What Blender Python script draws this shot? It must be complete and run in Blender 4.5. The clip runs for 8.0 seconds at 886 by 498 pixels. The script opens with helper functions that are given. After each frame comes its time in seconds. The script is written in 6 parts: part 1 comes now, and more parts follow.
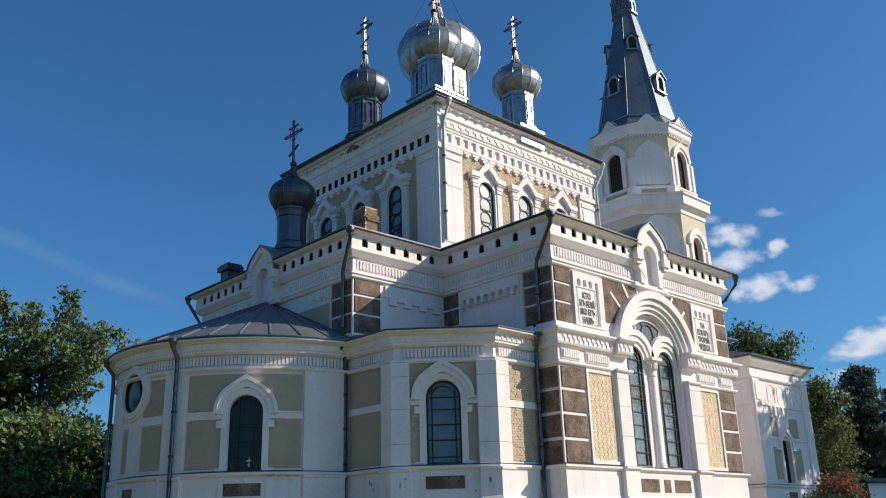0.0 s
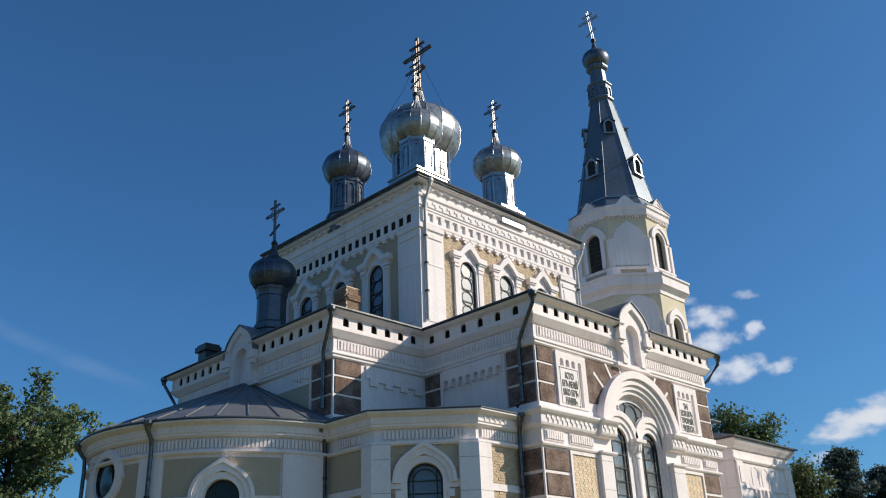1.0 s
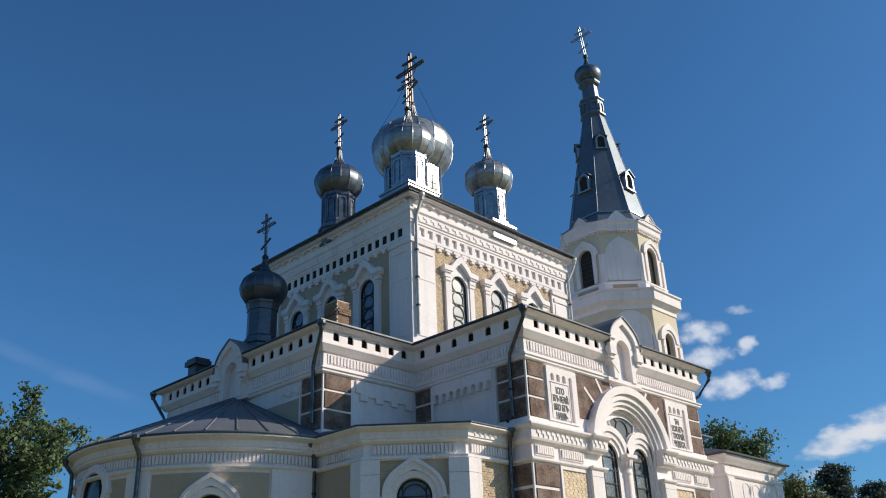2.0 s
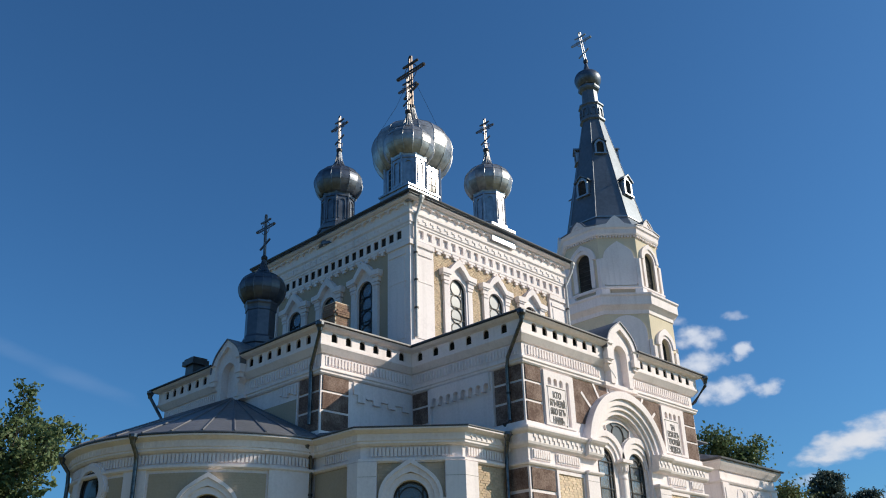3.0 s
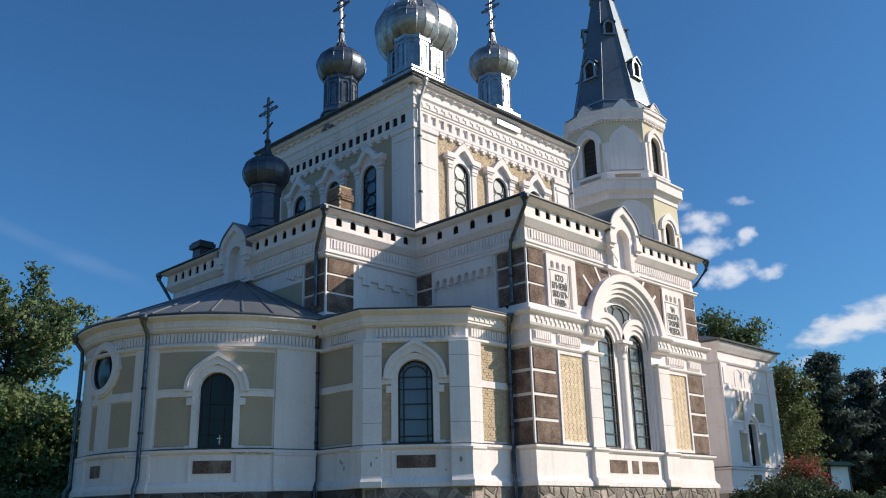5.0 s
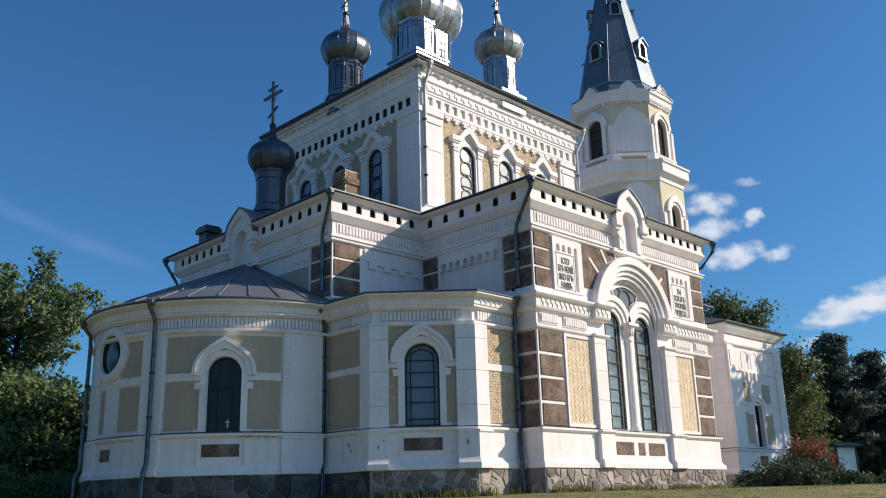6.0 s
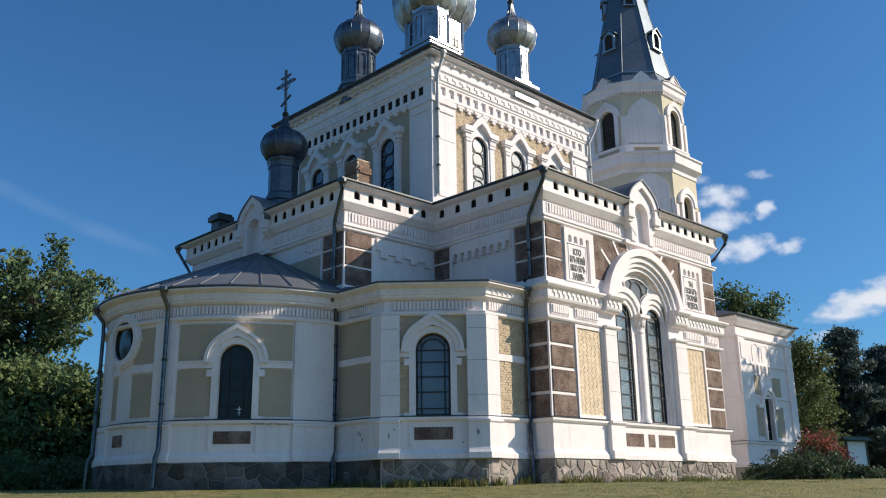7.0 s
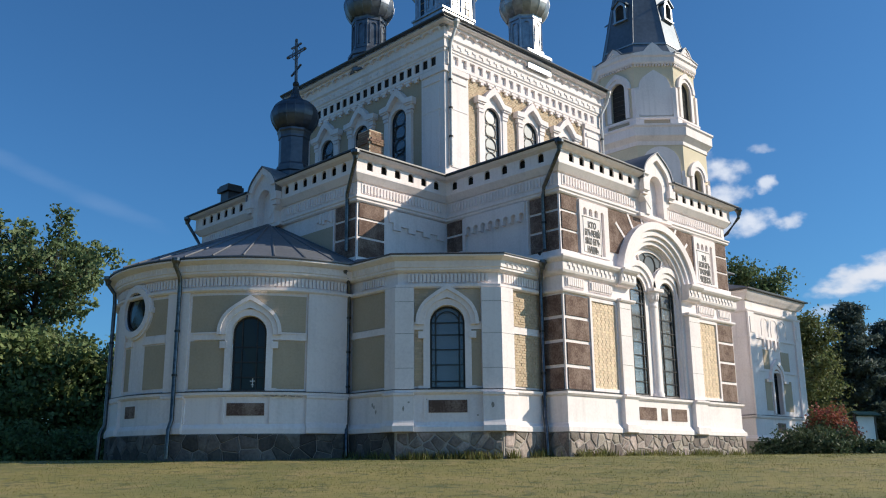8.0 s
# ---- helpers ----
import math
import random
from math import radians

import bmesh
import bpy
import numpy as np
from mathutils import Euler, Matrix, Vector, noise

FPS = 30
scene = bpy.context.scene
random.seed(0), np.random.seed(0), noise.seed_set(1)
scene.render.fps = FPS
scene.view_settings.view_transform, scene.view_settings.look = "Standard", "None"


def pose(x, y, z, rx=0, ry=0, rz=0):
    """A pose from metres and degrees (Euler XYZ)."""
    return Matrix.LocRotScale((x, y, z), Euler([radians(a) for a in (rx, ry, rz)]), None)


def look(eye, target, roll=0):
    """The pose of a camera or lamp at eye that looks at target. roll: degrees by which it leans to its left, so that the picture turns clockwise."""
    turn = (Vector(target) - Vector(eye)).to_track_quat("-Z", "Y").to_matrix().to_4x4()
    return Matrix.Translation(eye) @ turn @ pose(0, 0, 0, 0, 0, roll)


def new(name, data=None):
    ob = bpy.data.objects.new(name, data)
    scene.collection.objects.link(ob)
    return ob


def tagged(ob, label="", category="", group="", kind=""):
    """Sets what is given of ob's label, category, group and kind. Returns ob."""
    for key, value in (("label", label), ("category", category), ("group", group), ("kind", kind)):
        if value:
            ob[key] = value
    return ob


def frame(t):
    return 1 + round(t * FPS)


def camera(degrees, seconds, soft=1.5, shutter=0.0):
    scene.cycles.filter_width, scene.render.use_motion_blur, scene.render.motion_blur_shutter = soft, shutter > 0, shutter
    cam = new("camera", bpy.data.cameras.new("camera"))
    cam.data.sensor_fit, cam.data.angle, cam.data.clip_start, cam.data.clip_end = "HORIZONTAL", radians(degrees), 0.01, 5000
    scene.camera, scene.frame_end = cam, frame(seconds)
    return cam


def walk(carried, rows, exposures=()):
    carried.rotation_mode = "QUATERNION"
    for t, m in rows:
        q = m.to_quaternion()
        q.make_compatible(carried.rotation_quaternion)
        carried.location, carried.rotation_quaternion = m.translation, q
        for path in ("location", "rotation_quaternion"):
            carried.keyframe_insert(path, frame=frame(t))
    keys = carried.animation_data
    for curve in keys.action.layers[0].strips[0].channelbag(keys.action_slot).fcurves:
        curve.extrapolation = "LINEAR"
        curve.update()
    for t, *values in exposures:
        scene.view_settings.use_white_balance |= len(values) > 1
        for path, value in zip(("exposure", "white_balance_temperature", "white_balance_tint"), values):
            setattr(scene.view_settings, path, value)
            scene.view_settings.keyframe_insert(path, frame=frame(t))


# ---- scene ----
cam = camera(53.53, 8.0, soft=1.1)

# the way of the camera: a hand-held turn on the lawn, with a small sidestep at the end
PATH = [
    (0, pose(-18.701, -15.139, -0.118, 108.341, 1.608, -43.139)),
    (0.5, pose(-18.700, -15.063, -0.088, 111.130, 1.615, -43.519)),
    (1, pose(-18.702, -14.993, -0.149, 113.619, 2.056, -44.470)),
    (1.5, pose(-18.609, -15.041, -0.159, 114.440, 2.294, -44.681)),
    (3, pose(-18.732, -15.047, -0.146, 114.670, 1.463, -45.416)),
    (3.5, pose(-18.777, -15.093, -0.148, 114.133, 1.417, -45.432)),
    (4, pose(-18.777, -15.089, -0.178, 112.875, 1.432, -45.424)),
    (4.5, pose(-18.719, -15.097, -0.188, 109.420, 1.404, -45.363)),
    (6, pose(-18.711, -15.113, -0.167, 106.070, 1.449, -44.622)),
    (6.5, pose(-18.742, -15.134, -0.190, 106.034, 1.300, -44.119)),
    (7, pose(-18.758, -15.074, -0.166, 105.424, 0.776, -44.152)),
    (7.5, pose(-18.813, -14.840, -0.159, 104.464, 0.700, -44.091)),
    (8, pose(-18.884, -14.661, -0.128, 103.664, 0.482, -44.190)),
]
walk(cam, PATH, [(0.0, 0.18), (0.5, 0.16), (1.0, 0.11), (1.5, 0.09), (3.0, 0.13), (3.5, 0.13), (4.0, 0.16), (4.5, 0.19), (6.0, 0.24), (7.0, 0.26), (8.0, 0.27)])

# ---- daylight ----
SUN = Vector((1.06, -1.0, 0.86)).normalized()
world = bpy.data.worlds.new("sky")
scene.world = world
world.use_nodes = True
wt = world.node_tree
wt.nodes.clear()
w_out = wt.nodes.new("ShaderNodeOutputWorld")
w_bg = wt.nodes.new("ShaderNodeBackground")
w_sky = wt.nodes.new("ShaderNodeTexSky")
w_sky.sky_type = "NISHITA"
w_sky.sun_disc = False
w_sky.sun_elevation = radians(31)
w_sky.sun_rotation = radians(136.2)
w_sky.altitude = 200
w_sky.air_density = 1.0
w_sky.dust_density = 1.3
w_sky.ozone_density = 3.0
w_bg.inputs["Strength"].default_value = 0.095
wt.links.new(w_bg.outputs[0], w_out.inputs[0])


def cloud_mask(tree, direction, centre, size, scale, low, high, seed, slope=0.0):
    """A patch of cloud: noise cut by an ellipse round a direction of the sky."""
    def math_node(op, a, b=None):
        n = tree.nodes.new("ShaderNodeMath")
        n.operation = op
        for i, v in enumerate((a, b)):
            if v is None:
                continue
            if isinstance(v, (int, float)):
                n.inputs[i].default_value = v
            else:
                tree.links.new(v, n.inputs[i])
        return n.outputs[0]
    az, el = centre
    sep = tree.nodes.new("ShaderNodeSeparateXYZ")
    tree.links.new(direction, sep.inputs[0])
    a = math_node("ARCTAN2", sep.outputs[0], sep.outputs[1])
    e = math_node("ARCSINE", sep.outputs[2])
    da = math_node("DIVIDE", math_node("SUBTRACT", a, radians(az)), radians(size[0]))
    rise = math_node("ADD", math_node("MULTIPLY", math_node("SUBTRACT", a, radians(az)), slope), radians(el))
    de = math_node("DIVIDE", math_node("SUBTRACT", e, rise), radians(size[1]))
    r = math_node("ADD", math_node("MULTIPLY", da, da), math_node("MULTIPLY", de, de))
    comb = tree.nodes.new("ShaderNodeCombineXYZ")
    tree.links.new(math_node("MULTIPLY", a, scale[0]), comb.inputs[0])
    tree.links.new(math_node("MULTIPLY", e, scale[1]), comb.inputs[1])
    comb.inputs[2].default_value = seed
    nz = tree.nodes.new("ShaderNodeTexNoise")
    nz.inputs["Scale"].default_value = 1.0
    nz.inputs["Detail"].default_value = 5.0
    nz.inputs["Roughness"].default_value = 0.5
    tree.links.new(comb.outputs[0], nz.inputs["Vector"])
    v = math_node("SUBTRACT", math_node("MULTIPLY", nz.outputs["Fac"], 1.15), math_node("MULTIPLY", r, 0.42))
    ramp = tree.nodes.new("ShaderNodeMapRange")
    ramp.interpolation_type = "SMOOTHSTEP"
    ramp.inputs["From Min"].default_value = low
    ramp.inputs["From Max"].default_value = high
    tree.links.new(v, ramp.inputs["Value"])
    return ramp.outputs["Result"]


w_geo = wt.nodes.new("ShaderNodeTexCoord")
tint = wt.nodes.new("ShaderNodeMix")
tint.data_type = "RGBA"
tint.blend_type = "MULTIPLY"
tint.inputs["Factor"].default_value = 1.0
tint.inputs["B"].default_value = (0.40, 0.81, 1.12, 1)
wt.links.new(w_sky.outputs[0], tint.inputs["A"])
sky_colour = tint.outputs["Result"]
for centre, size, scale, low, high, seed, bright, amount, slope in (
        ((62.8, 17.7), (1.75, 0.82), (52, 70), 0.06, 0.72, 3.1, (7.2, 7.6, 8.4, 1), 0.85, 0.0),
        ((62.8, 16.2), (1.70, 0.85), (52, 70), 0.06, 0.70, 5.3, (7.2, 7.6, 8.4, 1), 0.85, 0.0),
        ((63.9, 14.3), (2.00, 0.78), (52, 70), 0.06, 0.70, 8.9, (7.2, 7.6, 8.4, 1), 0.88, 0.06),
        ((65.3, 16.6), (0.78, 0.55), (70, 90), 0.06, 0.66, 12.6, (7.2, 7.6, 8.4, 1), 0.8, 0.15),
        ((66.6, 14.15), (1.05, 0.50), (70, 90), 0.06, 0.68, 2.6, (7.0, 7.4, 8.2, 1), 0.75, 0.3),
        ((65.4, 18.75), (0.85, 0.32), (70, 95), 0.06, 0.8, 6.6, (6.6, 7.0, 8.0, 1), 0.6, -0.1),
        ((61.6, 18.9), (0.90, 0.35), (70, 95), 0.06, 0.9, 16.6, (6.4, 6.9, 8.0, 1), 0.5, -0.15),
        ((70.2, 10.45), (2.80, 0.95), (45, 85), 0.04, 0.70, 7.7, (7.2, 7.4, 7.9, 1), 0.88, 0.22),
        ((72.6, 11.0), (2.60, 1.10), (45, 85), 0.04, 0.70, 17.7, (7.2, 7.4, 7.9, 1), 0.88, 0.1),
        ((67.6, 8.6), (1.30, 0.42), (45, 85), 0.04, 0.8, 1.7, (6.4, 6.8, 7.5, 1), 0.6, 0.1),
        ((67.9, 7.3), (1.40, 0.60), (45, 85), 0.04, 0.8, 11.7, (6.4, 6.8, 7.5, 1), 0.6, 0.0),
        ((73.0, 7.0), (3.60, 1.00), (40, 85), 0.04, 0.8, 1.2, (6.4, 6.8, 7.5, 1), 0.6, 0.0),
        ((20.0, 16.4), (7.5, 0.62), (9, 30), 0.0, 0.85, 4.4, (4.6, 5.6, 7.4, 1), 0.12, -0.33),
        # added bank behind the camera, unseen except in reflections
        ((200.0, 25.0), (60.0, 12.0), (9, 22), 0.2, 0.6, 9.2, (7.0, 7.4, 8.0, 1), 0.7, 0.0)):
    mask = cloud_mask(wt, w_geo.outputs["Generated"], centre, size, scale, low, high, seed, slope)
    amt = wt.nodes.new("ShaderNodeMath")
    amt.operation = "MULTIPLY"
    amt.inputs[1].default_value = amount
    wt.links.new(mask, amt.inputs[0])
    mix = wt.nodes.new("ShaderNodeMix")
    mix.data_type = "RGBA"
    wt.links.new(amt.outputs[0], mix.inputs["Factor"])
    wt.links.new(sky_colour, mix.inputs["A"])
    mix.inputs["B"].default_value = bright
    sky_colour = mix.outputs["Result"]
wt.links.new(sky_colour, w_bg.inputs["Color"])

sun_data = bpy.data.lights.new("sun", "SUN")
sun_data.energy = 4.4
sun_data.angle = radians(0.55)
sun_data.color = (1.0, 0.88, 0.705)
sun = new("sun", sun_data)
sun.matrix_world = look(SUN * 60, (0, 0, 0))

# ---- materials ----


def material(name, colour, second=None, rough=0.8, metal=0.0, fine=30.0, coarse=1.3, bump=0.3, mix_low=0.35, mix_high=0.65, depth=0.01, island=0.0, spec=0.5, streak=0.0):
    m = bpy.data.materials.new(name)
    m.use_nodes = True
    t = m.node_tree
    bsdf = t.nodes["Principled BSDF"]
    second = second or tuple(c * 0.8 for c in colour)
    tc = t.nodes.new("ShaderNodeTexCoord")
    n1 = t.nodes.new("ShaderNodeTexNoise")
    n1.inputs["Scale"].default_value = coarse
    n1.inputs["Detail"].default_value = 8
    n2 = t.nodes.new("ShaderNodeTexNoise")
    n2.inputs["Scale"].default_value = fine
    n2.inputs["Detail"].default_value = 4
    for n in (n1, n2):
        t.links.new(tc.outputs["Object"], n.inputs["Vector"])
    add = t.nodes.new("ShaderNodeMath")
    add.operation = "MULTIPLY_ADD"
    add.inputs[1].default_value = 0.45
    t.links.new(n2.outputs["Fac"], add.inputs[0])
    half = t.nodes.new("ShaderNodeMath")
    half.operation = "MULTIPLY"
    half.inputs[1].default_value = 0.55
    t.links.new(n1.outputs["Fac"], half.inputs[0])
    t.links.new(half.outputs[0], add.inputs[2])
    mr = t.nodes.new("ShaderNodeMapRange")
    mr.inputs["From Min"].default_value = mix_low
    mr.inputs["From Max"].default_value = mix_high
    t.links.new(add.outputs[0], mr.inputs["Value"])
    mx = t.nodes.new("ShaderNodeMix")
    mx.data_type = "RGBA"
    mx.inputs["A"].default_value = (*colour, 1)
    mx.inputs["B"].default_value = (*second, 1)
    t.links.new(mr.outputs["Result"], mx.inputs["Factor"])
    col = mx.outputs["Result"]
    if streak:
        mp = t.nodes.new("ShaderNodeMapping")
        mp.inputs["Scale"].default_value = (5.0, 5.0, 0.35)
        t.links.new(tc.outputs["Object"], mp.inputs["Vector"])
        n3 = t.nodes.new("ShaderNodeTexNoise")
        n3.inputs["Scale"].default_value = 1.0
        n3.inputs["Detail"].default_value = 6
        t.links.new(mp.outputs[0], n3.inputs["Vector"])
        sr = t.nodes.new("ShaderNodeMapRange")
        sr.inputs["From Min"].default_value = 0.52
        sr.inputs["From Max"].default_value = 0.78
        sr.inputs["To Max"].default_value = streak
        t.links.new(n3.outputs["Fac"], sr.inputs["Value"])
        dk = t.nodes.new("ShaderNodeMix")
        dk.data_type = "RGBA"
        dk.inputs["B"].default_value = (colour[0] * 0.45, colour[1] * 0.44, colour[2] * 0.42, 1)
        t.links.new(sr.outputs["Result"], dk.inputs["Factor"])
        t.links.new(col, dk.inputs["A"])
        col = dk.outputs["Result"]
    if island:
        geo = t.nodes.new("ShaderNodeNewGeometry")
        inf = t.nodes.new("ShaderNodeObjectInfo")
        sm = t.nodes.new("ShaderNodeMath")
        sm.operation = "ADD"
        t.links.new(geo.outputs["Random Per Island"], sm.inputs[0])
        t.links.new(inf.outputs["Random"], sm.inputs[1])
        fr = t.nodes.new("ShaderNodeMath")
        fr.operation = "FRACT"
        t.links.new(sm.outputs[0], fr.inputs[0])
        vr = t.nodes.new("ShaderNodeMapRange")
        vr.inputs["To Min"].default_value = 1 - island
        vr.inputs["To Max"].default_value = 1 + island
        t.links.new(fr.outputs[0], vr.inputs["Value"])
        hsv = t.nodes.new("ShaderNodeHueSaturation")
        t.links.new(vr.outputs["Result"], hsv.inputs["Value"])
        m7 = t.nodes.new("ShaderNodeMath")
        m7.operation = "MULTIPLY"
        m7.inputs[1].default_value = 7.31
        t.links.new(fr.outputs[0], m7.inputs[0])
        f7 = t.nodes.new("ShaderNodeMath")
        f7.operation = "FRACT"
        t.links.new(m7.outputs[0], f7.inputs[0])
        h7 = t.nodes.new("ShaderNodeMapRange")
        h7.inputs["To Min"].default_value = 0.5 - island * 0.05
        h7.inputs["To Max"].default_value = 0.5 + island * 0.05
        t.links.new(f7.outputs[0], h7.inputs["Value"])
        t.links.new(h7.outputs["Result"], hsv.inputs["Hue"])
        t.links.new(col, hsv.inputs["Color"])
        col = hsv.outputs["Color"]
    t.links.new(col, bsdf.inputs["Base Color"])
    bsdf.inputs["Roughness"].default_value = rough
    bsdf.inputs["Metallic"].default_value = metal
    bsdf.inputs["Specular IOR Level"].default_value = spec
    if bump:
        b = t.nodes.new("ShaderNodeBump")
        b.inputs["Strength"].default_value = bump
        b.inputs["Distance"].default_value = depth
        t.links.new(add.outputs[0], b.inputs["Height"])
        t.links.new(b.outputs[0], bsdf.inputs["Normal"])
    return m


WHITE = material("white_plaster", (0.885, 0.81, 0.80), (0.735, 0.665, 0.66), 0.9, fine=14, coarse=0.9, bump=0.3, mix_low=0.44, mix_high=0.74, streak=0.22)
BROWN = material("brown_pebbledash", (0.115, 0.07, 0.055), (0.27, 0.195, 0.16), 0.95, fine=22, coarse=2.5, bump=0.9, mix_low=0.42, mix_high=0.62, depth=0.02)
YELLOW = material("yellow_plaster", (0.52, 0.425, 0.315), (0.44, 0.36, 0.265), 0.9, fine=18, coarse=1.2, bump=0.35)
YBRICK = material("cream_brick", (0.79, 0.625, 0.45), (0.69, 0.535, 0.38), 0.9, fine=30, coarse=3, bump=0.4, island=0.13)
FIELD_BRICK = material("yellow_field_brick", (0.60, 0.465, 0.325), (0.49, 0.375, 0.26), 0.9, fine=20, coarse=1.6, bump=0.4, island=0.12)
CREAM = material("pale_cream_plaster", (0.72, 0.63, 0.475), (0.62, 0.54, 0.40), 0.9, fine=16, coarse=1.0, bump=0.25)
MORTAR = material("pale_mortar", (0.72, 0.60, 0.45), (0.62, 0.51, 0.38), 0.95, fine=40, coarse=3)
OBRICK = material("orange_brick", (0.31, 0.19, 0.13), (0.22, 0.14, 0.10), 0.9, fine=22, coarse=2.5, bump=0.4, island=0.2)
STONE = material("field_stone", (0.17, 0.138, 0.12), (0.40, 0.335, 0.29), 0.85, fine=16, coarse=3.0, bump=0.6, island=0.5, depth=0.02)
DARK_STONE = material("dark_granite_boulder", (0.055, 0.05, 0.048), (0.15, 0.13, 0.115), 0.85, fine=16, coarse=3.0, bump=0.6, island=0.5, depth=0.02)
JOINT = material("grey_joint_mortar", (0.46, 0.42, 0.38), (0.24, 0.215, 0.195), 0.95, fine=25, coarse=2)
SILVER = material("silver_sheet_metal", (0.45, 0.45, 0.455), (0.20, 0.205, 0.215), 0.38, 0.62, fine=6, coarse=2.2, bump=0.25, depth=0.03, island=0.14)
DRUM_WHITE = material("silver_white_drum_paint", (0.46, 0.47, 0.49), (0.27, 0.28, 0.30), 0.38, 0.9, fine=8, coarse=2, bump=0.15)
SILVER_DARK = material("tarnished_sheet_metal", (0.19, 0.21, 0.245), (0.09, 0.105, 0.13), 0.42, 0.8, fine=6, coarse=2.2, bump=0.2, depth=0.03, island=0.12)
SILVER_PAINT = material("silver_painted_sheet", (0.42, 0.45, 0.48), (0.28, 0.30, 0.33), 0.42, 0.75, fine=9, coarse=1.5, bump=0.1)
DARKDOME = material("dark_zinc_sheet", (0.11, 0.125, 0.15), (0.07, 0.08, 0.10), 0.42, 0.7, fine=8, coarse=1.8, bump=0.15, depth=0.02, island=0.12)
ROOF = material("grey_roof_sheet", (0.205, 0.212, 0.235), (0.135, 0.142, 0.162), 0.5, 0.3, fine=9, coarse=0.8, bump=0.1, spec=0.2)
SPIRE = material("blue_grey_spire_sheet", (0.155, 0.19, 0.235), (0.10, 0.125, 0.155), 0.5, 0.45, fine=6, coarse=0.7, bump=0.15)
GUTTER = material("dark_gutter_metal", (0.06, 0.062, 0.066), (0.11, 0.11, 0.115), 0.45, 0.6, fine=12, coarse=2, bump=0.05)
PIPE = material("zinc_downpipe", (0.17, 0.178, 0.19), (0.06, 0.064, 0.07), 0.28, 0.9, fine=12, coarse=3, bump=0.05)
PALE_PIPE = material("pale_painted_pipe", (0.62, 0.61, 0.60), (0.40, 0.40, 0.40), 0.5, 0.1, fine=12, coarse=3, bump=0.05)
CROSS_METAL = material("weathered_silvered_iron", (0.19, 0.175, 0.175), (0.08, 0.078, 0.082), 0.4, 0.75, fine=9, coarse=3, bump=0.05)
IRON = material("dark_iron", (0.03, 0.03, 0.033), (0.06, 0.055, 0.05), 0.5, 0.6, fine=20, coarse=3, bump=0.05)
GILT = material("weathered_gilt_iron", (0.15, 0.11, 0.085), (0.06, 0.055, 0.055), 0.45, 0.7, fine=9, coarse=3, bump=0.05)
# near-black, standing in for the shade inside holes and openings
DARK = material("dark_opening_shade", (0.025, 0.024, 0.024), (0.045, 0.042, 0.04), 0.95, fine=9, coarse=2, bump=0.1)
GRASS_SOIL = material("mown_lawn", (0.155, 0.143, 0.036), (0.255, 0.21, 0.07), 0.95, fine=5, coarse=0.35, bump=0.6, depth=0.04)
def lawn_patches(m):
    """Dry straw patches, green tufts and dark flecks over the lawn's ground colour."""
    t = m.node_tree
    bs = t.nodes["Principled BSDF"]
    tc = t.nodes.new("ShaderNodeTexCoord")
    src = bs.inputs["Base Color"].links[0].from_socket
    for scale, lo, hi, amount, colour in ((0.22, 0.44, 0.62, 0.8, (0.125, 0.132, 0.04)), (1.1, 0.50, 0.66, 0.8, (0.25, 0.195, 0.085)), (2.6, 0.53, 0.62, 0.9, (0.075, 0.083, 0.028)), (5.0, 0.58, 0.78, 0.45, (0.068, 0.082, 0.028))):
        nz = t.nodes.new("ShaderNodeTexNoise")
        nz.inputs["Scale"].default_value = scale
        nz.inputs["Detail"].default_value = 7
        nz.inputs["Roughness"].default_value = 0.62
        t.links.new(tc.outputs["Object"], nz.inputs["Vector"])
        mr = t.nodes.new("ShaderNodeMapRange")
        mr.inputs["From Min"].default_value = lo
        mr.inputs["From Max"].default_value = hi
        mr.inputs["To Max"].default_value = amount
        t.links.new(nz.outputs["Fac"], mr.inputs["Value"])
        mx = t.nodes.new("ShaderNodeMix")
        mx.data_type = "RGBA"
        mx.inputs["B"].default_value = (*colour, 1)
        t.links.new(mr.outputs["Result"], mx.inputs["Factor"])
        t.links.new(src, mx.inputs["A"])
        src = mx.outputs["Result"]
    t.links.new(src, bs.inputs["Base Color"])


lawn_patches(GRASS_SOIL)
BARK = material("tree_bark", (0.09, 0.07, 0.05), (0.05, 0.04, 0.032), 0.95, fine=14, coarse=2, bump=0.6, depth=0.02)
LETTER = material("grey_letter_paint", (0.13, 0.12, 0.12), (0.2, 0.19, 0.18), 0.8, bump=0)
BOARD = material("white_board", (0.82, 0.82, 0.80), (0.70, 0.70, 0.68), 0.6, bump=0.1)


def leaf_material(name, a, b):
    m = material(name, a, b, 0.62, fine=1.5, coarse=0.4, bump=0, island=0.4, spec=0.3)
    bs = m.node_tree.nodes["Principled BSDF"]
    out = m.node_tree.nodes["Material Output"]
    tr = m.node_tree.nodes.new("ShaderNodeBsdfTranslucent")
    mixer = m.node_tree.nodes.new("ShaderNodeMixShader")
    mixer.inputs[0].default_value = 0.28
    src = bs.inputs["Base Color"].links[0].from_socket
    m.node_tree.links.new(src, tr.inputs["Color"])
    m.node_tree.links.new(bs.outputs[0], mixer.inputs[1])
    m.node_tree.links.new(tr.outputs[0], mixer.inputs[2])
    m.node_tree.links.new(mixer.outputs[0], out.inputs[0])
    return m


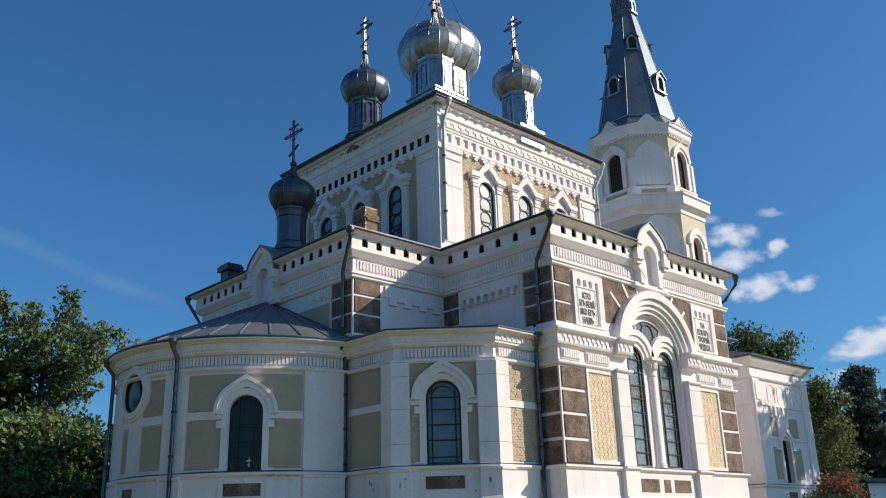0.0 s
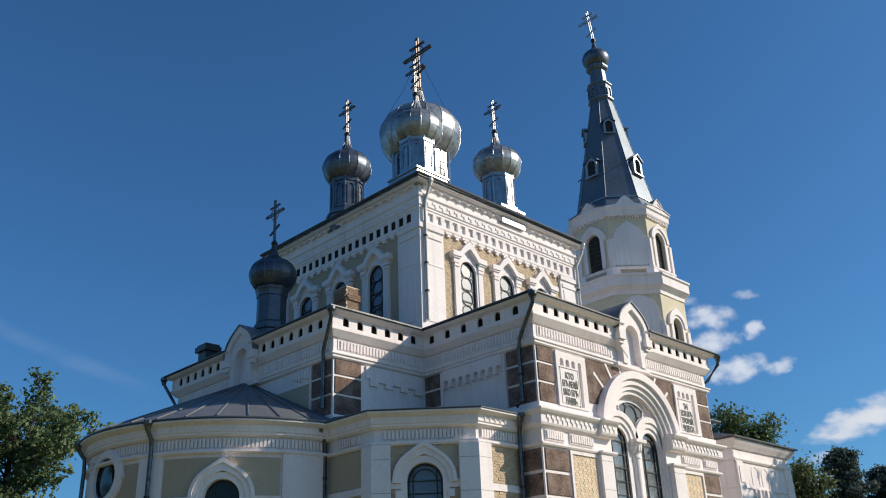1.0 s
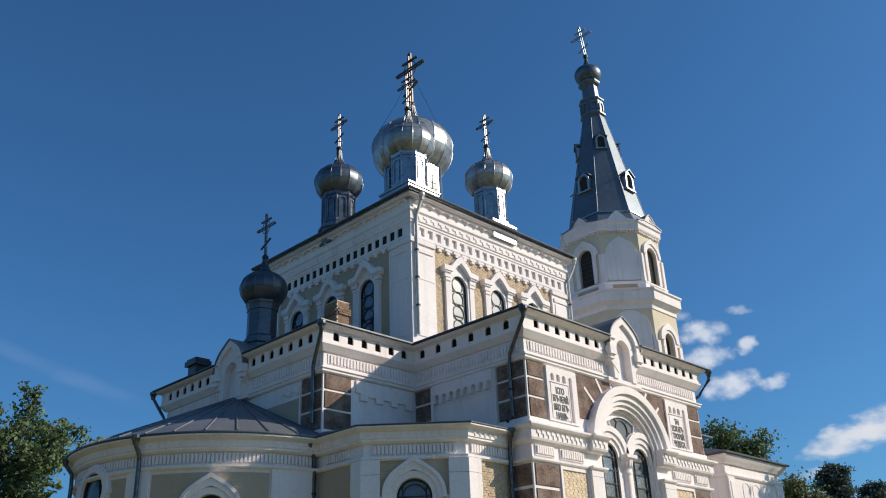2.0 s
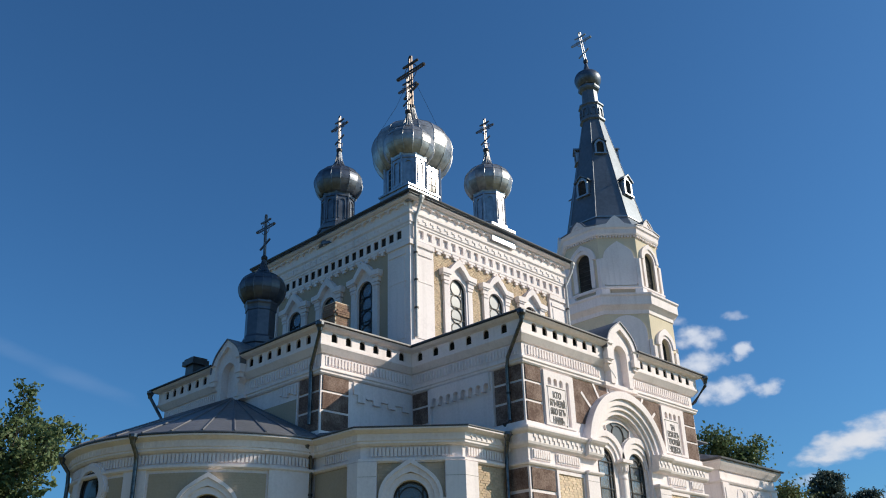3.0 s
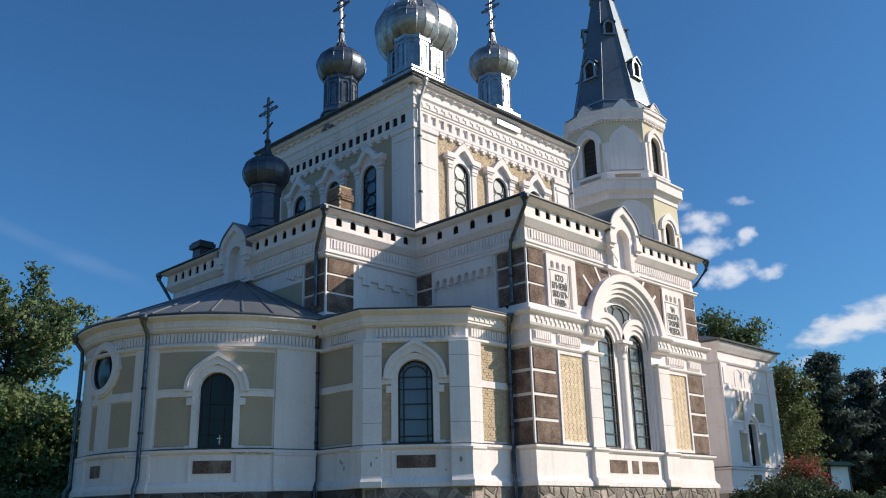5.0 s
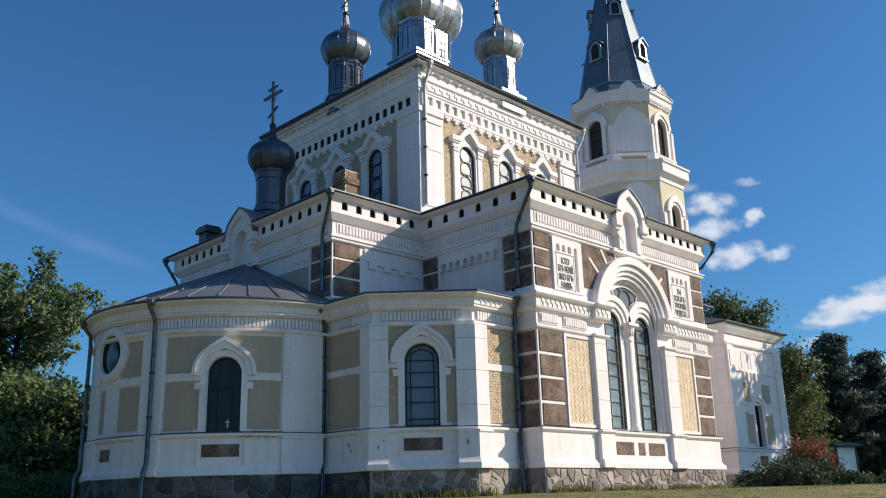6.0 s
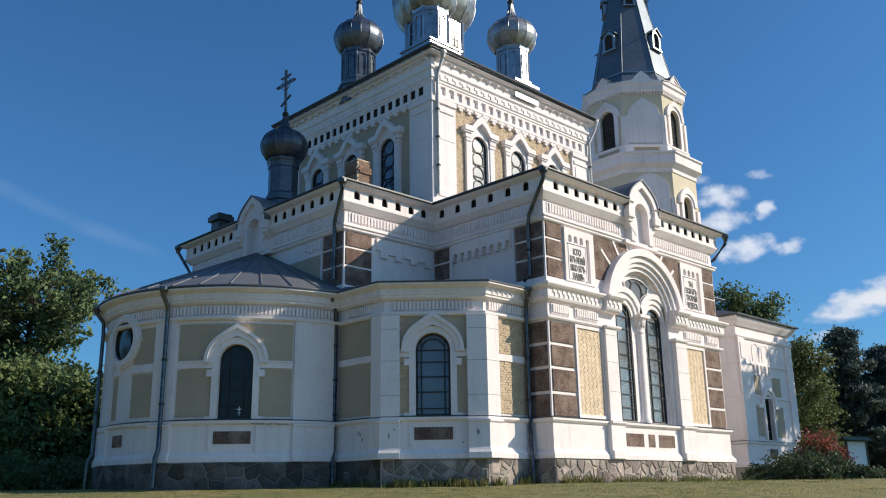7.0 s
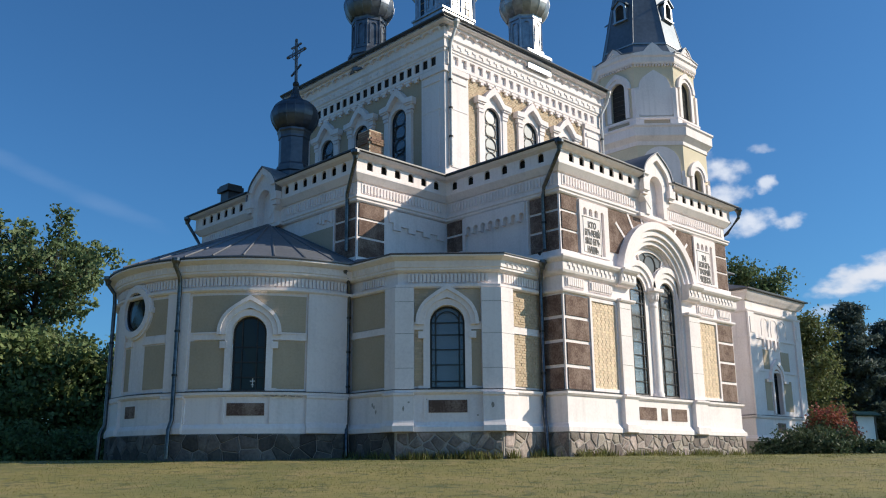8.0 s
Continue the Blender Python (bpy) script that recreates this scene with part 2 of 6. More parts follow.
LEAF = leaf_material("maple_leaves", (0.095, 0.145, 0.062), (0.15, 0.20, 0.09))
LEAF_DARK = leaf_material("dark_leaves", (0.105, 0.16, 0.058), (0.165, 0.215, 0.085))
LEAF_PALE = leaf_material("birch_leaves", (0.12, 0.15, 0.06), (0.17, 0.20, 0.085))
NEEDLE = leaf_material("pine_needles", (0.075, 0.11, 0.10), (0.115, 0.155, 0.135))
BLADE = leaf_material("grass_blades", (0.16, 0.175, 0.05), (0.245, 0.225, 0.08))
TUFT = leaf_material("clover_and_grass_tufts", (0.135, 0.15, 0.042), (0.20, 0.195, 0.065))
JUNIPER = leaf_material("juniper_needles", (0.05, 0.08, 0.045), (0.08, 0.115, 0.06))
LEAF_RED = leaf_material("barberry_leaves", (0.24, 0.075, 0.055), (0.30, 0.125, 0.08))


def glass_material(name, tint, rough):
    m = bpy.data.materials.new(name)
    m.use_nodes = True
    b = m.node_tree.nodes["Principled BSDF"]
    b.inputs["Base Color"].default_value = (*tint, 1)
    b.inputs["Roughness"].default_value = rough
    b.inputs["Transmission Weight"].default_value = 0.85
    b.inputs["IOR"].default_value = 1.5
    nz = m.node_tree.nodes.new("ShaderNodeTexNoise")
    nz.inputs["Scale"].default_value = 2.2
    bp = m.node_tree.nodes.new("ShaderNodeBump")
    bp.inputs["Strength"].default_value = 0.15
    bp.inputs["Distance"].default_value = 0.02
    m.node_tree.links.new(nz.outputs["Fac"], bp.inputs["Height"])
    m.node_tree.links.new(bp.outputs[0], b.inputs["Normal"])
    return m


GLASS = glass_material("window_glass", (0.55, 0.6, 0.65), 0.04)
DARK_GLASS = bpy.data.materials.new("dark_glass")
DARK_GLASS.use_nodes = True
DARK_GLASS.node_tree.nodes["Principled BSDF"].inputs["Base Color"].default_value = (0.012, 0.014, 0.018, 1)
DARK_GLASS.node_tree.nodes["Principled BSDF"].inputs["Roughness"].default_value = 0.06
DARK_GLASS.node_tree.nodes["Principled BSDF"].inputs["Specular IOR Level"].default_value = 0.35
# sheet behind the panes, its blue painted in as reflected sky
SKY_GLAZE = material("sky_tinted_inner_glazing", (0.20, 0.29, 0.39), (0.14, 0.20, 0.28), 0.4, fine=3, coarse=0.8, bump=0.05)
# opaque south lantern panes, paled to carry the sky's reflection
PALE_GLAZE = material("sky_pale_leaded_glazing", (0.30, 0.32, 0.335), (0.21, 0.23, 0.25), 0.35, fine=3, coarse=0.8, bump=0.05)
# grey that puts sunlight and reflected sky into the south front's glazing
SUNLIT_GLAZE = material("sunlit_grey_leaded_glazing", (0.17, 0.172, 0.17), (0.11, 0.113, 0.115), 0.3, fine=3, coarse=0.8, bump=0.05)
ROOM = material("dim_inner_wall", (0.08, 0.075, 0.07), (0.05, 0.048, 0.045), 0.9, bump=0)

# ---- building helpers ----


def part(name, bm, mat, parent=None, label="", smooth=False):
    """Links a bmesh as one mesh object, under a thing or a part."""
    me = bpy.data.meshes.new(name)
    bmesh.ops.recalc_face_normals(bm, faces=bm.faces)
    bm.to_mesh(me)
    bm.free()
    me.materials.append(mat)
    if smooth:
        me.shade_smooth()
        me.set_sharp_from_angle(angle=radians(38))
    ob = new(name, me)
    if parent is not None:
        ob.parent = parent
    if label:
        ob["label"] = label
    return ob


def thing(name, label, category, at=(0, 0, 0), group="", kind=""):
    ob = new(name)
    ob.location = at
    return tagged(ob, label, category, group, kind)


def flat(x0, y0, x1, y1):
    """A straight wall seen from outside, its left foot first: maps along, out and up to the world."""
    o, e = Vector((x0, y0, 0)), Vector((x1, y1, 0))
    u = (e - o).normalized()
    n = Vector((u.y, -u.x, 0))
    length = (e - o).length

    def f(a, b, c):
        return o + u * a + n * b + Vector((0, 0, c))
    f.length, f.step = length, 99.0
    return f


def round_wall(cx, cy, r, a0, a1):
    """A curved wall, from angle a0 to a1 in degrees, anticlockwise."""
    def f(a, b, c):
        t = radians(a0) + a / r
        return Vector((cx + (r + b) * math.cos(t), cy + (r + b) * math.sin(t), c))
    f.length, f.step = radians(a1 - a0) * r, 0.22
    return f


def cuts(f, u0, u1):
    n = max(1, math.ceil((u1 - u0) / f.step))
    return [u0 + (u1 - u0) * i / n for i in range(n + 1)]


def sweep(bm, f, u0, u1, prof, ml=0.0, mr=0.0):
    """A closed profile of (out, up) along a wall; ml, mr: mitre at the ends, 1 round an outer corner, -1 into an inner one."""
    rings = []
    us = cuts(f, u0, u1)
    for i, u in enumerate(us):
        k = i / (len(us) - 1)
        rings.append([bm.verts.new(f(u + (-ml * n * (1 - k) + mr * n * k), n, z)) for n, z in prof])
    m = len(prof)
    for a, b in zip(rings, rings[1:]):
        for j in range(m):
            bm.faces.new((a[j], a[(j + 1) % m], b[(j + 1) % m], b[j]))
    bm.faces.new(rings[0])
    bm.faces.new(rings[-1][::-1])


def slab(bm, f, u0, u1, n0, n1, z0, z1, ml=0.0, mr=0.0):
    sweep(bm, f, u0, u1, [(n0, z0), (n1, z0), (n1, z1), (n0, z1)], ml, mr)


def prism(bm, f, outline, n0, n1):
    """An outline of (along, up) standing out of a wall from n0 to n1."""
    a = [bm.verts.new(f(u, n0, z)) for u, z in outline]
    b = [bm.verts.new(f(u, n1, z)) for u, z in outline]
    m = len(outline)
    for j in range(m):
        bm.faces.new((a[j], a[(j + 1) % m], b[(j + 1) % m], b[j]))
    bm.faces.new(a[::-1])
    bm.faces.new(b)


def arc(uc, zc, r, a0=0.0, a1=180.0, n=16, keel=0.0):
    """Points of an arch from right to left; keel lifts its crown to a point."""
    pts = []
    for i in range(n + 1):
        t = radians(a0 + (a1 - a0) * i / n)
        s = max(0.0, 1 - abs(math.degrees(t) - 90) / 38)
        pts.append((uc + r * math.cos(t), zc + r * math.sin(t) + keel * s * s))
    return pts


def ring(bm, f, outer, inner, n0, n1):
    """A band between two curves with the same number of points."""
    A = [[bm.verts.new(f(u, n, z)) for u, z in c] for c in (outer, inner) for n in (n0, n1)]
    o0, o1, i0, i1 = A
    m = len(outer)
    for j in range(m - 1):
        for p, q in ((o0, o1), (o1, i1), (i1, i0), (i0, o0)):
            bm.faces.new((p[j], p[j + 1], q[j + 1], q[j]))
    for j in (0, m - 1):
        bm.faces.new((o0[j], o1[j], i1[j], i0[j]))


def hood(bm, f, uc, zc, r0, r1, n0, n1, keel=0.0, legs=0.0, n=18, keel_in=0.0):
    """An arched moulding with straight legs below it."""
    outer, inner = arc(uc, zc, r1, n=n, keel=keel), arc(uc, zc, r0, n=n, keel=keel_in)
    if legs:
        outer = [(uc + r1, zc - legs)] + outer + [(uc - r1, zc - legs)]
        inner = [(uc + r0, zc - legs)] + inner + [(uc - r0, zc - legs)]
    ring(bm, f, outer, inner, n0, n1)


def pierced(bm, f, u0, u1, z0, z1, n0, n1, holes, ml=0.0, mr=0.0, seg=8):
    """A wall with openings right through: holes are (centre, width, sill, spring, round?)."""
    at = u0
    for i, (uc, wd, zs, zt, rnd) in enumerate(holes):
        h = wd / 2
        slab(bm, f, at, uc - h, n0, n1, z0, z1, ml if i == 0 else 0, 0)
        if zs > z0 + 1e-4:
            slab(bm, f, uc - h, uc + h, n0, n1, z0, zs)
        top = arc(uc, zt, h, n=seg) if rnd else [(uc + h, zt), (uc - h, zt)]
        ring(bm, f, [(u, z1) for u, z in top], top, n0, n1)
        at = uc + h
    slab(bm, f, at, u1, n0, n1, z0, z1, 0 if holes else ml, mr)
    bmesh.ops.remove_doubles(bm, verts=bm.verts, dist=0.0005)


def lathe(bm, prof, sides=32, at=(0, 0, 0), turn=0.0):
    rings = []
    for r, z in prof:
        if r < 1e-4:
            rings.append([bm.verts.new((at[0], at[1], at[2] + z))])
        else:
            rings.append([bm.verts.new((at[0] + r * math.cos(turn + 2 * math.pi * j / sides), at[1] + r * math.sin(turn + 2 * math.pi * j / sides), at[2] + z)) for j in range(sides)])
    for a, b in zip(rings, rings[1:]):
        for j in range(sides):
            k = (j + 1) % sides
            if len(a) == 1 and len(b) == 1:
                continue
            if len(a) == 1:
                bm.faces.new((a[0], b[j], b[k]))
            elif len(b) == 1:
                bm.faces.new((a[j], a[k], b[0]))
            else:
                bm.faces.new((a[j], a[k], b[k], b[j]))
    for rg, flip in ((rings[0], True), (rings[-1], False)):
        if len(rg) > 2:
            bm.faces.new(rg[::-1] if flip else rg)


def tube(bm, pts, r, sides=8, r_end=None):
    pts = [Vector(p) for p in pts]
    rings = []
    for i, p in enumerate(pts):
        d = (pts[min(i + 1, len(pts) - 1)] - pts[max(i - 1, 0)]).normalized()
        ref = Vector((1, 0, 0)) if abs(d.z) > 0.8 else Vector((0, 0, 1))
        s = d.cross(ref).normalized()
        q = d.cross(s)
        rr = r if r_end is None else r + (r_end - r) * i / (len(pts) - 1)
        rings.append([bm.verts.new(p + s * (rr * math.cos(2 * math.pi * j / sides)) + q * (rr * math.sin(2 * math.pi * j / sides))) for j in range(sides)])
    for a, b in zip(rings, rings[1:]):
        for j in range(sides):
            k = (j + 1) % sides
            bm.faces.new((a[j], a[k], b[k], b[j]))
    bm.faces.new(rings[0][::-1])
    bm.faces.new(rings[-1])


def block(bm, x0, x1, y0, y1, z0, z1):
    v = [bm.verts.new((x, y, z)) for z in (z0, z1) for x, y in ((x0, y0), (x1, y0), (x1, y1), (x0, y1))]
    for i in ((3, 2, 1, 0), (4, 5, 6, 7), (0, 1, 5, 4), (1, 2, 6, 5), (2, 3, 7, 6), (3, 0, 4, 7)):
        bm.faces.new([v[k] for k in i])


def obox(bm, c, ax, half):
    """A box with its own axes."""
    v = [bm.verts.new(c + ax[0] * (half[0] * i) + ax[1] * (half[1] * j) + ax[2] * (half[2] * k)) for k in (-1, 1) for i, j in ((-1, -1), (1, -1), (1, 1), (-1, 1))]
    for i in ((3, 2, 1, 0), (4, 5, 6, 7), (0, 1, 5, 4), (1, 2, 6, 5), (2, 3, 7, 6), (3, 0, 4, 7)):
        bm.faces.new([v[k] for k in i])

# ---- the ground ----


def ground_height(x, y):
    """A lawn that falls gently from the church towards the south-east."""
    s = -(x + y) / math.sqrt(2) - 0.35
    return -0.073 * min(max(s, 0.0), 27.0)


def make_ground():
    bm = bmesh.new()
    xs = [-900, -400, -150, -70] + [-45 + 1.5 * i for i in range(61)] + [70, 150, 400, 900]
    grid = [[bm.verts.new((x, y, ground_height(x, y))) for y in xs] for x in xs]
    for i in range(len(xs) - 1):
        for j in range(len(xs) - 1):
            bm.faces.new((grid[i][j], grid[i + 1][j], grid[i + 1][j + 1], grid[i][j + 1]))
    g = part("ground", bm, GRASS_SOIL, smooth=True)
    tagged(g, "mown green lawn with dry yellowish patches", "lawn", kind="structure")


make_ground()

# ---- the church: plan and levels ----
L, B, W, A = 9.38, 4.52, 8.94, 3.62          # south front, depth of its arm, width of the east arm, its depth
YC = B + W / 2                                # the long axis
Z_PLINTH, Z_SILL, Z_MID, Z_UP = 0.64, 1.66, 5.40, 8.62
church = thing("church", "white and yellow Orthodox church with brown quoins and silver domes", "church")

W_S = flat(0, 0, L, 0)
W_SE = flat(0, B, 0, 0)
W_E = flat(-A, B + W, -A, B)
W_ES = flat(-A, B, 0, B)
W_SW = flat(L, 0, L, B)
SAC = [(-3.69, 4.64), (-3.69, 2.64), (-1.80, 0.75), (0.0, 0.75)]
W_L = flat(*SAC[0], *SAC[1])
W_C = flat(*SAC[1], *SAC[2])
W_R = flat(*SAC[2], *SAC[3])
R_AP = 4.42
W_A = round_wall(-A, YC, R_AP, 90, 268)
T45 = math.tan(radians(22.5))


def au(deg):
    """Length along the apse wall at an angle."""
    return radians(deg - 90) * R_AP


# --- plinth walls (stones are set on them at the end of the file) ---
plinths = {}
for key, f, ml, mr in (("s", W_S, 1, 1), ("se", W_SE, 0, 1), ("c", W_C, T45, T45), ("r", W_R, T45, 0), ("l", W_L, 0, T45), ("a", W_A, 0, 0)):
    bm = bmesh.new()
    slab(bm, f, 0, f.length, -0.4, 0.10, -0.6, Z_PLINTH, ml, mr)
    plinths[key] = part("plinth", bm, JOINT, church, "plinth of split field stones in grey mortar")

# --- windows ---


def window(f, uc, wd, zs, zt, n, bars_u, bars_z, glass=GLASS, label="arched window with dark iron bars", border=0.0, r_in=0.0, back=True, glaze=None):
    """A glazed round-headed window: frame, pane, each bar, and a sky-toned or dim sheet behind it."""
    h = wd / 2
    bm = bmesh.new()
    hood(bm, f, uc, zt, h - 0.05, h + 0.02, n - 0.05, n + 0.03, legs=zt - zs)
    slab(bm, f, uc - h, uc + h, n - 0.05, n + 0.035, zs - 0.01, zs + 0.05)
    win = part("window", bm, IRON, church, label)
    bm = bmesh.new()
    prism(bm, f, [(uc - h, zs)] + [(uc + h, zs)] + arc(uc, zt, h, n=14), n - 0.012, n)
    p = part("pane", bm, glass, win)
    p.visible_shadow = False
    for du in bars_u:
        bm = bmesh.new()
        top = zt + math.sqrt(max(0, h * h - du * du)) - 0.02
        slab(bm, f, uc + du - 0.017, uc + du + 0.017, n + 0.004, n + 0.034, zs + 0.04, top)
        part("bar", bm, IRON, win)
    for z in bars_z:
        bm = bmesh.new()
        e = h if z < zt else math.sqrt(max(0, h * h - (z - zt) ** 2))
        slab(bm, f, uc - e + 0.02, uc + e - 0.02, n + 0.005, n + 0.03, z - 0.015, z + 0.015)
        part("bar", bm, IRON, win)
    if r_in:
        bm = bmesh.new()
        ring(bm, f, arc(uc, zt, r_in + 0.014, n=14), arc(uc, zt, r_in - 0.014, n=14), n + 0.004, n + 0.03)
        part("bar", bm, IRON, win)
    if back:
        bm = bmesh.new()
        prism(bm, f, [(uc - h - 0.15, zs - 0.1), (uc + h + 0.15, zs - 0.1)] + arc(uc, zt, h + 0.15, n=14), n - 0.16, n - 0.10)
        part("inner_glazing", bm, glaze or (SKY_GLAZE if glass is GLASS else ROOM), win)
    return win


# --- decoration in rows ---


def fluting(bm, f, u0, u1, n, z0, z1, pitch=0.125, depth=0.035):
    """A sunk band of small upright ribs."""
    k = max(1, round((u1 - u0) / pitch))
    for i in range(k):
        u = u0 + (u1 - u0) * (i + 0.5) / k
        slab(bm, f, u - 0.034, u + 0.034, n - 0.005, n + depth, z0, z1)


def meander(bm, f, u0, u1, n, z0, z1, pitch=0.22, depth=0.026):
    """Stepped key pattern under a ledge."""
    k = max(1, round((u1 - u0) / pitch))
    p = (u1 - u0) / k
    zm = (z0 + z1) / 2
    for i in range(k):
        u = u0 + p * i
        slab(bm, f, u + 0.02, u + p * 0.55, n - 0.01, n + depth, zm, z1)
        slab(bm, f, u + p * 0.38, u + p * 0.56, n - 0.01, n + depth, z0, zm)


def quoins(f, u0, u1, rows, n=0.03):
    """Brown rough-cast blocks, each one apart, between white bands."""
    for z0, z1 in rows:
        bm = bmesh.new()
        slab(bm, f, u0, u1, -0.02, n, z0, z1)
        bmesh.ops.bevel(bm, geom=bm.edges[:], offset=0.008, segments=1, affect="EDGES")
        part("quoin_block", bm, BROWN, church, "dark brown pebble-dash block")


LOW_ROWS = [(1.76, 2.34), (2.43, 3.02), (3.11, 3.68), (3.77, 4.34)]
UP_ROWS = [(5.62, 6.16), (6.23, 6.72), (6.79, 7.22)]


def upper_cornice(f, ml, mr, holes, gap=None):
    """The crowning cornice of an arm: band, fluted frieze, ledge, row of round-headed holes, eaves."""
    e = f.length
    runs = [(0, e, ml, mr)] if gap is None else [(0, gap[0] + 0.26, ml, 0), (gap[1] - 0.26, e, 0, mr)]
    bm = bmesh.new()
    sweep(bm, f, 0, e, [(-0.1, 7.24), (0.05, 7.24), (0.09, 7.28), (0.09, 7.33), (0.13, 7.36), (0.13, 7.40), (-0.1, 7.42)], ml, mr)
    for a, b, p, q in runs:
        sweep(bm, f, a, b, [(-0.1, 7.88), (0.06, 7.88), (0.12, 7.95), (0.16, 8.0), (0.21, 8.06), (0.21, 8.12), (-0.1, 8.12)], p, q)
    part("cornice_moulding", bm, WHITE, church)
    bm = bmesh.new()
    spans = [(0.15, e - 0.15)] if gap is None else [(0.15, gap[0]), (gap[1], e - 0.15)]
    for a, b in spans:
        slab(bm, f, a, b, -0.01, 0.02, 7.52, 7.82)
        fluting(bm, f, a + 0.06, b - 0.06, 0.02, 7.55, 7.80)
    tagged(part("fluted_frieze", bm, WHITE, church), kind="stuff")
    bm = bmesh.new()
    for a, b, p, q in runs:
        pierced(bm, f, a, b, 8.12, 8.50, 0.135, 0.18, [(u, 0.22, 8.20, 8.37, True) for u in holes if a + 0.1 < u < b - 0.1], p, q, seg=6)
        sweep(bm, f, a, b, [(-0.05, 8.50), (0.19, 8.50), (0.34, 8.54), (0.42, 8.60), (-0.05, 8.62)], p, q)
    part("pierced_frieze", bm, WHITE, church, "white frieze with a row of small arched holes")
    # black strip that paints the shade of deep holes into a shallow frieze
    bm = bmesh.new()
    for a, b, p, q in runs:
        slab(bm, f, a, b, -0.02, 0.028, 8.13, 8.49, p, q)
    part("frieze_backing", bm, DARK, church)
    bm = bmesh.new()
    parts = [(0, e, ml, mr)] if gap is None else [(0, gap[0], ml, 0), (gap[1], e, 0, mr)]
    for a, b, p, q in parts:
        sweep(bm, f, a, b, [(-0.45, 8.63), (0.40, 8.625), (0.45, 8.64), (0.45, 8.675), (0.41, 8.695), (-0.45, 8.72)], p, q)
    part("gutter", bm, GUTTER, church, "dark metal eaves edge")


def mid_cornice(f, u0, u1, ml, mr, n=0.0, flutes=()):
    """The lower entablature: fluted panels, ledge and stepped key pattern."""
    bm = bmesh.new()
    sweep(bm, f, u0, u1, [(-0.1, 4.40), (n + 0.04, 4.40), (n + 0.07, 4.44), (n + 0.07, 4.49), (-0.1, 4.50)], ml, mr)
    part("string_course", bm, WHITE, church)
    bm = bmesh.new()
    sweep(bm, f, u0, u1, [(-0.1, 4.89), (n + 0.03, 4.89), (n + 0.10, 4.94), (n + 0.13, 5.00), (n + 0.13, 5.22), (n + 0.22, 5.27), (n + 0.27, 5.33), (n + 0.27, 5.38), (-0.1, 5.43)], ml, mr)
    part("entablature", bm, WHITE, church)
    for a, b in flutes:
        bm = bmesh.new()
        slab(bm, f, a, b, -0.05, n + 0.012, 4.56, 4.84)
        fluting(bm, f, a + 0.03, b - 0.03, n + 0.012, 4.60, 4.82, 0.10)
        tagged(part("fluted_panel", bm, WHITE, church), kind="stuff")
    bm = bmesh.new()
    meander(bm, f, u0 + 0.05, u1 - 0.05, n + 0.13, 5.03, 5.21)
    tagged(part("key_frieze", bm, WHITE, church), kind="stuff")


def base_courses(f, ml, mr, n=0.05, toe=0.10):
    """White foot moulding, dado and sill course."""
    e = f.length
    bm = bmesh.new()
    sweep(bm, f, 0, e, [(-0.3, 0.641), (n + toe, 0.641), (n + toe, 0.76), (n + 0.05, 0.80), (n + 0.02, 0.86), (n, 0.88), (n, 1.58), (n + 0.05, 1.60), (n + 0.09, 1.64), (n + 0.09, 1.70), (-0.3, 1.73)], ml, mr)
    part("dado", bm, WHITE, church)
    bm = bmesh.new()
    sweep(bm, f, 0, e, [(0.0, 1.722), (n + 0.10, 1.705), (n + 0.10, 1.715), (0.0, 1.75)], ml, mr)
    part("sill_flashing", bm, GUTTER, church)


# --- south arm, south front ---
bm = bmesh.new()
U1, U2, WW = 3.85, 5.53, 0.94
MIDU = L / 2
AZ, DEEP = 5.02, -0.18
pierced(bm, W_S, 0, L, 0.64, Z_UP, -0.5, 0.0, [(MIDU, 2.92, 1.70, AZ, True)], seg=36)
part("south_wall", bm, WHITE, church, "white plastered wall")
# the recessed wall inside the great arch
bm = bmesh.new()
pierced(bm, W_S, MIDU - 1.6, MIDU + 1.6, 1.2, 6.7, DEEP - 0.45, DEEP, [(U1, WW, 1.78, 4.92, True), (U2, WW, 1.78, 4.92, True)], seg=14)
part("recessed_wall", bm, WHITE, church)
base_courses(W_S, 1, 1)
for f_u in (0.07, L - 1.09):
    quoins(W_S, f_u, f_u + 1.02, LOW_ROWS)
for f_u in (0.06, L - 0.76):
    quoins(W_S, f_u, f_u + 0.70, UP_ROWS)
# brown blocks under the windows
for a, b in ((MIDU - 1.38, MIDU - 0.48), (MIDU - 0.22, MIDU + 0.12), (MIDU + 0.34, MIDU + 1.22)):
    bm = bmesh.new()
    slab(bm, W_S, a, b, 0.02, 0.062, 1.03, 1.40)
    part("quoin_block", bm, BROWN, church, "dark brown pebble-dash block")
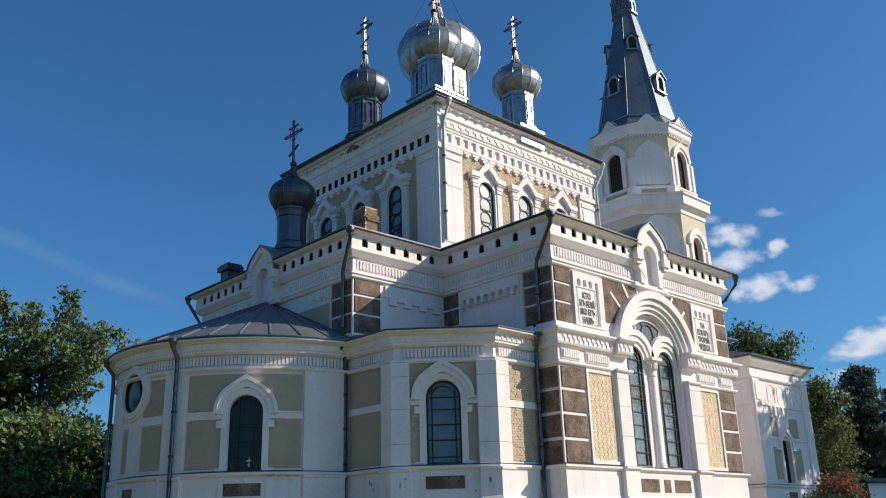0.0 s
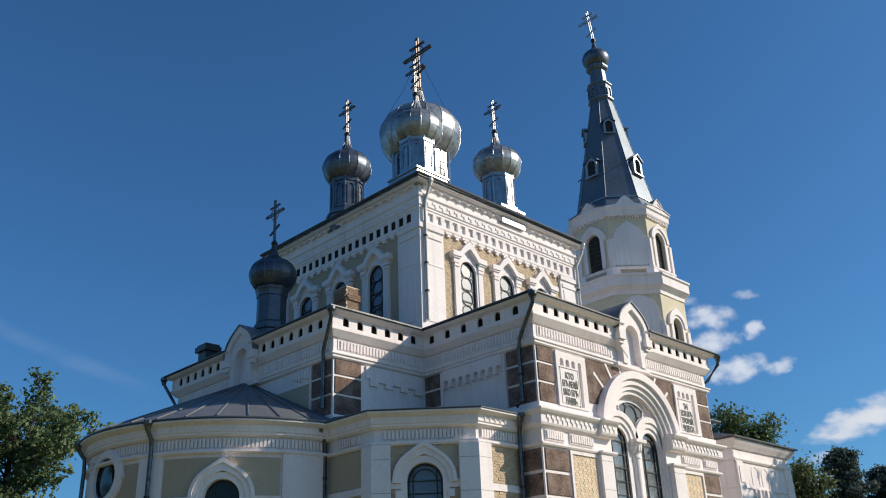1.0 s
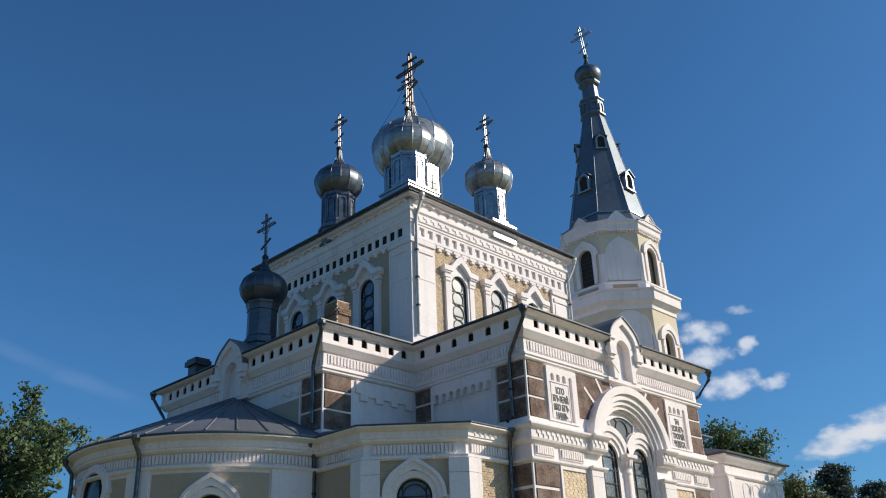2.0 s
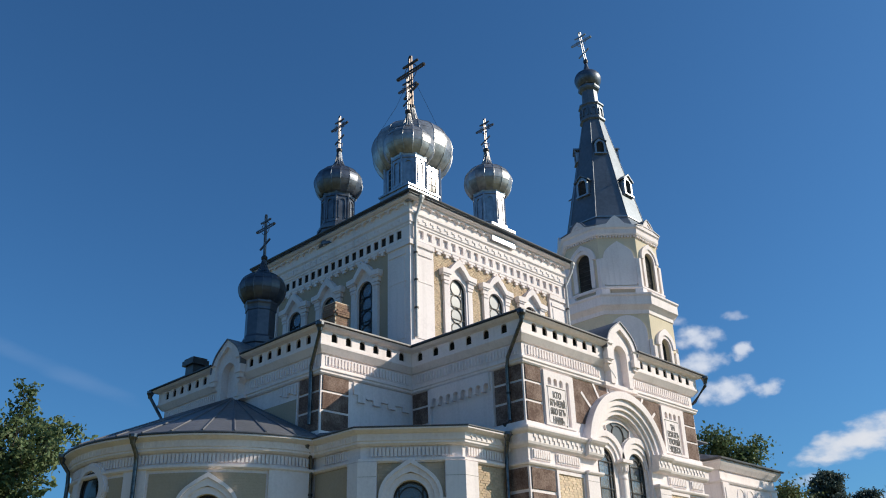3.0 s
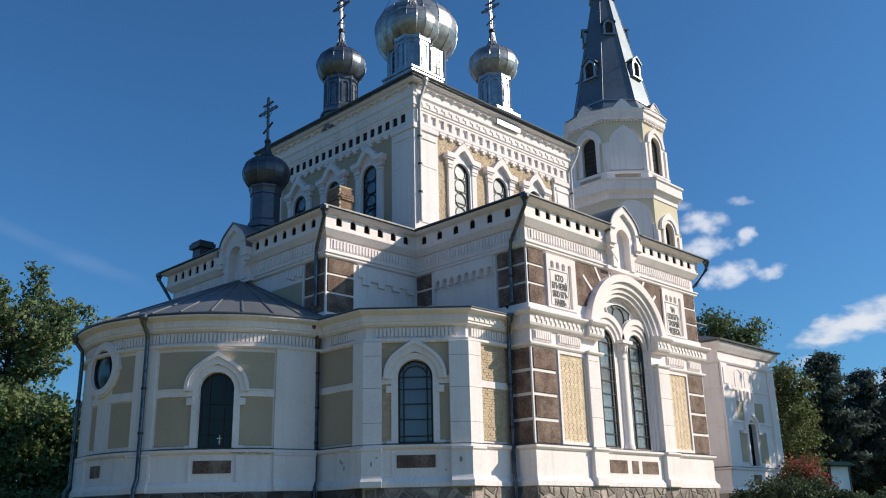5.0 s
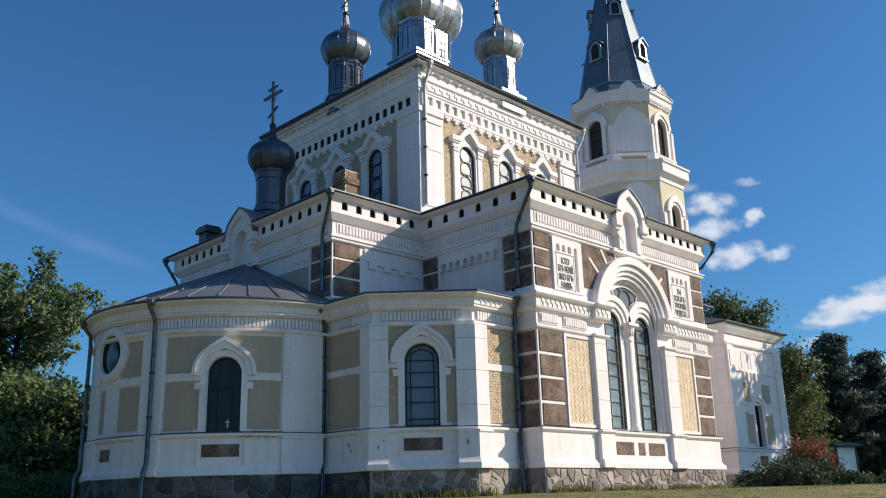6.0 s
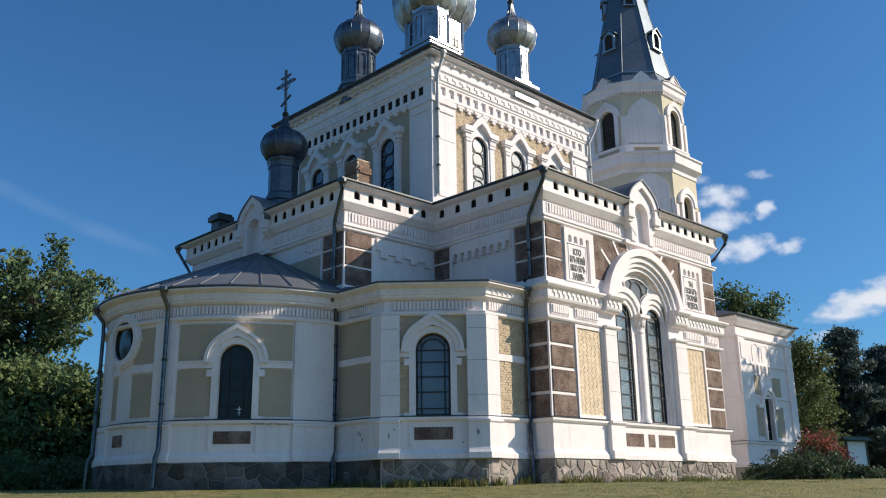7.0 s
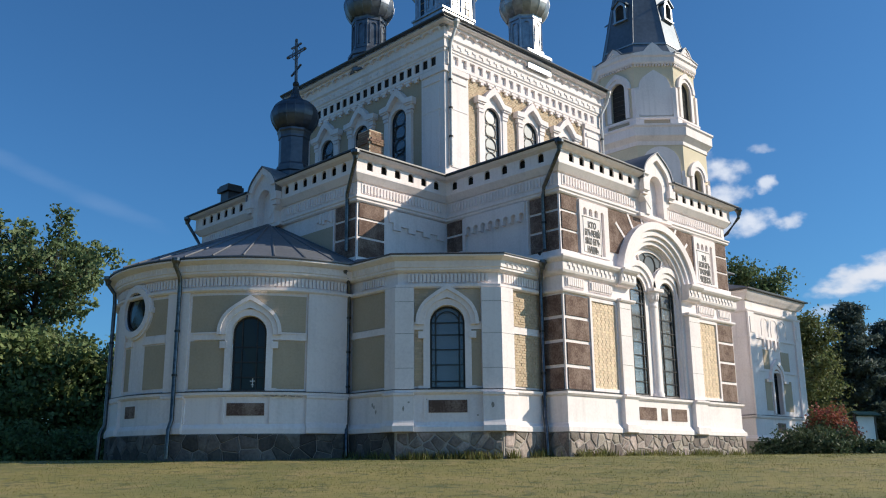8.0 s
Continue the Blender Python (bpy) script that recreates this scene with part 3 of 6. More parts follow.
# pilasters beside the windows, with their footing
for a, b in ((2.44, 3.02), (L - 3.10, L - 2.44)):
    bm = bmesh.new()
    slab(bm, W_S, a, b, -0.02, 0.16, 1.72, 4.42)
    bmesh.ops.bevel(bm, geom=bm.edges[:], offset=0.008, segments=1, affect="EDGES")
    shaft = part("pilaster", bm, WHITE, church)
    bm = bmesh.new()
    sweep(bm, W_S, a - 0.05, b + 0.05, [(-0.02, 0.66), (0.26, 0.66), (0.26, 0.86), (0.20, 0.90), (0.20, 1.60), (0.22, 1.60), (0.27, 1.65), (0.27, 1.70), (-0.02, 1.735)])
    part("pedestal", bm, WHITE, shaft)
    for z in (2.55, 3.4, 4.2):
        bm = bmesh.new()
        slab(bm, W_S, a + 0.008, b - 0.008, 0.1, 0.163, z, z + 0.012)
        part("joint", bm, JOINT, shaft)
mid_cornice(W_S, 0, 2.44, 1, 0, 0.03, [(0.12, 0.95), (1.2, 2.3)])
mid_cornice(W_S, L - 2.44, L, 0, 1, 0.03, [(L - 2.3, L - 1.2), (L - 0.95, L - 0.12)])
mid_cornice(W_S, 2.44, 3.19, 0, 0, 0.16, [])
mid_cornice(W_S, L - 3.19, L - 2.44, 0, 0, 0.16, [])
# white ledge above the entablature and bands between the blocks
for a, b, ml, mr in ((0, 2.4, 1, 0), (L - 2.4, L, 0, 1)):
    bm = bmesh.new()
    slab(bm, W_S, a, b, -0.02, 0.05, 5.42, 5.60, ml, mr)
    part("ledge", bm, WHITE, church)


def brick_panel(f, u0, u1, z0, z1, n):
    """A sunk panel of cream bricks, every other brick standing out."""
    bm = bmesh.new()
    slab(bm, f, u0, u1, n - 0.05, n, z0, z1)
    back = part("brick_panel", bm, MORTAR, church, "panel of cream bricks set alternately proud in a white frame")
    bm = bmesh.new()
    cols, rows = round((u1 - u0) / 0.10), round((z1 - z0) / 0.072)
    pu, pz = (u1 - u0) / cols, (z1 - z0) / rows
    for j in range(rows):
        for i in range(cols):
            a = u0 + pu * (i + 0.035 + (0.5 if j % 2 else 0))
            b = min(a + pu * 0.95, u1)
            if b - a < 0.03:
                continue
            out = n + (0.013 if (i + j) % 2 else 0.006) + random.uniform(-0.002, 0.002)
            slab(bm, f, a, b, n - 0.01, out, z0 + pz * (j + 0.05), z0 + pz * (j + 0.96))
    tagged(part("brickwork", bm, YBRICK, back), kind="stuff")
    bm = bmesh.new()
    for a, b, c, d_ in ((u0 - 0.09, u0, z0 - 0.09, z1 + 0.09), (u1, u1 + 0.09, z0 - 0.09, z1 + 0.09), (u0, u1, z1, z1 + 0.09), (u0, u1, z0 - 0.09, z0)):
        slab(bm, f, a, b, -0.01, n + 0.05, c, d_)
    part("panel_frame", bm, WHITE, back)


brick_panel(W_S, 1.22, 2.37, 1.84, 4.28, 0.012)
brick_panel(W_S, L - 2.37, L - 1.22, 1.84, 4.28, 0.012)

# the paired windows, the column between them, the round light above
for uc in (U1, U2):
    window(W_S, uc, WW, 1.78, 4.92, DEEP - 0.05, (-0.28, 0.28), [1.78 + 0.40 * k for k in range(1, 9)], label="tall arched window with black iron glazing bars", r_in=0.3, glaze=SUNLIT_GLAZE)
for uc in (U1, U2):
    for r0, r1, n1 in ((0.45, 0.62, 0.05), (0.60, 0.78, 0.10), (0.76, 0.94, 0.15)):
        bm = bmesh.new()
        hood(bm, W_S, uc, 4.95, r0, r1, DEEP - 0.05, DEEP + n1, n=18)
        part("window_arch", bm, WHITE, church)
bm = bmesh.new()
lathe(bm, [(0.20, 1.73), (0.20, 1.85), (0.15, 1.92), (0.135, 2.0), (0.125, 4.5), (0.15, 4.52), (0.15, 4.58), (0.125, 4.62), (0.14, 4.72), (0.22, 4.88), (0.24, 4.98)], 20, tuple(W_S(MIDU, DEEP + 0.02, 0)))
col = part("column", bm, WHITE, church, "white engaged column with a leafy capital", smooth=True)
bm = bmesh.new()
slab(bm, W_S, MIDU - 0.27, MIDU + 0.27, DEEP - 0.1, DEEP + 0.30, 4.98, 5.08)
for k in range(10):
    t = radians(180 + 36 * k)
    c = W_S(MIDU + 0.17 * math.cos(t), DEEP + 0.02 - 0.17 * math.sin(t), 4.80)
    lathe(bm, [(0.0, -0.12), (0.045, -0.05), (0.06, 0.05), (0.03, 0.12), (0, 0.14)], 6, tuple(c))
part("capital", bm, WHITE, col)
# the great arch with its stepped rings
bm = bmesh.new()
hood(bm, W_S, MIDU, AZ, 1.40, 1.48, DEEP - 0.02, -0.08, n=40, legs=AZ - 1.71)
for r0, r1, n1 in ((1.455, 1.60, 0.03), (1.585, 1.74, 0.11), (1.725, 1.92, 0.19), (1.905, 2.14, 0.28)):
    hood(bm, W_S, MIDU, AZ, r0, r1, -0.03, n1, n=40)
part("great_arch", bm, WHITE, church, "big white round arch of five stepped mouldings")
up_arc = [(MIDU + 1.24 * math.cos(radians(t)), AZ + 1.24 * math.sin(radians(t))) for t in range(58, 123, 4)]
lo_l = [(U1 + 0.95 * math.cos(radians(t)), 4.95 + 0.95 * math.sin(radians(t))) for t in range(74, 28, -5)]
lo_r = [(2 * MIDU - u, z) for u, z in reversed(lo_l)]
field = up_arc + lo_l + lo_r
bm = bmesh.new()
prism(bm, W_S, field, DEEP - 0.01, DEEP + 0.006)
rose = part("tympanum_light", bm, SUNLIT_GLAZE, church, "leaf-shaped glass field with dark iron tracery")
edge = [(MIDU + (u - MIDU) * 1.05, 5.80 + (z - 5.80) * 1.07) for u, z in field]
bm = bmesh.new()
ring(bm, W_S, edge + edge[:1], field + field[:1], DEEP - 0.01, DEEP + 0.05)
part("light_frame", bm, WHITE, rose)
c_ar = arc(MIDU, 5.86, 0.30, 0, 360, 28)
bm = bmesh.new()
ring(bm, W_S, [(MIDU + (u - MIDU) * 1.10, 5.86 + (z - 5.86) * 1.10) for u, z in c_ar], c_ar, DEEP, DEEP + 0.035)
part("bar", bm, IRON, rose)
for k in (-1, 1):
    for pts in ([(0.30, 5.86), (0.5, 5.80), (0.70, 5.95)], [(0.10, 5.57), (0.04, 5.40), (0.02, 5.28)], [(0.20, 6.08), (0.30, 6.16), (0.34, 6.2)]):
        bm = bmesh.new()
        tube(bm, [W_S(MIDU + k * u, DEEP + 0.02, z) for u, z in pts], 0.014, 5)
        part("bar", bm, IRON, rose)

# inscription tablets
TXT = {0: (0.82, ("КТО", "БГЪ ВЕЛIЙ", "ЯКО БГЪ", "НАШЪ")), 1: (L - 2.28, ("ТЫ", "ЕСИ БГЪ", "ТВОРЯЙ", "ЧУДЕСА"))}
for k, (u0, lines) in TXT.items():
    u1 = u0 + 1.40
    bm = bmesh.new()
    holes = [(u0 + 0.26 + 0.27 * i, 0.17, 6.78, 6.92, True) for i in range(3)] + [(u0 + 1.10, 0.15, 5.66, 6.93, True)]
    pierced(bm, W_S, u0, u1, 5.60, 7.20, 0.006, 0.085, holes, seg=8)
    tablet = part("tablet", bm, WHITE, church, "white tablet with a grey painted inscription under small arches")
    bm = bmesh.new()
    slab(bm, W_S, u0 + 0.14, u0 + 0.94, 0.08, 0.10, 5.68, 6.70)
    part("plate", bm, WHITE, tablet)
    bm = bmesh.new()
    for a, b, c, d_ in ((0.10, 0.98, 6.70, 6.735), (0.94, 0.975, 5.64, 6.70)):
        slab(bm, W_S, u0 + a, u0 + b, 0.08, 0.095, c, d_)
    part("plate_edge", bm, LETTER, tablet)
    for i, line in enumerate(lines):
        zc = 6.52 - 0.245 * i
        cu = bpy.data.curves.new("inscription", "FONT")
        cu.body = line
        cu.size = 0.24
        cu.extrude = 0.006
        cu.align_x = "CENTER"
        cu.offset = 0.011
        tmp = new("inscription", cu)
        dg = bpy.context.evaluated_depsgraph_get()
        me = bpy.data.meshes.new_from_object(tmp.evaluated_get(dg))
        bpy.data.objects.remove(tmp)
        me.materials.clear()
        me.materials.append(LETTER)
        xs = [v.co.x for v in me.vertices]
        wide = 0.70 if len(line) > 4 else 0.13 * len(line)
        ob = new("inscription", me)
        ob.parent = tablet
        p0 = W_S(u0 + 0.54, 0.106, zc - 0.10)
        ob.matrix_basis = Matrix.Translation(p0) @ pose(0, 0, 0, 90, 0, 0) @ Matrix.Diagonal((wide / (max(xs) - min(xs)), 1, 1, 1))
# spandrels between tablet and arch: brown with white rays
for k in (0, 1):
    sg = 1 if k == 0 else -1
    bm = bmesh.new()
    uo = 2.26 if k == 0 else L - 2.26
    pts = [(uo, 7.22), (uo, 5.9)] + [(MIDU - sg * 2.0 * math.cos(radians(t)), AZ + 2.0 * math.sin(radians(t))) for t in range(26, 82, 6)] + [(MIDU - sg * 0.55, 7.22)]
    prism(bm, W_S, pts, -0.01, 0.03)
    spandrel = part("spandrel", bm, BROWN, church, "brown pebble-dash spandrel with white rays")
    for t in (42, 58, 74):
        bm = bmesh.new()
        c, s = math.cos(radians(t)), math.sin(radians(t))
        end = 2.12 + 0.62
        if AZ + end * s > 7.24:
            end = (7.24 - AZ) / s
        if MIDU - end * c < 2.26:
            end = (MIDU - 2.26) / c
        if end > 2.2:
            p = [(MIDU - sg * (r * c + q * s), AZ + r * s - q * c) for r, q in ((2.0, -0.045), (end, -0.045), (end, 0.045), (2.0, 0.045))]
            prism(bm, W_S, p, 0.0, 0.045)
            part("ray", bm, WHITE, spandrel)
        else:
            bm.free()
HOLES_S = [0.42 + 0.49 * i for i in range(7)] + [L - 0.42 - 0.49 * (6 - i) for i in range(7)]
upper_cornice(W_S, 1, 1, HOLES_S, (MIDU - 0.86, MIDU + 0.86))


def kokoshnik(f, uc, hw=0.80, zt=8.72, keel=0.16):
    """A keel-arched gable over the eaves, with a deep niche."""
    bm = bmesh.new()
    inner = [(uc + 0.36, 7.55)] + arc(uc, zt - 0.12, 0.36, n=24) + [(uc - 0.36, 7.55)]
    body = [(uc + hw, 7.95)] + arc(uc, zt, hw, n=24, keel=keel) + [(uc - hw, 7.95)]
    ring(bm, f, body, inner, -0.30, 0.26)
    hood(bm, f, uc, zt, hw - 0.16, hw + 0.05, 0.235, 0.36, keel=keel, legs=0.42, n=24, keel_in=keel * 0.8)
    for s in (-1, 1):
        a = uc + s * (hw - 0.06)
        slab(bm, f, a - 0.17, a + 0.17, 0.2, 0.40, 8.08, 8.34)
        slab(bm, f, a - 0.12, a + 0.12, 0.2, 0.33, 7.96, 8.08)
        slab(bm, f, uc + s * 0.50 - 0.11, uc + s * 0.50 + 0.11, 0.0, 0.245, 7.37, 7.97)
    slab(bm, f, uc - 0.9, uc + 0.9, 0.0, 0.20, 7.255, 7.375)
    slab(bm, f, uc - 0.40, uc + 0.40, -0.29, 0.015, 7.40, zt + 0.33)
    gab = part("kokoshnik", bm, WHITE, church, "white keel-arched gable with a deep niche")
    bm = bmesh.new()
    o2, i2 = arc(uc, zt, hw + 0.09, n=24, keel=keel), arc(uc, zt, hw + 0.045, n=24, keel=keel)
    ring(bm, f, o2, i2, -1.7, 0.40)
    part("gable_roof", bm, ROOF, gab, "grey sheet-metal cover")
    bm = bmesh.new()
    prism(bm, f, arc(uc, zt - 0.02, hw - 0.05, n=24, keel=keel * 0.8), -1.6, -0.28)
    part("gable_core", bm, WHITE, gab)


kokoshnik(W_S, MIDU, zt=8.46)

# --- south arm, east side ---
bm = bmesh.new()
slab(bm, W_SE, 0, B - 0.5, -0.5, 0.0, 0.64, Z_UP)
part("south_arm_east_wall", bm, WHITE, church)
base_courses(W_SE, 0, 1)
quoins(W_SE, B - 1.0, B - 0.06, LOW_ROWS)
quoins(W_SE, B - 1.06, B - 0.06, UP_ROWS)
quoins(W_SE, 0.05, 0.75, UP_ROWS)
mid_cornice(W_SE, B - 1.0, B, 0, 1, 0.03)
bm = bmesh.new()
slab(bm, W_SE, 0, B, -0.02, 0.05, 5.42, 5.60, -1, 1)
part("ledge", bm, WHITE, church)
bm = bmesh.new()
pierced(bm, W_SE, 0.92, B - 1.16, 6.66, 7.2, -0.01, 0.15, [(1.10 + 0.305 * i, 0.20, 6.66, 6.80, True) for i in range(8)], seg=6)
slab(bm, W_SE, 0.80, 0.90, -0.01, 0.10, 5.62, 7.2)
slab(bm, W_SE, B - 1.15, B - 1.08, -0.01, 0.10, 5.62, 7.2)
part("arcaded_panel", bm, WHITE, church, "white panel with a hanging row of small arches")
HOLES_SE = [0.56 + 0.70 * i for i in range(6)]
upper_cornice(W_SE, -1, 1, HOLES_SE)
bm = bmesh.new()
slab(bm, W_SW, 0.5, B, -0.5, 0.0, 0.0, Z_UP)
part("south_arm_west_wall", bm, WHITE, church)
upper_cornice(W_SW, 1, 0, [0.5 + 0.5 * i for i in range(8)])

# --- east arm ---
bm = bmesh.new()
slab(bm, W_E, 0, W, -0.5, 0.0, 0.0, Z_UP)
part("east_wall", bm, WHITE, church)
bm = bmesh.new()
slab(bm, W_ES, 0.5, A, -0.5, 0.0, 0.0, Z_UP)
part("east_arm_south_wall", bm, WHITE, church)
quoins(W_E, W - 0.96, W - 0.06, UP_ROWS)
quoins(W_E, 0.06, 0.96, UP_ROWS)
quoins(W_ES, 0.06, 1.02, UP_ROWS)
for f, ml, mr in ((W_E, 1, 1), (W_ES, 1, -1)):
    bm = bmesh.new()
    slab(bm, f, 0, f.length, -0.02, 0.05, 5.42, 5.60, ml, mr)
    part("ledge", bm, WHITE, church)
bm = bmesh.new()
for i in range(7):
    u = 1.35 + 0.30 * i
    slab(bm, W_ES, u, u + 0.295, 0, 0.075, 6.76 if i % 2 else 6.62, 6.845)
slab(bm, W_ES, 1.2, 3.5, 0, 0.055, 6.84, 7.2)
part("stepped_frieze", bm, WHITE, church)
bm = bmesh.new()
for i in range(6):
    slab(bm, W_E, W - 1.9 + 0.14 * i, W - 1.78 + 0.14 * i, 0, 0.06, 6.95 - 0.05 * (i % 3), 7.2)
slab(bm, W_E, W - 1.04, W - 0.98, 0, 0.062, 5.6, 7.2)
part("stepped_frieze", bm, WHITE, church)
for a, b in ((1.1, W / 2 - 1.0), (W / 2 + 0.9, W - 1.06)):
    bm = bmesh.new()
    slab(bm, W_E, a, b, -0.02, 0.012, 5.62, 6.72)
    part("yellow_field", bm, YELLOW, church, "pale yellow plaster field")
EC = W / 2 - 0.06
HOLES_E = [0.42 + 0.49 * i for i in range(7)] + [W - 0.42 - 0.49 * (6 - i) for i in range(7)]
upper_cornice(W_E, 1, 1, HOLES_E, (EC - 0.86, EC + 0.86))
upper_cornice(W_ES, 1, -1, [0.32 + 0.54 * i for i in range(6)])
kokoshnik(W_E, EC, zt=8.34)

# --- low chapel with a canted corner, beside the apse ---
for f, ml, mr in ((W_L, 0, T45), (W_C, T45, T45), (W_R, T45, 0)):
    base_courses(f, ml, mr)


def low_cornice(f, ml, mr, flute):
    """Cornice of the low parts: band, fluted strip, plain cove and eaves."""
    e = f.length
    bm = bmesh.new()
    sweep(bm, f, 0, e, [(-0.1, 4.37), (0.07, 4.37), (0.12, 4.41), (0.12, 4.47), (-0.1, 4.49)], ml, mr)
    sweep(bm, f, 0, e, [(-0.1, 4.81), (0.08, 4.81), (0.15, 4.86), (0.15, 4.91), (0.18, 4.93), (0.18, 5.10), (0.29, 5.14), (0.375, 5.18), (0.375, 5.222), (-0.1, 5.23)], ml, mr)
    part("cornice_moulding", bm, WHITE, church)
    bm = bmesh.new()
    for a, b in flute:
        fluting(bm, f, a, b, 0.0, 4.54, 4.76, 0.105, 0.06)
    meander(bm, f, 0.1, e - 0.1, 0.18, 4.96, 5.08, 0.2, 0.012 if f is W_A else 0.022)
    tagged(part("fluted_frieze", bm, WHITE, church), kind="stuff")
    bm = bmesh.new()
    sweep(bm, f, 0, e, [(0.0, 5.228), (0.38, 5.226), (0.405, 5.235), (0.405, 5.258), (0.38, 5.272), (0.0, 5.28)], ml, mr)
    part("gutter", bm, GUTTER, church, "dark metal eaves edge")


bm = bmesh.new()
slab(bm, W_L, 0, W_L.length, -0.4, 0.0, 0.64, 5.24, 0, T45)
part("chapel_wall", bm, WHITE, church)
bm = bmesh.new()
UC = W_C.length / 2 - 0.03
pierced(bm, W_C, 0, W_C.length, 0.64, 5.24, -0.4, 0.0, [(UC, 0.92, 1.74, 3.46, True)], T45, T45, seg=14)
part("chapel_wall", bm, WHITE, church)
bm = bmesh.new()
slab(bm, W_R, 0, W_R.length, -0.4, 0.0, 0.64, 5.24, T45, 0)
part("chapel_wall", bm, WHITE, church)
low_cornice(W_L, 0, T45, [(0.5, 1.5)])
low_cornice(W_C, T45, T45, [(0.25, W_C.length - 0.25)])
low_cornice(W_R, T45, 0, [(0.15, W_R.length - 0.2)])


def yellow_field(f, u0, u1, z0, z1, n=0.012, bricks=False):
    """A yellow wall field, of bricks laid in even courses."""
    bm = bmesh.new()
    slab(bm, f, u0, u1, -0.02, n, z0, z1)
    fld = part("yellow_field", bm, YELLOW, church, "pale yellow brick field")
    bm = bmesh.new()
    k = round((z1 - z0) / (0.068 if bricks else 0.085))
    for j in range(k):
        za = z0 + (z1 - z0) * j / k
        zb = za + (z1 - z0) / k
        if not bricks:
            slab(bm, f, u0 + 0.004, u1 - 0.004, 0.0, n + 0.006, za + 0.012, zb)
            continue
        at = u0 + 0.004 - (0.065 if j % 2 else 0.0)
        while at < u1 - 0.03:
            a, b = max(at, u0 + 0.004), min(at + 0.12, u1 - 0.004)
            if b - a > 0.03:
                slab(bm, f, a, b, 0.0, n + random.choice((0.004, 0.008, 0.016)), za + 0.011, zb)
            at += 0.13
    tagged(part("brick_coursing", bm, FIELD_BRICK if bricks else YELLOW, fld), kind="stuff")
    return fld


def ringed_window_case(f, uc, z_spring, half, z_sill, impost):
    """White surround, keel hood and impost stubs of a low window."""
    bm = bmesh.new()
    hood(bm, f, uc, z_spring, half, half + 0.17, -0.02, 0.07, legs=z_spring - z_sill, n=20)
    hood(bm, f, uc, z_spring, half + 0.15, half + 0.34, -0.02, 0.12, keel=0.15, legs=0.06, n=24, keel_in=0.05)
    hood(bm, f, uc, z_spring, half + 0.28, half + 0.37, -0.02, 0.17, keel=0.17, legs=0.06, n=24, keel_in=0.13)
    for s in (-1, 1):
        a, b = sorted((uc + s * (half + 0.16), uc + s * impost))
        slab(bm, f, a, b, -0.02, 0.06, z_spring - 0.19, z_spring - 0.03)
        slab(bm, f, a, b, -0.02, 0.085, z_spring - 0.03, z_spring + 0.01)
        a, b = sorted((uc + s * (half + 0.12), uc + s * (half + 0.30)))
        slab(bm, f, a, b, -0.02, 0.10, z_spring - 0.42, z_spring - 0.24)
        slab(bm, f, a, b, -0.02, 0.06, z_sill, z_sill + 0.07)
    part("window_surround", bm, WHITE, church, "white moulded surround with a keel-arched hood")
    bm = bmesh.new()
    slab(bm, f, uc - half - 0.05, uc + half + 0.05, -0.3, 0.10, z_sill - 0.05, z_sill)
    part("window_sill", bm, GUTTER, church)


CL = W_C.length


def low_pilaster(f, a, b, n=0.10, foot=0.17, ml=0.0, mr=0.0, joints=()):
    """A flat strip with its pedestal and mortar joints."""
    bm = bmesh.new()
    slab(bm, f, a, b, -0.02, n, 1.72, 4.38, ml, mr)
    shaft = part("pilaster", bm, WHITE, church)
    bm = bmesh.new()
    sweep(bm, f, a, b, [(-0.02, 0.645), (foot + 0.063, 0.645), (foot + 0.063, 0.79), (foot + 0.025, 0.86), (foot, 0.93), (foot, 1.53), (foot + 0.035, 1.57), (foot + 0.035, 1.62), (-0.02, 1.635)], ml, mr)
    part("pedestal", bm, WHITE, shaft)
    for z in joints:
        bm = bmesh.new()
        slab(bm, f, a + 0.005, b - 0.005, 0.0, n + 0.003, z, z + 0.012, ml, mr)
        part("joint", bm, JOINT, shaft)


low_pilaster(W_C, 0.0, 0.43, 0.15, 0.21, ml=T45, joints=(2.25, 3.15, 4.0))
low_pilaster(W_C, CL - 0.46, CL, 0.15, 0.21, mr=T45, joints=(2.25, 3.15, 4.0))
yellow_field(W_C, 0.44, UC - 0.5, 1.80, 4.36, bricks=True)
yellow_field(W_C, UC + 0.5, CL - 0.48, 1.80, 4.36)
yellow_field(W_C, UC - 0.5, UC + 0.5, 4.02, 4.36)
window(W_C, UC, 0.92, 1.74, 3.46, -0.16, (-0.31, 0.31), (1.93, 2.36, 2.76, 3.15, 3.47), label="arched window with bluish panes and thin iron bars", r_in=0.31)
ringed_window_case(W_C, UC, 3.46, 0.46, 1.74, 0.92)
bm = bmesh.new()
slab(bm, W_C, UC - 0.50, UC + 0.50, 0.02, 0.062, 1.12, 1.44)
part("quoin_block", bm, BROWN, church, "dark brown pebble-dash block")
for a in (UC - 0.62, UC + 0.56):
    bm = bmesh.new()
    slab(bm, W_C, a, a + 0.06, 0.02, 0.075, 0.9, 1.58)
    part("dado_rib", bm, WHITE, church)
for f, a, b in ((W_L, 0.12, W_L.length - 0.37), (W_R, 0.44, W_R.length - 0.08)):
    yellow_field(f, a, b, 1.80, 3.18, bricks=f is W_R)
    yellow_field(f, a, b, 3.40, 4.36, bricks=f is W_R)
    bm = bmesh.new()
    slab(bm, f, 0.0 if f is W_L else 0.42, f.length - (0.35 if f is W_L else 0.0), -0.02, 0.05, 3.20, 3.38)
    part("band", bm, WHITE, church)
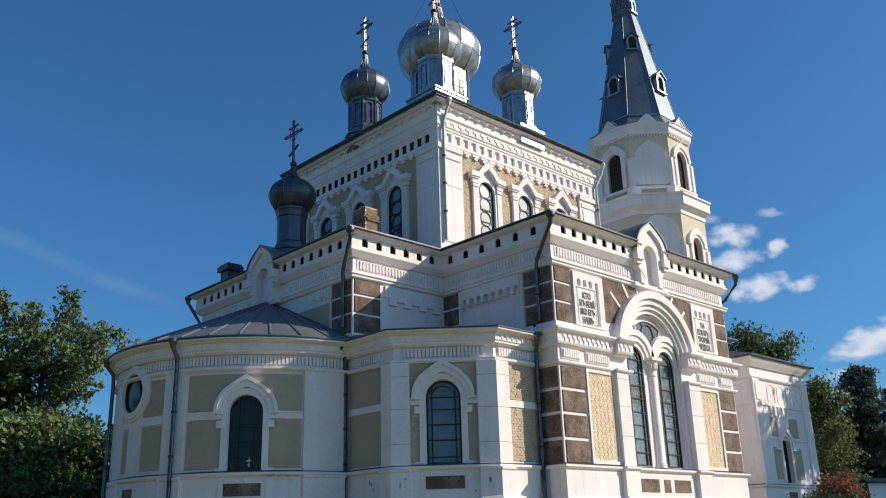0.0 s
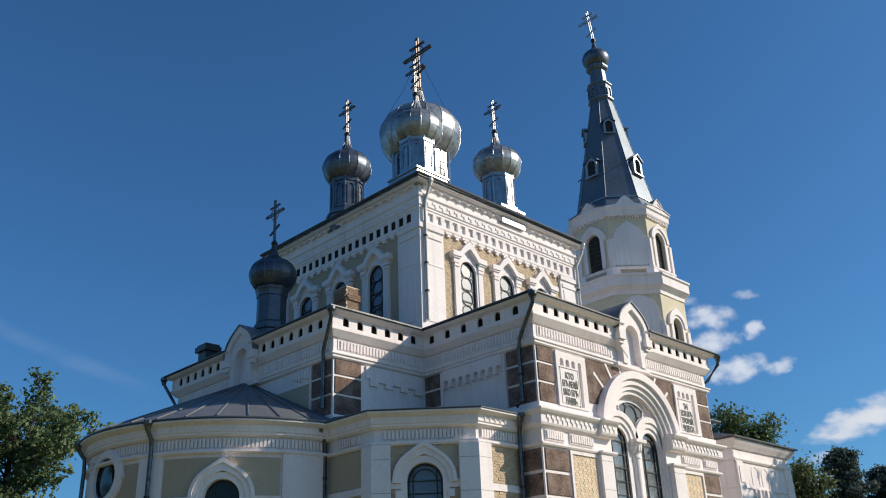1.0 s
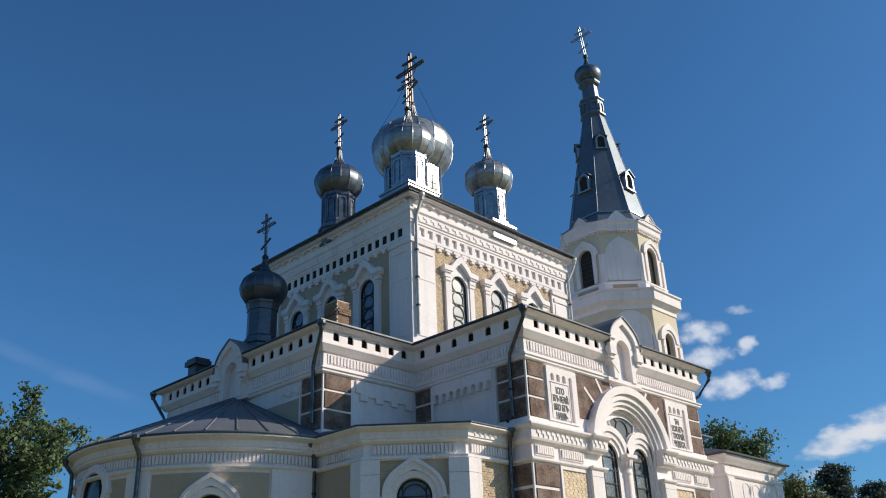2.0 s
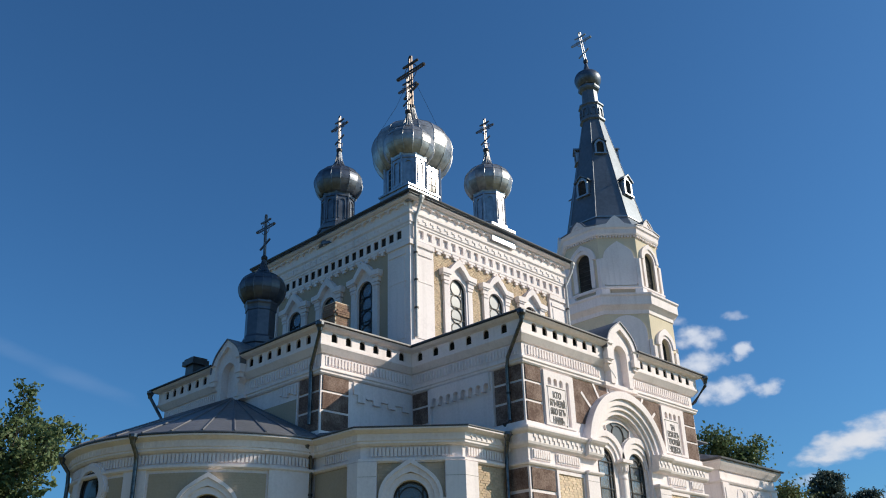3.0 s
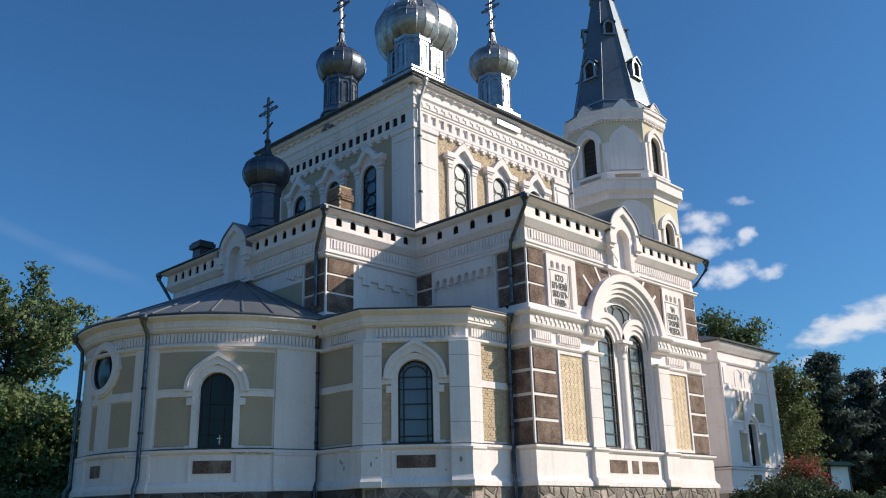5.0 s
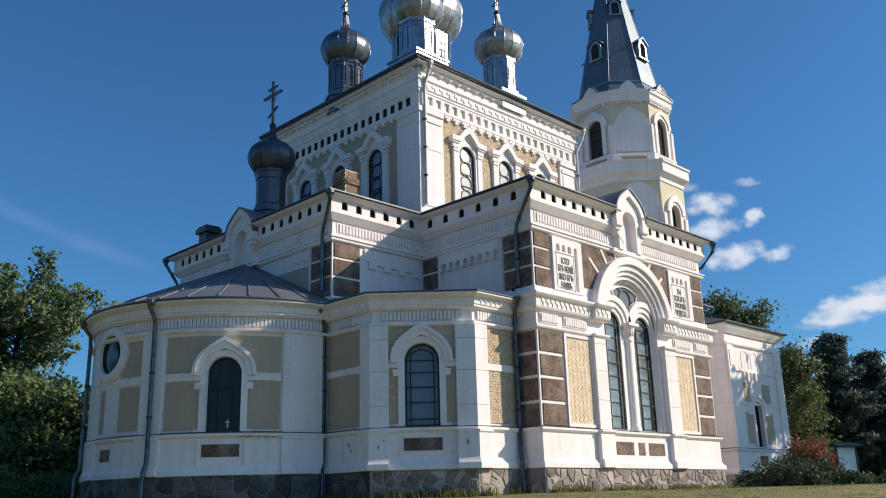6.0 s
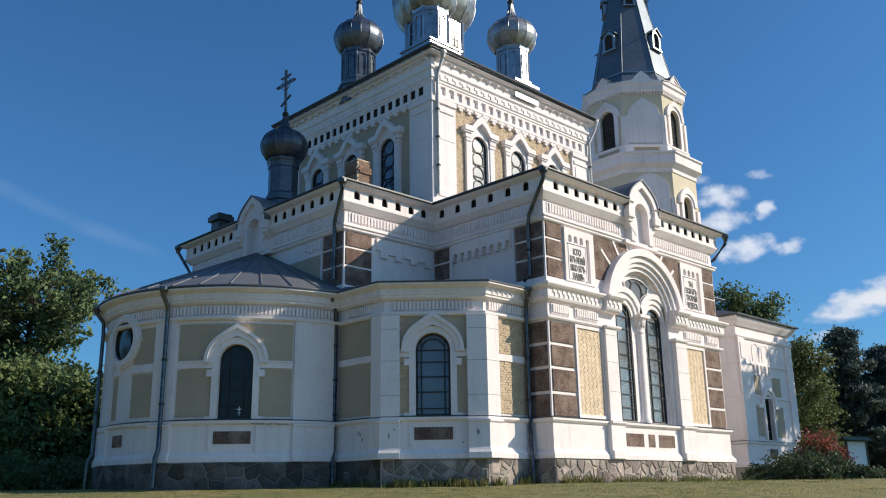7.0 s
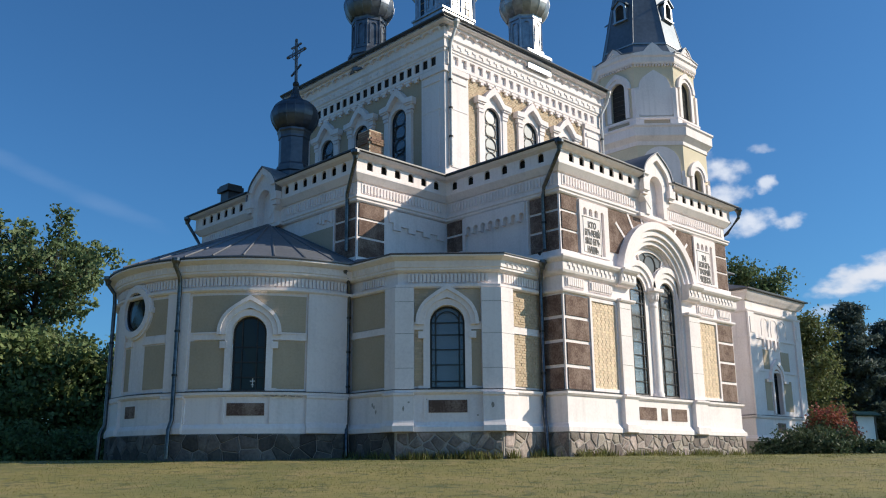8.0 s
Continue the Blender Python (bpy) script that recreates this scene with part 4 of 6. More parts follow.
for f, a, b, ml, mr in ((W_L, W_L.length - 0.35, W_L.length, 0, T45), (W_R, 0.0, 0.42, T45, 0)):
    low_pilaster(f, a, b, 0.15, 0.21, ml=ml, mr=mr, joints=(2.25, 3.15, 4.0) if f is W_R else ())
# chapel roof
bm = bmesh.new()
lo = [(-3.60, 4.64), (-3.60 - 0.36, 4.64), (-3.60 - 0.38, 2.99 - 0.16), (-1.54 - 0.16, 0.93 - 0.38), (0.0, 0.93 - 0.38), (0.0, 4.5)]
hi_z = [5.6, 5.278, 5.278, 5.278, 5.278, 5.9]
v = [bm.verts.new((x, y, z)) for (x, y), z in zip(lo, hi_z)]
v2 = [bm.verts.new((x, y, z - 0.06)) for (x, y), z in zip(lo, hi_z)]
top = bm.verts.new((-0.6, 3.6, 5.95))
for i in range(6):
    j = (i + 1) % 6
    bm.faces.new((v[i], v[j], top))
    bm.faces.new((v2[i], v2[j], v[j], v[i]))
bm.faces.new(v2[::-1])
part("chapel_roof", bm, ROOF, church, "low grey sheet-metal roof")

# --- apse ---
bm = bmesh.new()
pierced(bm, W_A, 0, W_A.length, 0.64, 5.24, -0.4, 0.0, [(au(231.4), 0.90, 1.74, 3.27, True)], seg=14)
part("apse_wall", bm, WHITE, church, "curved white plastered apse wall")
base_courses(W_A, 0, 0, 0.03, 0.06)
low_cornice(W_A, 0, 0, [(au(100), au(266))])
UA = au(231.4)
for a, b in ((au(201), au(209.8)), (au(251.2), au(266.5)), (au(168), au(176.5)), (au(138), au(150))):
    low_pilaster(W_A, a, b, 0.07, 0.12)
for a, b in ((au(210.6), UA - 0.52), (UA + 0.52, au(250.6))):
    yellow_field(W_A, a, b, 1.80, 3.06)
    yellow_field(W_A, a, b, 3.30, 4.28)
yellow_field(W_A, UA - 0.52, UA + 0.52, 3.85, 4.28)
window(W_A, UA, 0.90, 1.74, 3.27, -0.16, (-0.2, 0.2), (2.1, 2.5, 2.9), glass=DARK_GLASS, label="arched apse window with dark glass", back=False)
bm = bmesh.new()
slab(bm, W_A, UA - 0.6, UA + 0.6, -0.42, -0.36, 1.6, 3.9)
part("inner_screen", bm, ROOM, church)
ringed_window_case(W_A, UA, 3.27, 0.45, 1.74, 1.50)
# a small cross standing behind the glass
bm = bmesh.new()
for c in ((0, 0.012, 0, 0.26), (-0.07, 0.07, 0.15, 0.175), (-0.04, 0.04, 0.06, 0.08)):
    a, b = (c[0], c[1]) if c[0] else (-0.012, 0.012)
    slab(bm, W_A, UA + 0.12 + a, UA + 0.12 + b, -0.157, -0.145, 1.84 + c[2], 1.84 + c[3])
part("window_cross", bm, BOARD, church)
# round window in its moulded ring
UR = au(183.5)
bm = bmesh.new()
full = arc(UR, 4.02, 0.55, 0, 360, 36)
ring(bm, W_A, [(UR + (u - UR) * 1.30, 4.02 + (z - 4.02) * 1.30) for u, z in full], full, -0.02, 0.13)
ring(bm, W_A, [(UR + (u - UR) * 1.42, 4.02 + (z - 4.02) * 1.42) for u, z in full], [(UR + (u - UR) * 1.18, 4.02 + (z - 4.02) * 1.18) for u, z in full], -0.02, 0.08)
for s in (-1, 1):
    slab(bm, W_A, UR + s * 0.70 - 0.12, UR + s * 0.70 + 0.12, -0.02, 0.11, 3.93, 4.08)
part("round_window_surround", bm, WHITE, church, "white ring moulding")
bm = bmesh.new()
ring(bm, W_A, [(UR + (u - UR) * 1.01, 4.02 + (z - 4.02) * 1.01) for u, z in full], [(UR + (u - UR) * 0.9, 4.02 + (z - 4.02) * 0.9) for u, z in full], 0.0, 0.05)
rw = part("round_window", bm, IRON, church, "round window with dark glass")
bm = bmesh.new()
prism(bm, W_A, arc(UR, 4.02, 0.54, 0, 350, 35), 0.004, 0.014)
part("pane", bm, DARK_GLASS, rw)
for a0, a1 in ((au(177), au(180.5)), (au(190), au(200.4))):
    yellow_field(W_A, a0, a1, 1.85, 3.02)
    if a1 > au(190):
        yellow_field(W_A, a0, a1, 3.30, 4.28)
for a0, a1 in ((au(176.8), au(182)), (au(189.0), au(200.6))):
    bm = bmesh.new()
    slab(bm, W_A, a0, a1, -0.02, 0.05, 3.06, 3.24)
    part("band", bm, WHITE, church)
for a, b in ((UA - 0.50, UA + 0.46), (au(180.6), au(187.0))):
    bm = bmesh.new()
    slab(bm, W_A, a, b, 0.02, 0.045, 1.10, 1.42)
    part("quoin_block", bm, BROWN, church, "dark brown pebble-dash block")
for a in (UA - 0.62, UA + 0.58, au(209.5), au(251)):
    bm = bmesh.new()
    slab(bm, W_A, a, a + 0.05, 0.02, 0.08, 0.9, 1.58)
    part("dado_rib", bm, WHITE, church)
# half cone of the apse roof, with standing seams
bm = bmesh.new()
apex = Vector((-A - 0.02, YC, 7.45))
for k in range(60):
    t0, t1 = radians(90 + 180 * k / 60), radians(90 + 180 * (k + 1) / 60)
    r = R_AP + 0.40
    e0, e1 = [Vector((-A + r * math.cos(t), YC + r * math.sin(t), 5.285)) for t in (t0, t1)]
    vv = [bm.verts.new(p) for p in (e0, e1, apex)]
    bm.faces.new(vv)
    ww = [bm.verts.new(p - Vector((0, 0, 0.05))) for p in (e0, e1)]
    bm.faces.new((ww[0], ww[1], vv[1], vv[0]))
bmesh.ops.remove_doubles(bm, verts=bm.verts, dist=0.001)
ar = part("apse_roof", bm, ROOF, church, "half-conical grey sheet-metal roof with standing seams")
for k in range(19):
    t = radians(92 + 176 * k / 18)
    r = R_AP + 0.39
    bm = bmesh.new()
    e0 = Vector((-A + r * math.cos(t), YC + r * math.sin(t), 5.30))
    tube(bm, [e0, e0.lerp(apex, 0.97) + Vector((0, 0, 0.015))], 0.028, 5)
    part("seam", bm, ROOF, ar)

# --- roofs of the arms ---


def hip(name, pts, label, mat=ROOF):
    """A roof from a lower and an upper ring of corners."""
    bm = bmesh.new()
    low = [bm.verts.new(p) for p in pts[0]]
    high = [bm.verts.new(p) for p in pts[1]]
    under = [bm.verts.new((p[0], p[1], p[2] - 0.05)) for p in pts[0]]
    n = len(low)
    for i in range(n):
        j = (i + 1) % n
        bm.faces.new((low[i], low[j], high[j], high[i]))
        bm.faces.new((under[i], under[j], low[j], low[i]))
    bm.faces.new(high)
    bm.faces.new(under[::-1])
    return part(name, bm, mat, church, label)


o = 0.42
hip("south_roof", ([(-o, 0.36, 8.70), (L + o, 0.36, 8.70), (L + o, B + 0.3, 8.70), (-o, B + 0.3, 8.70)],
                   [(1.6, 1.6, 8.90), (L - 1.6, 1.6, 8.90), (L - 0.2, B + 0.2, 8.96), (0.2, B + 0.2, 8.96)]), "low grey sheet-metal roof")
hip("east_roof", ([(-A + 0.36, B - o, 8.70), (0.3, B - o, 8.70), (0.3, B + W + o, 8.70), (-A + 0.36, B + W + o, 8.70)],
                  [(-A + 1.5, B + 1.6, 8.92), (0.2, B + 0.3, 8.96), (0.2, B + W - 0.3, 8.96), (-A + 1.5, B + W - 1.6, 8.92)]), "low grey sheet-metal roof")

# --- the square lantern block ---
CX0, CX1, CY0, CY1 = 0.06, 8.58, B + 0.08, B + 8.62
K_S = flat(CX0, CY0, CX1, CY0)
K_E = flat(CX0, CY1, CX0, CY0)
K_W = flat(CX1, CY0, CX1, CY1)
K_N = flat(CX1, CY1, CX0, CY1)
ZK = 14.30
CW = 0.80
for f, name in ((K_S, "south"), (K_E, "east"), (K_W, "west"), (K_N, "north")):
    e = f.length
    # three windows a side
    cs = [e / 2 - 2.04, e / 2, e / 2 + 2.04]
    bm = bmesh.new()
    seen = f in (K_S, K_E)
    pierced(bm, f, 0, e, 8.4, 13.1, -0.4, 0.0, [(c, CW, 9.55, 11.42, True) for c in cs] if seen else [], 0, 0, seg=12)
    part("lantern_wall", bm, WHITE, church, "white plastered wall of the square lantern block")
    bm = bmesh.new()
    # meander band, cornice, bracket row
    sweep(bm, f, 0, e, [(-0.1, 12.70), (0.06, 12.70), (0.10, 12.74), (0.10, 12.80), (-0.1, 12.82)], 1, 1)
    sweep(bm, f, 0, e, [(-0.1, 13.22), (0.08, 13.22), (0.12, 13.26), (0.12, 13.32), (0.16, 13.36), (0.16, 13.62), (0.22, 13.68), (0.22, 13.76), (0.14, 13.78), (-0.1, 13.8)], 1, 1)
    sweep(bm, f, 0, e, [(-0.1, 13.8), (0.14, 13.8), (0.14, 14.14), (-0.1, 14.16)], 1, 1)
    sweep(bm, f, 0, e, [(-0.1, 14.14), (0.34, 14.14), (0.42, 14.19), (0.42, 14.245), (-0.1, 14.26)], 1, 1)
    part("lantern_cornice", bm, WHITE, church)
    # east backing is black to paint shade into its holes; other sides stay white
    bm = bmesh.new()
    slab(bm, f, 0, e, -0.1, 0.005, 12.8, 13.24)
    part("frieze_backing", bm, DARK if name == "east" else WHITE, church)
    bm = bmesh.new()
    n_sq = round((e - 0.5) / 0.41)
    p = (e - 0.5) / n_sq
    pierced(bm, f, 0, e, 12.8, 13.24, 0.05 if name == "east" else 0.006, 0.09, [(0.25 + p * (i + 0.5), 0.24, 12.85, 13.17, False) for i in range(n_sq)], 1, 1)
    part("pierced_frieze", bm, WHITE, church, "white frieze with a row of square holes")
    if seen:
        bm = bmesh.new()
        meander(bm, f, 0.1, e - 0.1, 0.16, 13.40, 13.58, 0.36, 0.025)
        tagged(part("key_frieze", bm, WHITE, church), kind="stuff")
        nb = round(e / 0.46)
        for i in range(nb):
            u = e * (i + 0.5) / nb
            bm = bmesh.new()
            ring(bm, f, [(u + 0.23, 14.14), (u + 0.12, 14.14), (u, 14.14), (u - 0.12, 14.14), (u - 0.23, 14.14)],
                 [(u + 0.23, 13.96), (u + 0.15, 14.05), (u, 14.09), (u - 0.15, 14.05), (u - 0.23, 13.96)], 0.12, 0.25)
            part("scalloped_corbel", bm, WHITE, church)
    bm = bmesh.new()
    sweep(bm, f, 0, e, [(0.0, 14.262), (0.42, 14.26), (0.455, 14.27), (0.455, 14.295), (0.43, 14.32), (0.0, 14.32)], 1, 1)
    part("gutter", bm, GUTTER, church, "dark metal eaves edge")
    if not seen:
        continue
    # corner strips
    for a, b, ml, mr in ((0.0, 1.02, 1, 0), (e - 1.02, e, 0, 1)):
        bm = bmesh.new()
        slab(bm, f, a, b, -0.02, 0.10, 8.5, 12.70, ml, mr)
        slab(bm, f, a + 0.16, b - 0.16, 0.08, 0.125, 9.2, 12.1)
        slab(bm, f, a + 0.10, b - 0.10, 0.08, 0.14, 12.2, 12.34)
        slab(bm, f, a + 0.10, b - 0.10, 0.08, 0.14, 11.2, 11.24)
        slab(bm, f, a, b, 0.08, 0.16, 12.50, 12.68, ml, mr)
        part("corner_strip", bm, WHITE, church)
    # yellow fields between the surrounds
    stops = [1.04] + [x for c in cs for x in (c - 0.42, c + 0.42)] + [e - 1.04]
    for a, b in zip(stops[::2], stops[1::2]):
        yellow_field(f, a, b, 9.0, 12.62, bricks=f is K_S)
    for c in cs:
        yellow_field(f, c - 0.42, c + 0.42, 11.95, 12.62, bricks=f is K_S)
    k = round((e - 2.2) / 0.42)
    for i in range(k):
        u = 1.1 + (e - 2.2) * (i + 0.5) / k
        bm = bmesh.new()
        slab(bm, f, u - 0.07, u + 0.07, 0.0, 0.10, 12.52, 12.63)
        slab(bm, f, u - 0.16, u + 0.16, 0.0, 0.11, 12.62, 12.70)
        part("corbel", bm, WHITE, church)
    for c in cs:
        wn = -0.03
        win = window(f, c, CW, 9.55, 11.42, wn, (), (9.9, 10.35, 10.8, 11.25), PALE_GLAZE if name == "south" else GLASS, "arched lantern window with round leaded lights", glaze=SKY_GLAZE)
        for z in (9.95, 10.47, 10.99, 11.5):
            bm = bmesh.new()
            q = arc(c, z, 0.25, 0, 360, 20)
            ring(bm, f, [(c + (u - c) * 1.12, z + (zz - z) * 1.12) for u, zz in q], q, wn + 0.005, wn + 0.03)
            part("bar", bm, IRON, win)
        bm = bmesh.new()
        hood(bm, f, c, 11.42, 0.40, 0.52, -0.02, 0.09, legs=1.9, n=16)
        for s in (-1, 1):
            slab(bm, f, c + s * 0.60 - 0.11, c + s * 0.60 + 0.11, -0.01, 0.12, 9.4, 11.62)
            slab(bm, f, c + s * 0.60 - 0.13, c + s * 0.60 + 0.13, -0.01, 0.15, 11.50, 11.60)
            slab(bm, f, c + s * 0.66 - 0.185, c + s * 0.66 + 0.185, -0.01, 0.20, 11.79, 12.0)
            slab(bm, f, c + s * 0.62 - 0.145, c + s * 0.62 + 0.145, -0.01, 0.155, 11.63, 11.80)
        outer = [(c + 0.86, 12.02), (c + 0.50, 12.05), (c + 0.26, 12.34), (c, 12.55), (c - 0.26, 12.34), (c - 0.50, 12.05), (c - 0.86, 12.02)]
        inner = [(c + 0.86, 11.84), (c + 0.42, 11.86), (c + 0.22, 12.10), (c, 12.28), (c - 0.22, 12.10), (c - 0.42, 11.86), (c - 0.86, 11.84)]
        ring(bm, f, outer, inner, -0.01, 0.24)
        fill = [(c + 0.44, 11.90), (c + 0.30, 12.02), (c + 0.15, 12.18), (c, 12.30), (c - 0.15, 12.18), (c - 0.30, 12.02), (c - 0.44, 11.90)]
        low = [(c + 0.46 * math.cos(radians(t)), 11.42 + 0.46 * math.sin(radians(t))) for t in (0, 30, 60, 90, 120, 150, 180)]
        ring(bm, f, fill, low, -0.01, 0.07)
        part("window_surround", bm, WHITE, church, "white surround with a keel-shaped pediment")
bm = bmesh.new()
block(bm, CX0 - 0.42, CX1 + 0.42, CY0 - 0.42, CY1 + 0.42, 14.20, 14.24)
part("eaves_soffit", bm, WHITE, church)
hip("lantern_roof", ([(CX0 - 0.46, CY0 - 0.46, 14.34), (CX1 + 0.46, CY0 - 0.46, 14.34), (CX1 + 0.46, CY1 + 0.46, 14.34), (CX0 - 0.46, CY1 + 0.46, 14.34)],
                     [(3.4, YC - 1.2, 15.35), (5.9, YC - 1.2, 15.35), (5.9, YC + 1.2, 15.35), (3.4, YC + 1.2, 15.35)]), "grey sheet-metal hipped roof")

# chipped plaster along the sill and on the dado
rc = random.Random(11)


def chip(f, u, z, w, h, n, parent=None):
    pts = [(u + w * 0.5 * math.cos(t) * rc.uniform(0.6, 1.1), z + h * 0.5 * math.sin(t) * rc.uniform(0.5, 1.2)) for t in (0, 0.9, 1.8, 2.7, 3.5, 4.4, 5.3)]
    bm = bmesh.new()
    prism(bm, f, pts, n - 0.01, n + 0.004)
    part("plaster_chip", bm, JOINT, church, "patch of chipped plaster")


for k in range(11):
    chip(W_A, au(238 + 1.25 * k + rc.uniform(-0.3, 0.3)), 1.615 + rc.uniform(-0.02, 0.015), rc.uniform(0.10, 0.20), 0.035, 0.10)
for u, z, w_, h_, n_ in ((0.16, 1.22, 0.05, 0.16, 0.21), (0.30, 1.38, 0.07, 0.06, 0.21), (CL - 0.22, 1.30, 0.10, 0.14, 0.21), (0.72, 1.46, 0.10, 0.05, 0.05), (CL - 0.60, 1.05, 0.08, 0.05, 0.05)):
    chip(W_C, u, z, w_, h_, n_)
for u, z in ((1.12, 1.30), (1.20, 1.18), (1.05, 1.36)):
    chip(W_L, u, z, 0.07, 0.12, 0.05)

# --- domes ---


def cross(parent, x, y, z, h, mat=IRON, lean=(0, 0), ornate=False):
    """An eight-ended cross, its bars running along the church's front."""
    g = bmesh.new()
    ax = Vector((0, 1, 0))
    up = Vector((lean[0], lean[1], 1)).normalized()
    fw = ax.cross(up).normalized()
    base = Vector((x, y, z))
    w = h * 0.017

    def bar(c, d, half, t=w):
        obox(g, c, (d, fw, d.cross(fw)), (half, t, t))
    for s in (-1, 1):
        bar(base + up * (h * 0.5) + ax * (s * w * 1.6), up, h * 0.5, w * 0.75)
    bar(base + up * h * 0.68 + up * w * 1.5, ax, h * 0.30, w * 0.7)
    bar(base + up * h * 0.68 - up * w * 1.5, ax, h * 0.30, w * 0.7)
    bar(base + up * h * 0.85, ax, h * 0.16, w)
    tilt = (ax + up * -0.45).normalized()
    bar(base + up * h * 0.28, tilt, h * 0.17, w)
    ends = [(base + up * h, 1.7)]
    for s in (-1, 1):
        ends += [(base + up * h * 0.68 + ax * (s * h * 0.31), 2.3), (base + up * h * 0.85 + ax * (s * h * 0.165), 1.6), (base + up * h * 0.28 + tilt * (s * h * 0.175), 1.6)]
    for c, k in ends:
        lathe(g, [(0, -w * k), (w * k * 0.8, -w * k * 0.5), (w * k, 0), (w * k * 0.8, w * k * 0.5), (0, w * k)], 8, tuple(c))
    for t in range(16):
        a0, a1 = 2 * math.pi * t / 16, 2 * math.pi * (t + 1) / 16
        p = [base + up * (h * 0.68 + h * 0.15 * math.sin(q)) + ax * (h * 0.15 * math.cos(q)) for q in (a0, a1)]
        tube(g, p, w * 0.5, 4)
    if ornate:
        for t in range(8):
            a0 = 2 * math.pi * (t + 0.5) / 8
            d = up * math.sin(a0) + ax * math.cos(a0)
            tube(g, [base + up * h * 0.68 + d * h * 0.12, base + up * h * 0.68 + d * h * 0.22], w * 0.55, 4)
        for s in (-1, 1):
            tube(g, [base + up * h * 0.03 + ax * (s * h * 0.10), base + up * h * 0.12 + ax * (s * h * 0.12), base + up * h * 0.15 + ax * (s * h * 0.05), base + up * h * 0.2], w * 0.6, 5)
    return part("cross", g, mat, parent, "eight-ended wrought-iron cross")


ONION = [(0.70, -0.62), (0.80, -0.50), (0.93, -0.28), (1.0, 0.0), (0.985, 0.18), (0.92, 0.36), (0.80, 0.52), (0.62, 0.66), (0.42, 0.76), (0.26, 0.87), (0.16, 1.00), (0.10, 1.18), (0.065, 1.36)]


def dome(x, y, z_base, z_drum, z_mid, r, r_drum, cross_h, mat, seams, label, sides=8, plate=1.25, plate_z=0.22, lean=(0, 0), ornate=False, panels=True, cross_mat=CROSS_METAL, corner=False, drum_mat=None, tip=1.36, glazed=False):
    """An onion dome on an eight-sided drum: plate, drum with arched panels, ribs, ball and cross."""
    drum_mat = drum_mat or mat
    shape = ONION[:9] + [(a, 0.76 + (b - 0.76) * (tip - 0.76) / 0.60) for a, b in ONION[9:]]
    base = new("dome")
    base.parent = church
    base.location = (x, y, z_base)
    base["label"] = label
    fine = []
    for i in range(len(shape) - 1):
        p0, p1, p2, p3 = shape[max(i - 1, 0)], shape[i], shape[i + 1], shape[min(i + 2, len(shape) - 1)]
        for t in (0.0, 0.5):
            fine.append(tuple(0.5 * (2 * p1[c] + (p2[c] - p0[c]) * t + (2 * p0[c] - 5 * p1[c] + 4 * p2[c] - p3[c]) * t * t + (3 * p1[c] - p0[c] - 3 * p2[c] + p3[c]) * t ** 3) for c in (0, 1)))
    shape = fine + [shape[-1]]
    zd, zm = z_drum - z_base, z_mid - z_base
    turn = 0.0 if corner else math.pi / sides
    bm = bmesh.new()
    p = r_drum * plate
    if corner:
        lathe(bm, [(p * 1.08, -0.5), (p * 1.08, plate_z - 0.14), (p * 1.18, plate_z - 0.10), (p * 1.18, plate_z)], sides, (0, 0, 0), turn)
    else:
        block(bm, -p, p, -p, p, -0.5, plate_z * 0.6)
        block(bm, -p * 1.06, p * 1.06, -p * 1.06, p * 1.06, plate_z * 0.6, plate_z)
    part("plate", bm, drum_mat, base)
    bm = bmesh.new()
    k = 1 / math.cos(math.pi / sides)
    lathe(bm, [(r_drum * 1.12 * k, plate_z - 0.02), (r_drum * 1.12 * k, plate_z + 0.12), (r_drum * k, plate_z + 0.2), (r_drum * k, zd - 0.32), (r_drum * 1.06 * k, zd - 0.30), (r_drum * 1.06 * k, zd - 0.22),
               (r_drum * 1.10 * k, zd - 0.12), (r_drum * 1.16 * k, zd - 0.06), (r_drum * 1.16 * k, zd), (r_drum * 1.0 * k, zd + 0.06)], sides, (0, 0, 0), turn)
    part("drum", bm, drum_mat, base)
    if panels:
        for j in range(sides):
            t = 2 * math.pi * j / sides + (math.pi / sides if corner else 0)
            nrm, tan = Vector((math.cos(t), math.sin(t), 0)), Vector((-math.sin(t), math.cos(t), 0))
            half = r_drum * math.tan(math.pi / sides)

            def f(a, b, c):
                return nrm * (r_drum + b) + tan * a + Vector((0, 0, c))
            zs = zd - 0.40 - half * 0.62
            bm = bmesh.new()
            hood(bm, f, 0, zs, half * 0.46, half * 0.62, -0.01, 0.035, legs=zs - plate_z - 0.32, n=10)
            panel = part("drum_panel", bm, drum_mat, base)
            if glazed:
                h, z0, n = half * 0.46, plate_z + 0.32, 10
                arch = [(-h, z0), (h, z0)] + [(h * math.cos(math.pi * q / n), zs + h * math.sin(math.pi * q / n)) for q in range(n + 1)]
                bm = bmesh.new()
                bm.faces.new([bm.verts.new(f(a, 0.006, c)) for a, c in arch])
                part("pane", bm, DARK_GLASS, panel)
                bm = bmesh.new()
                tube(bm, [f(0, 0.012, z0), f(0, 0.012, zs + h)], 0.022, 4)
                for q in range(1, 6):
                    zz = z0 + (zs - z0) * q / 5
                    tube(bm, [f(-h, 0.012, zz), f(h, 0.012, zz)], 0.018, 4)
                part("glazing_bars", bm, drum_mat, panel)
            bm = bmesh.new()
            e = nrm * (r_drum) + tan * half
            tube(bm, [e + Vector((0, 0, plate_z + 0.15)), e + Vector((0, 0, zd - 0.3))], r_drum * 0.06, 6)
            part("drum_rib", bm, drum_mat, base)
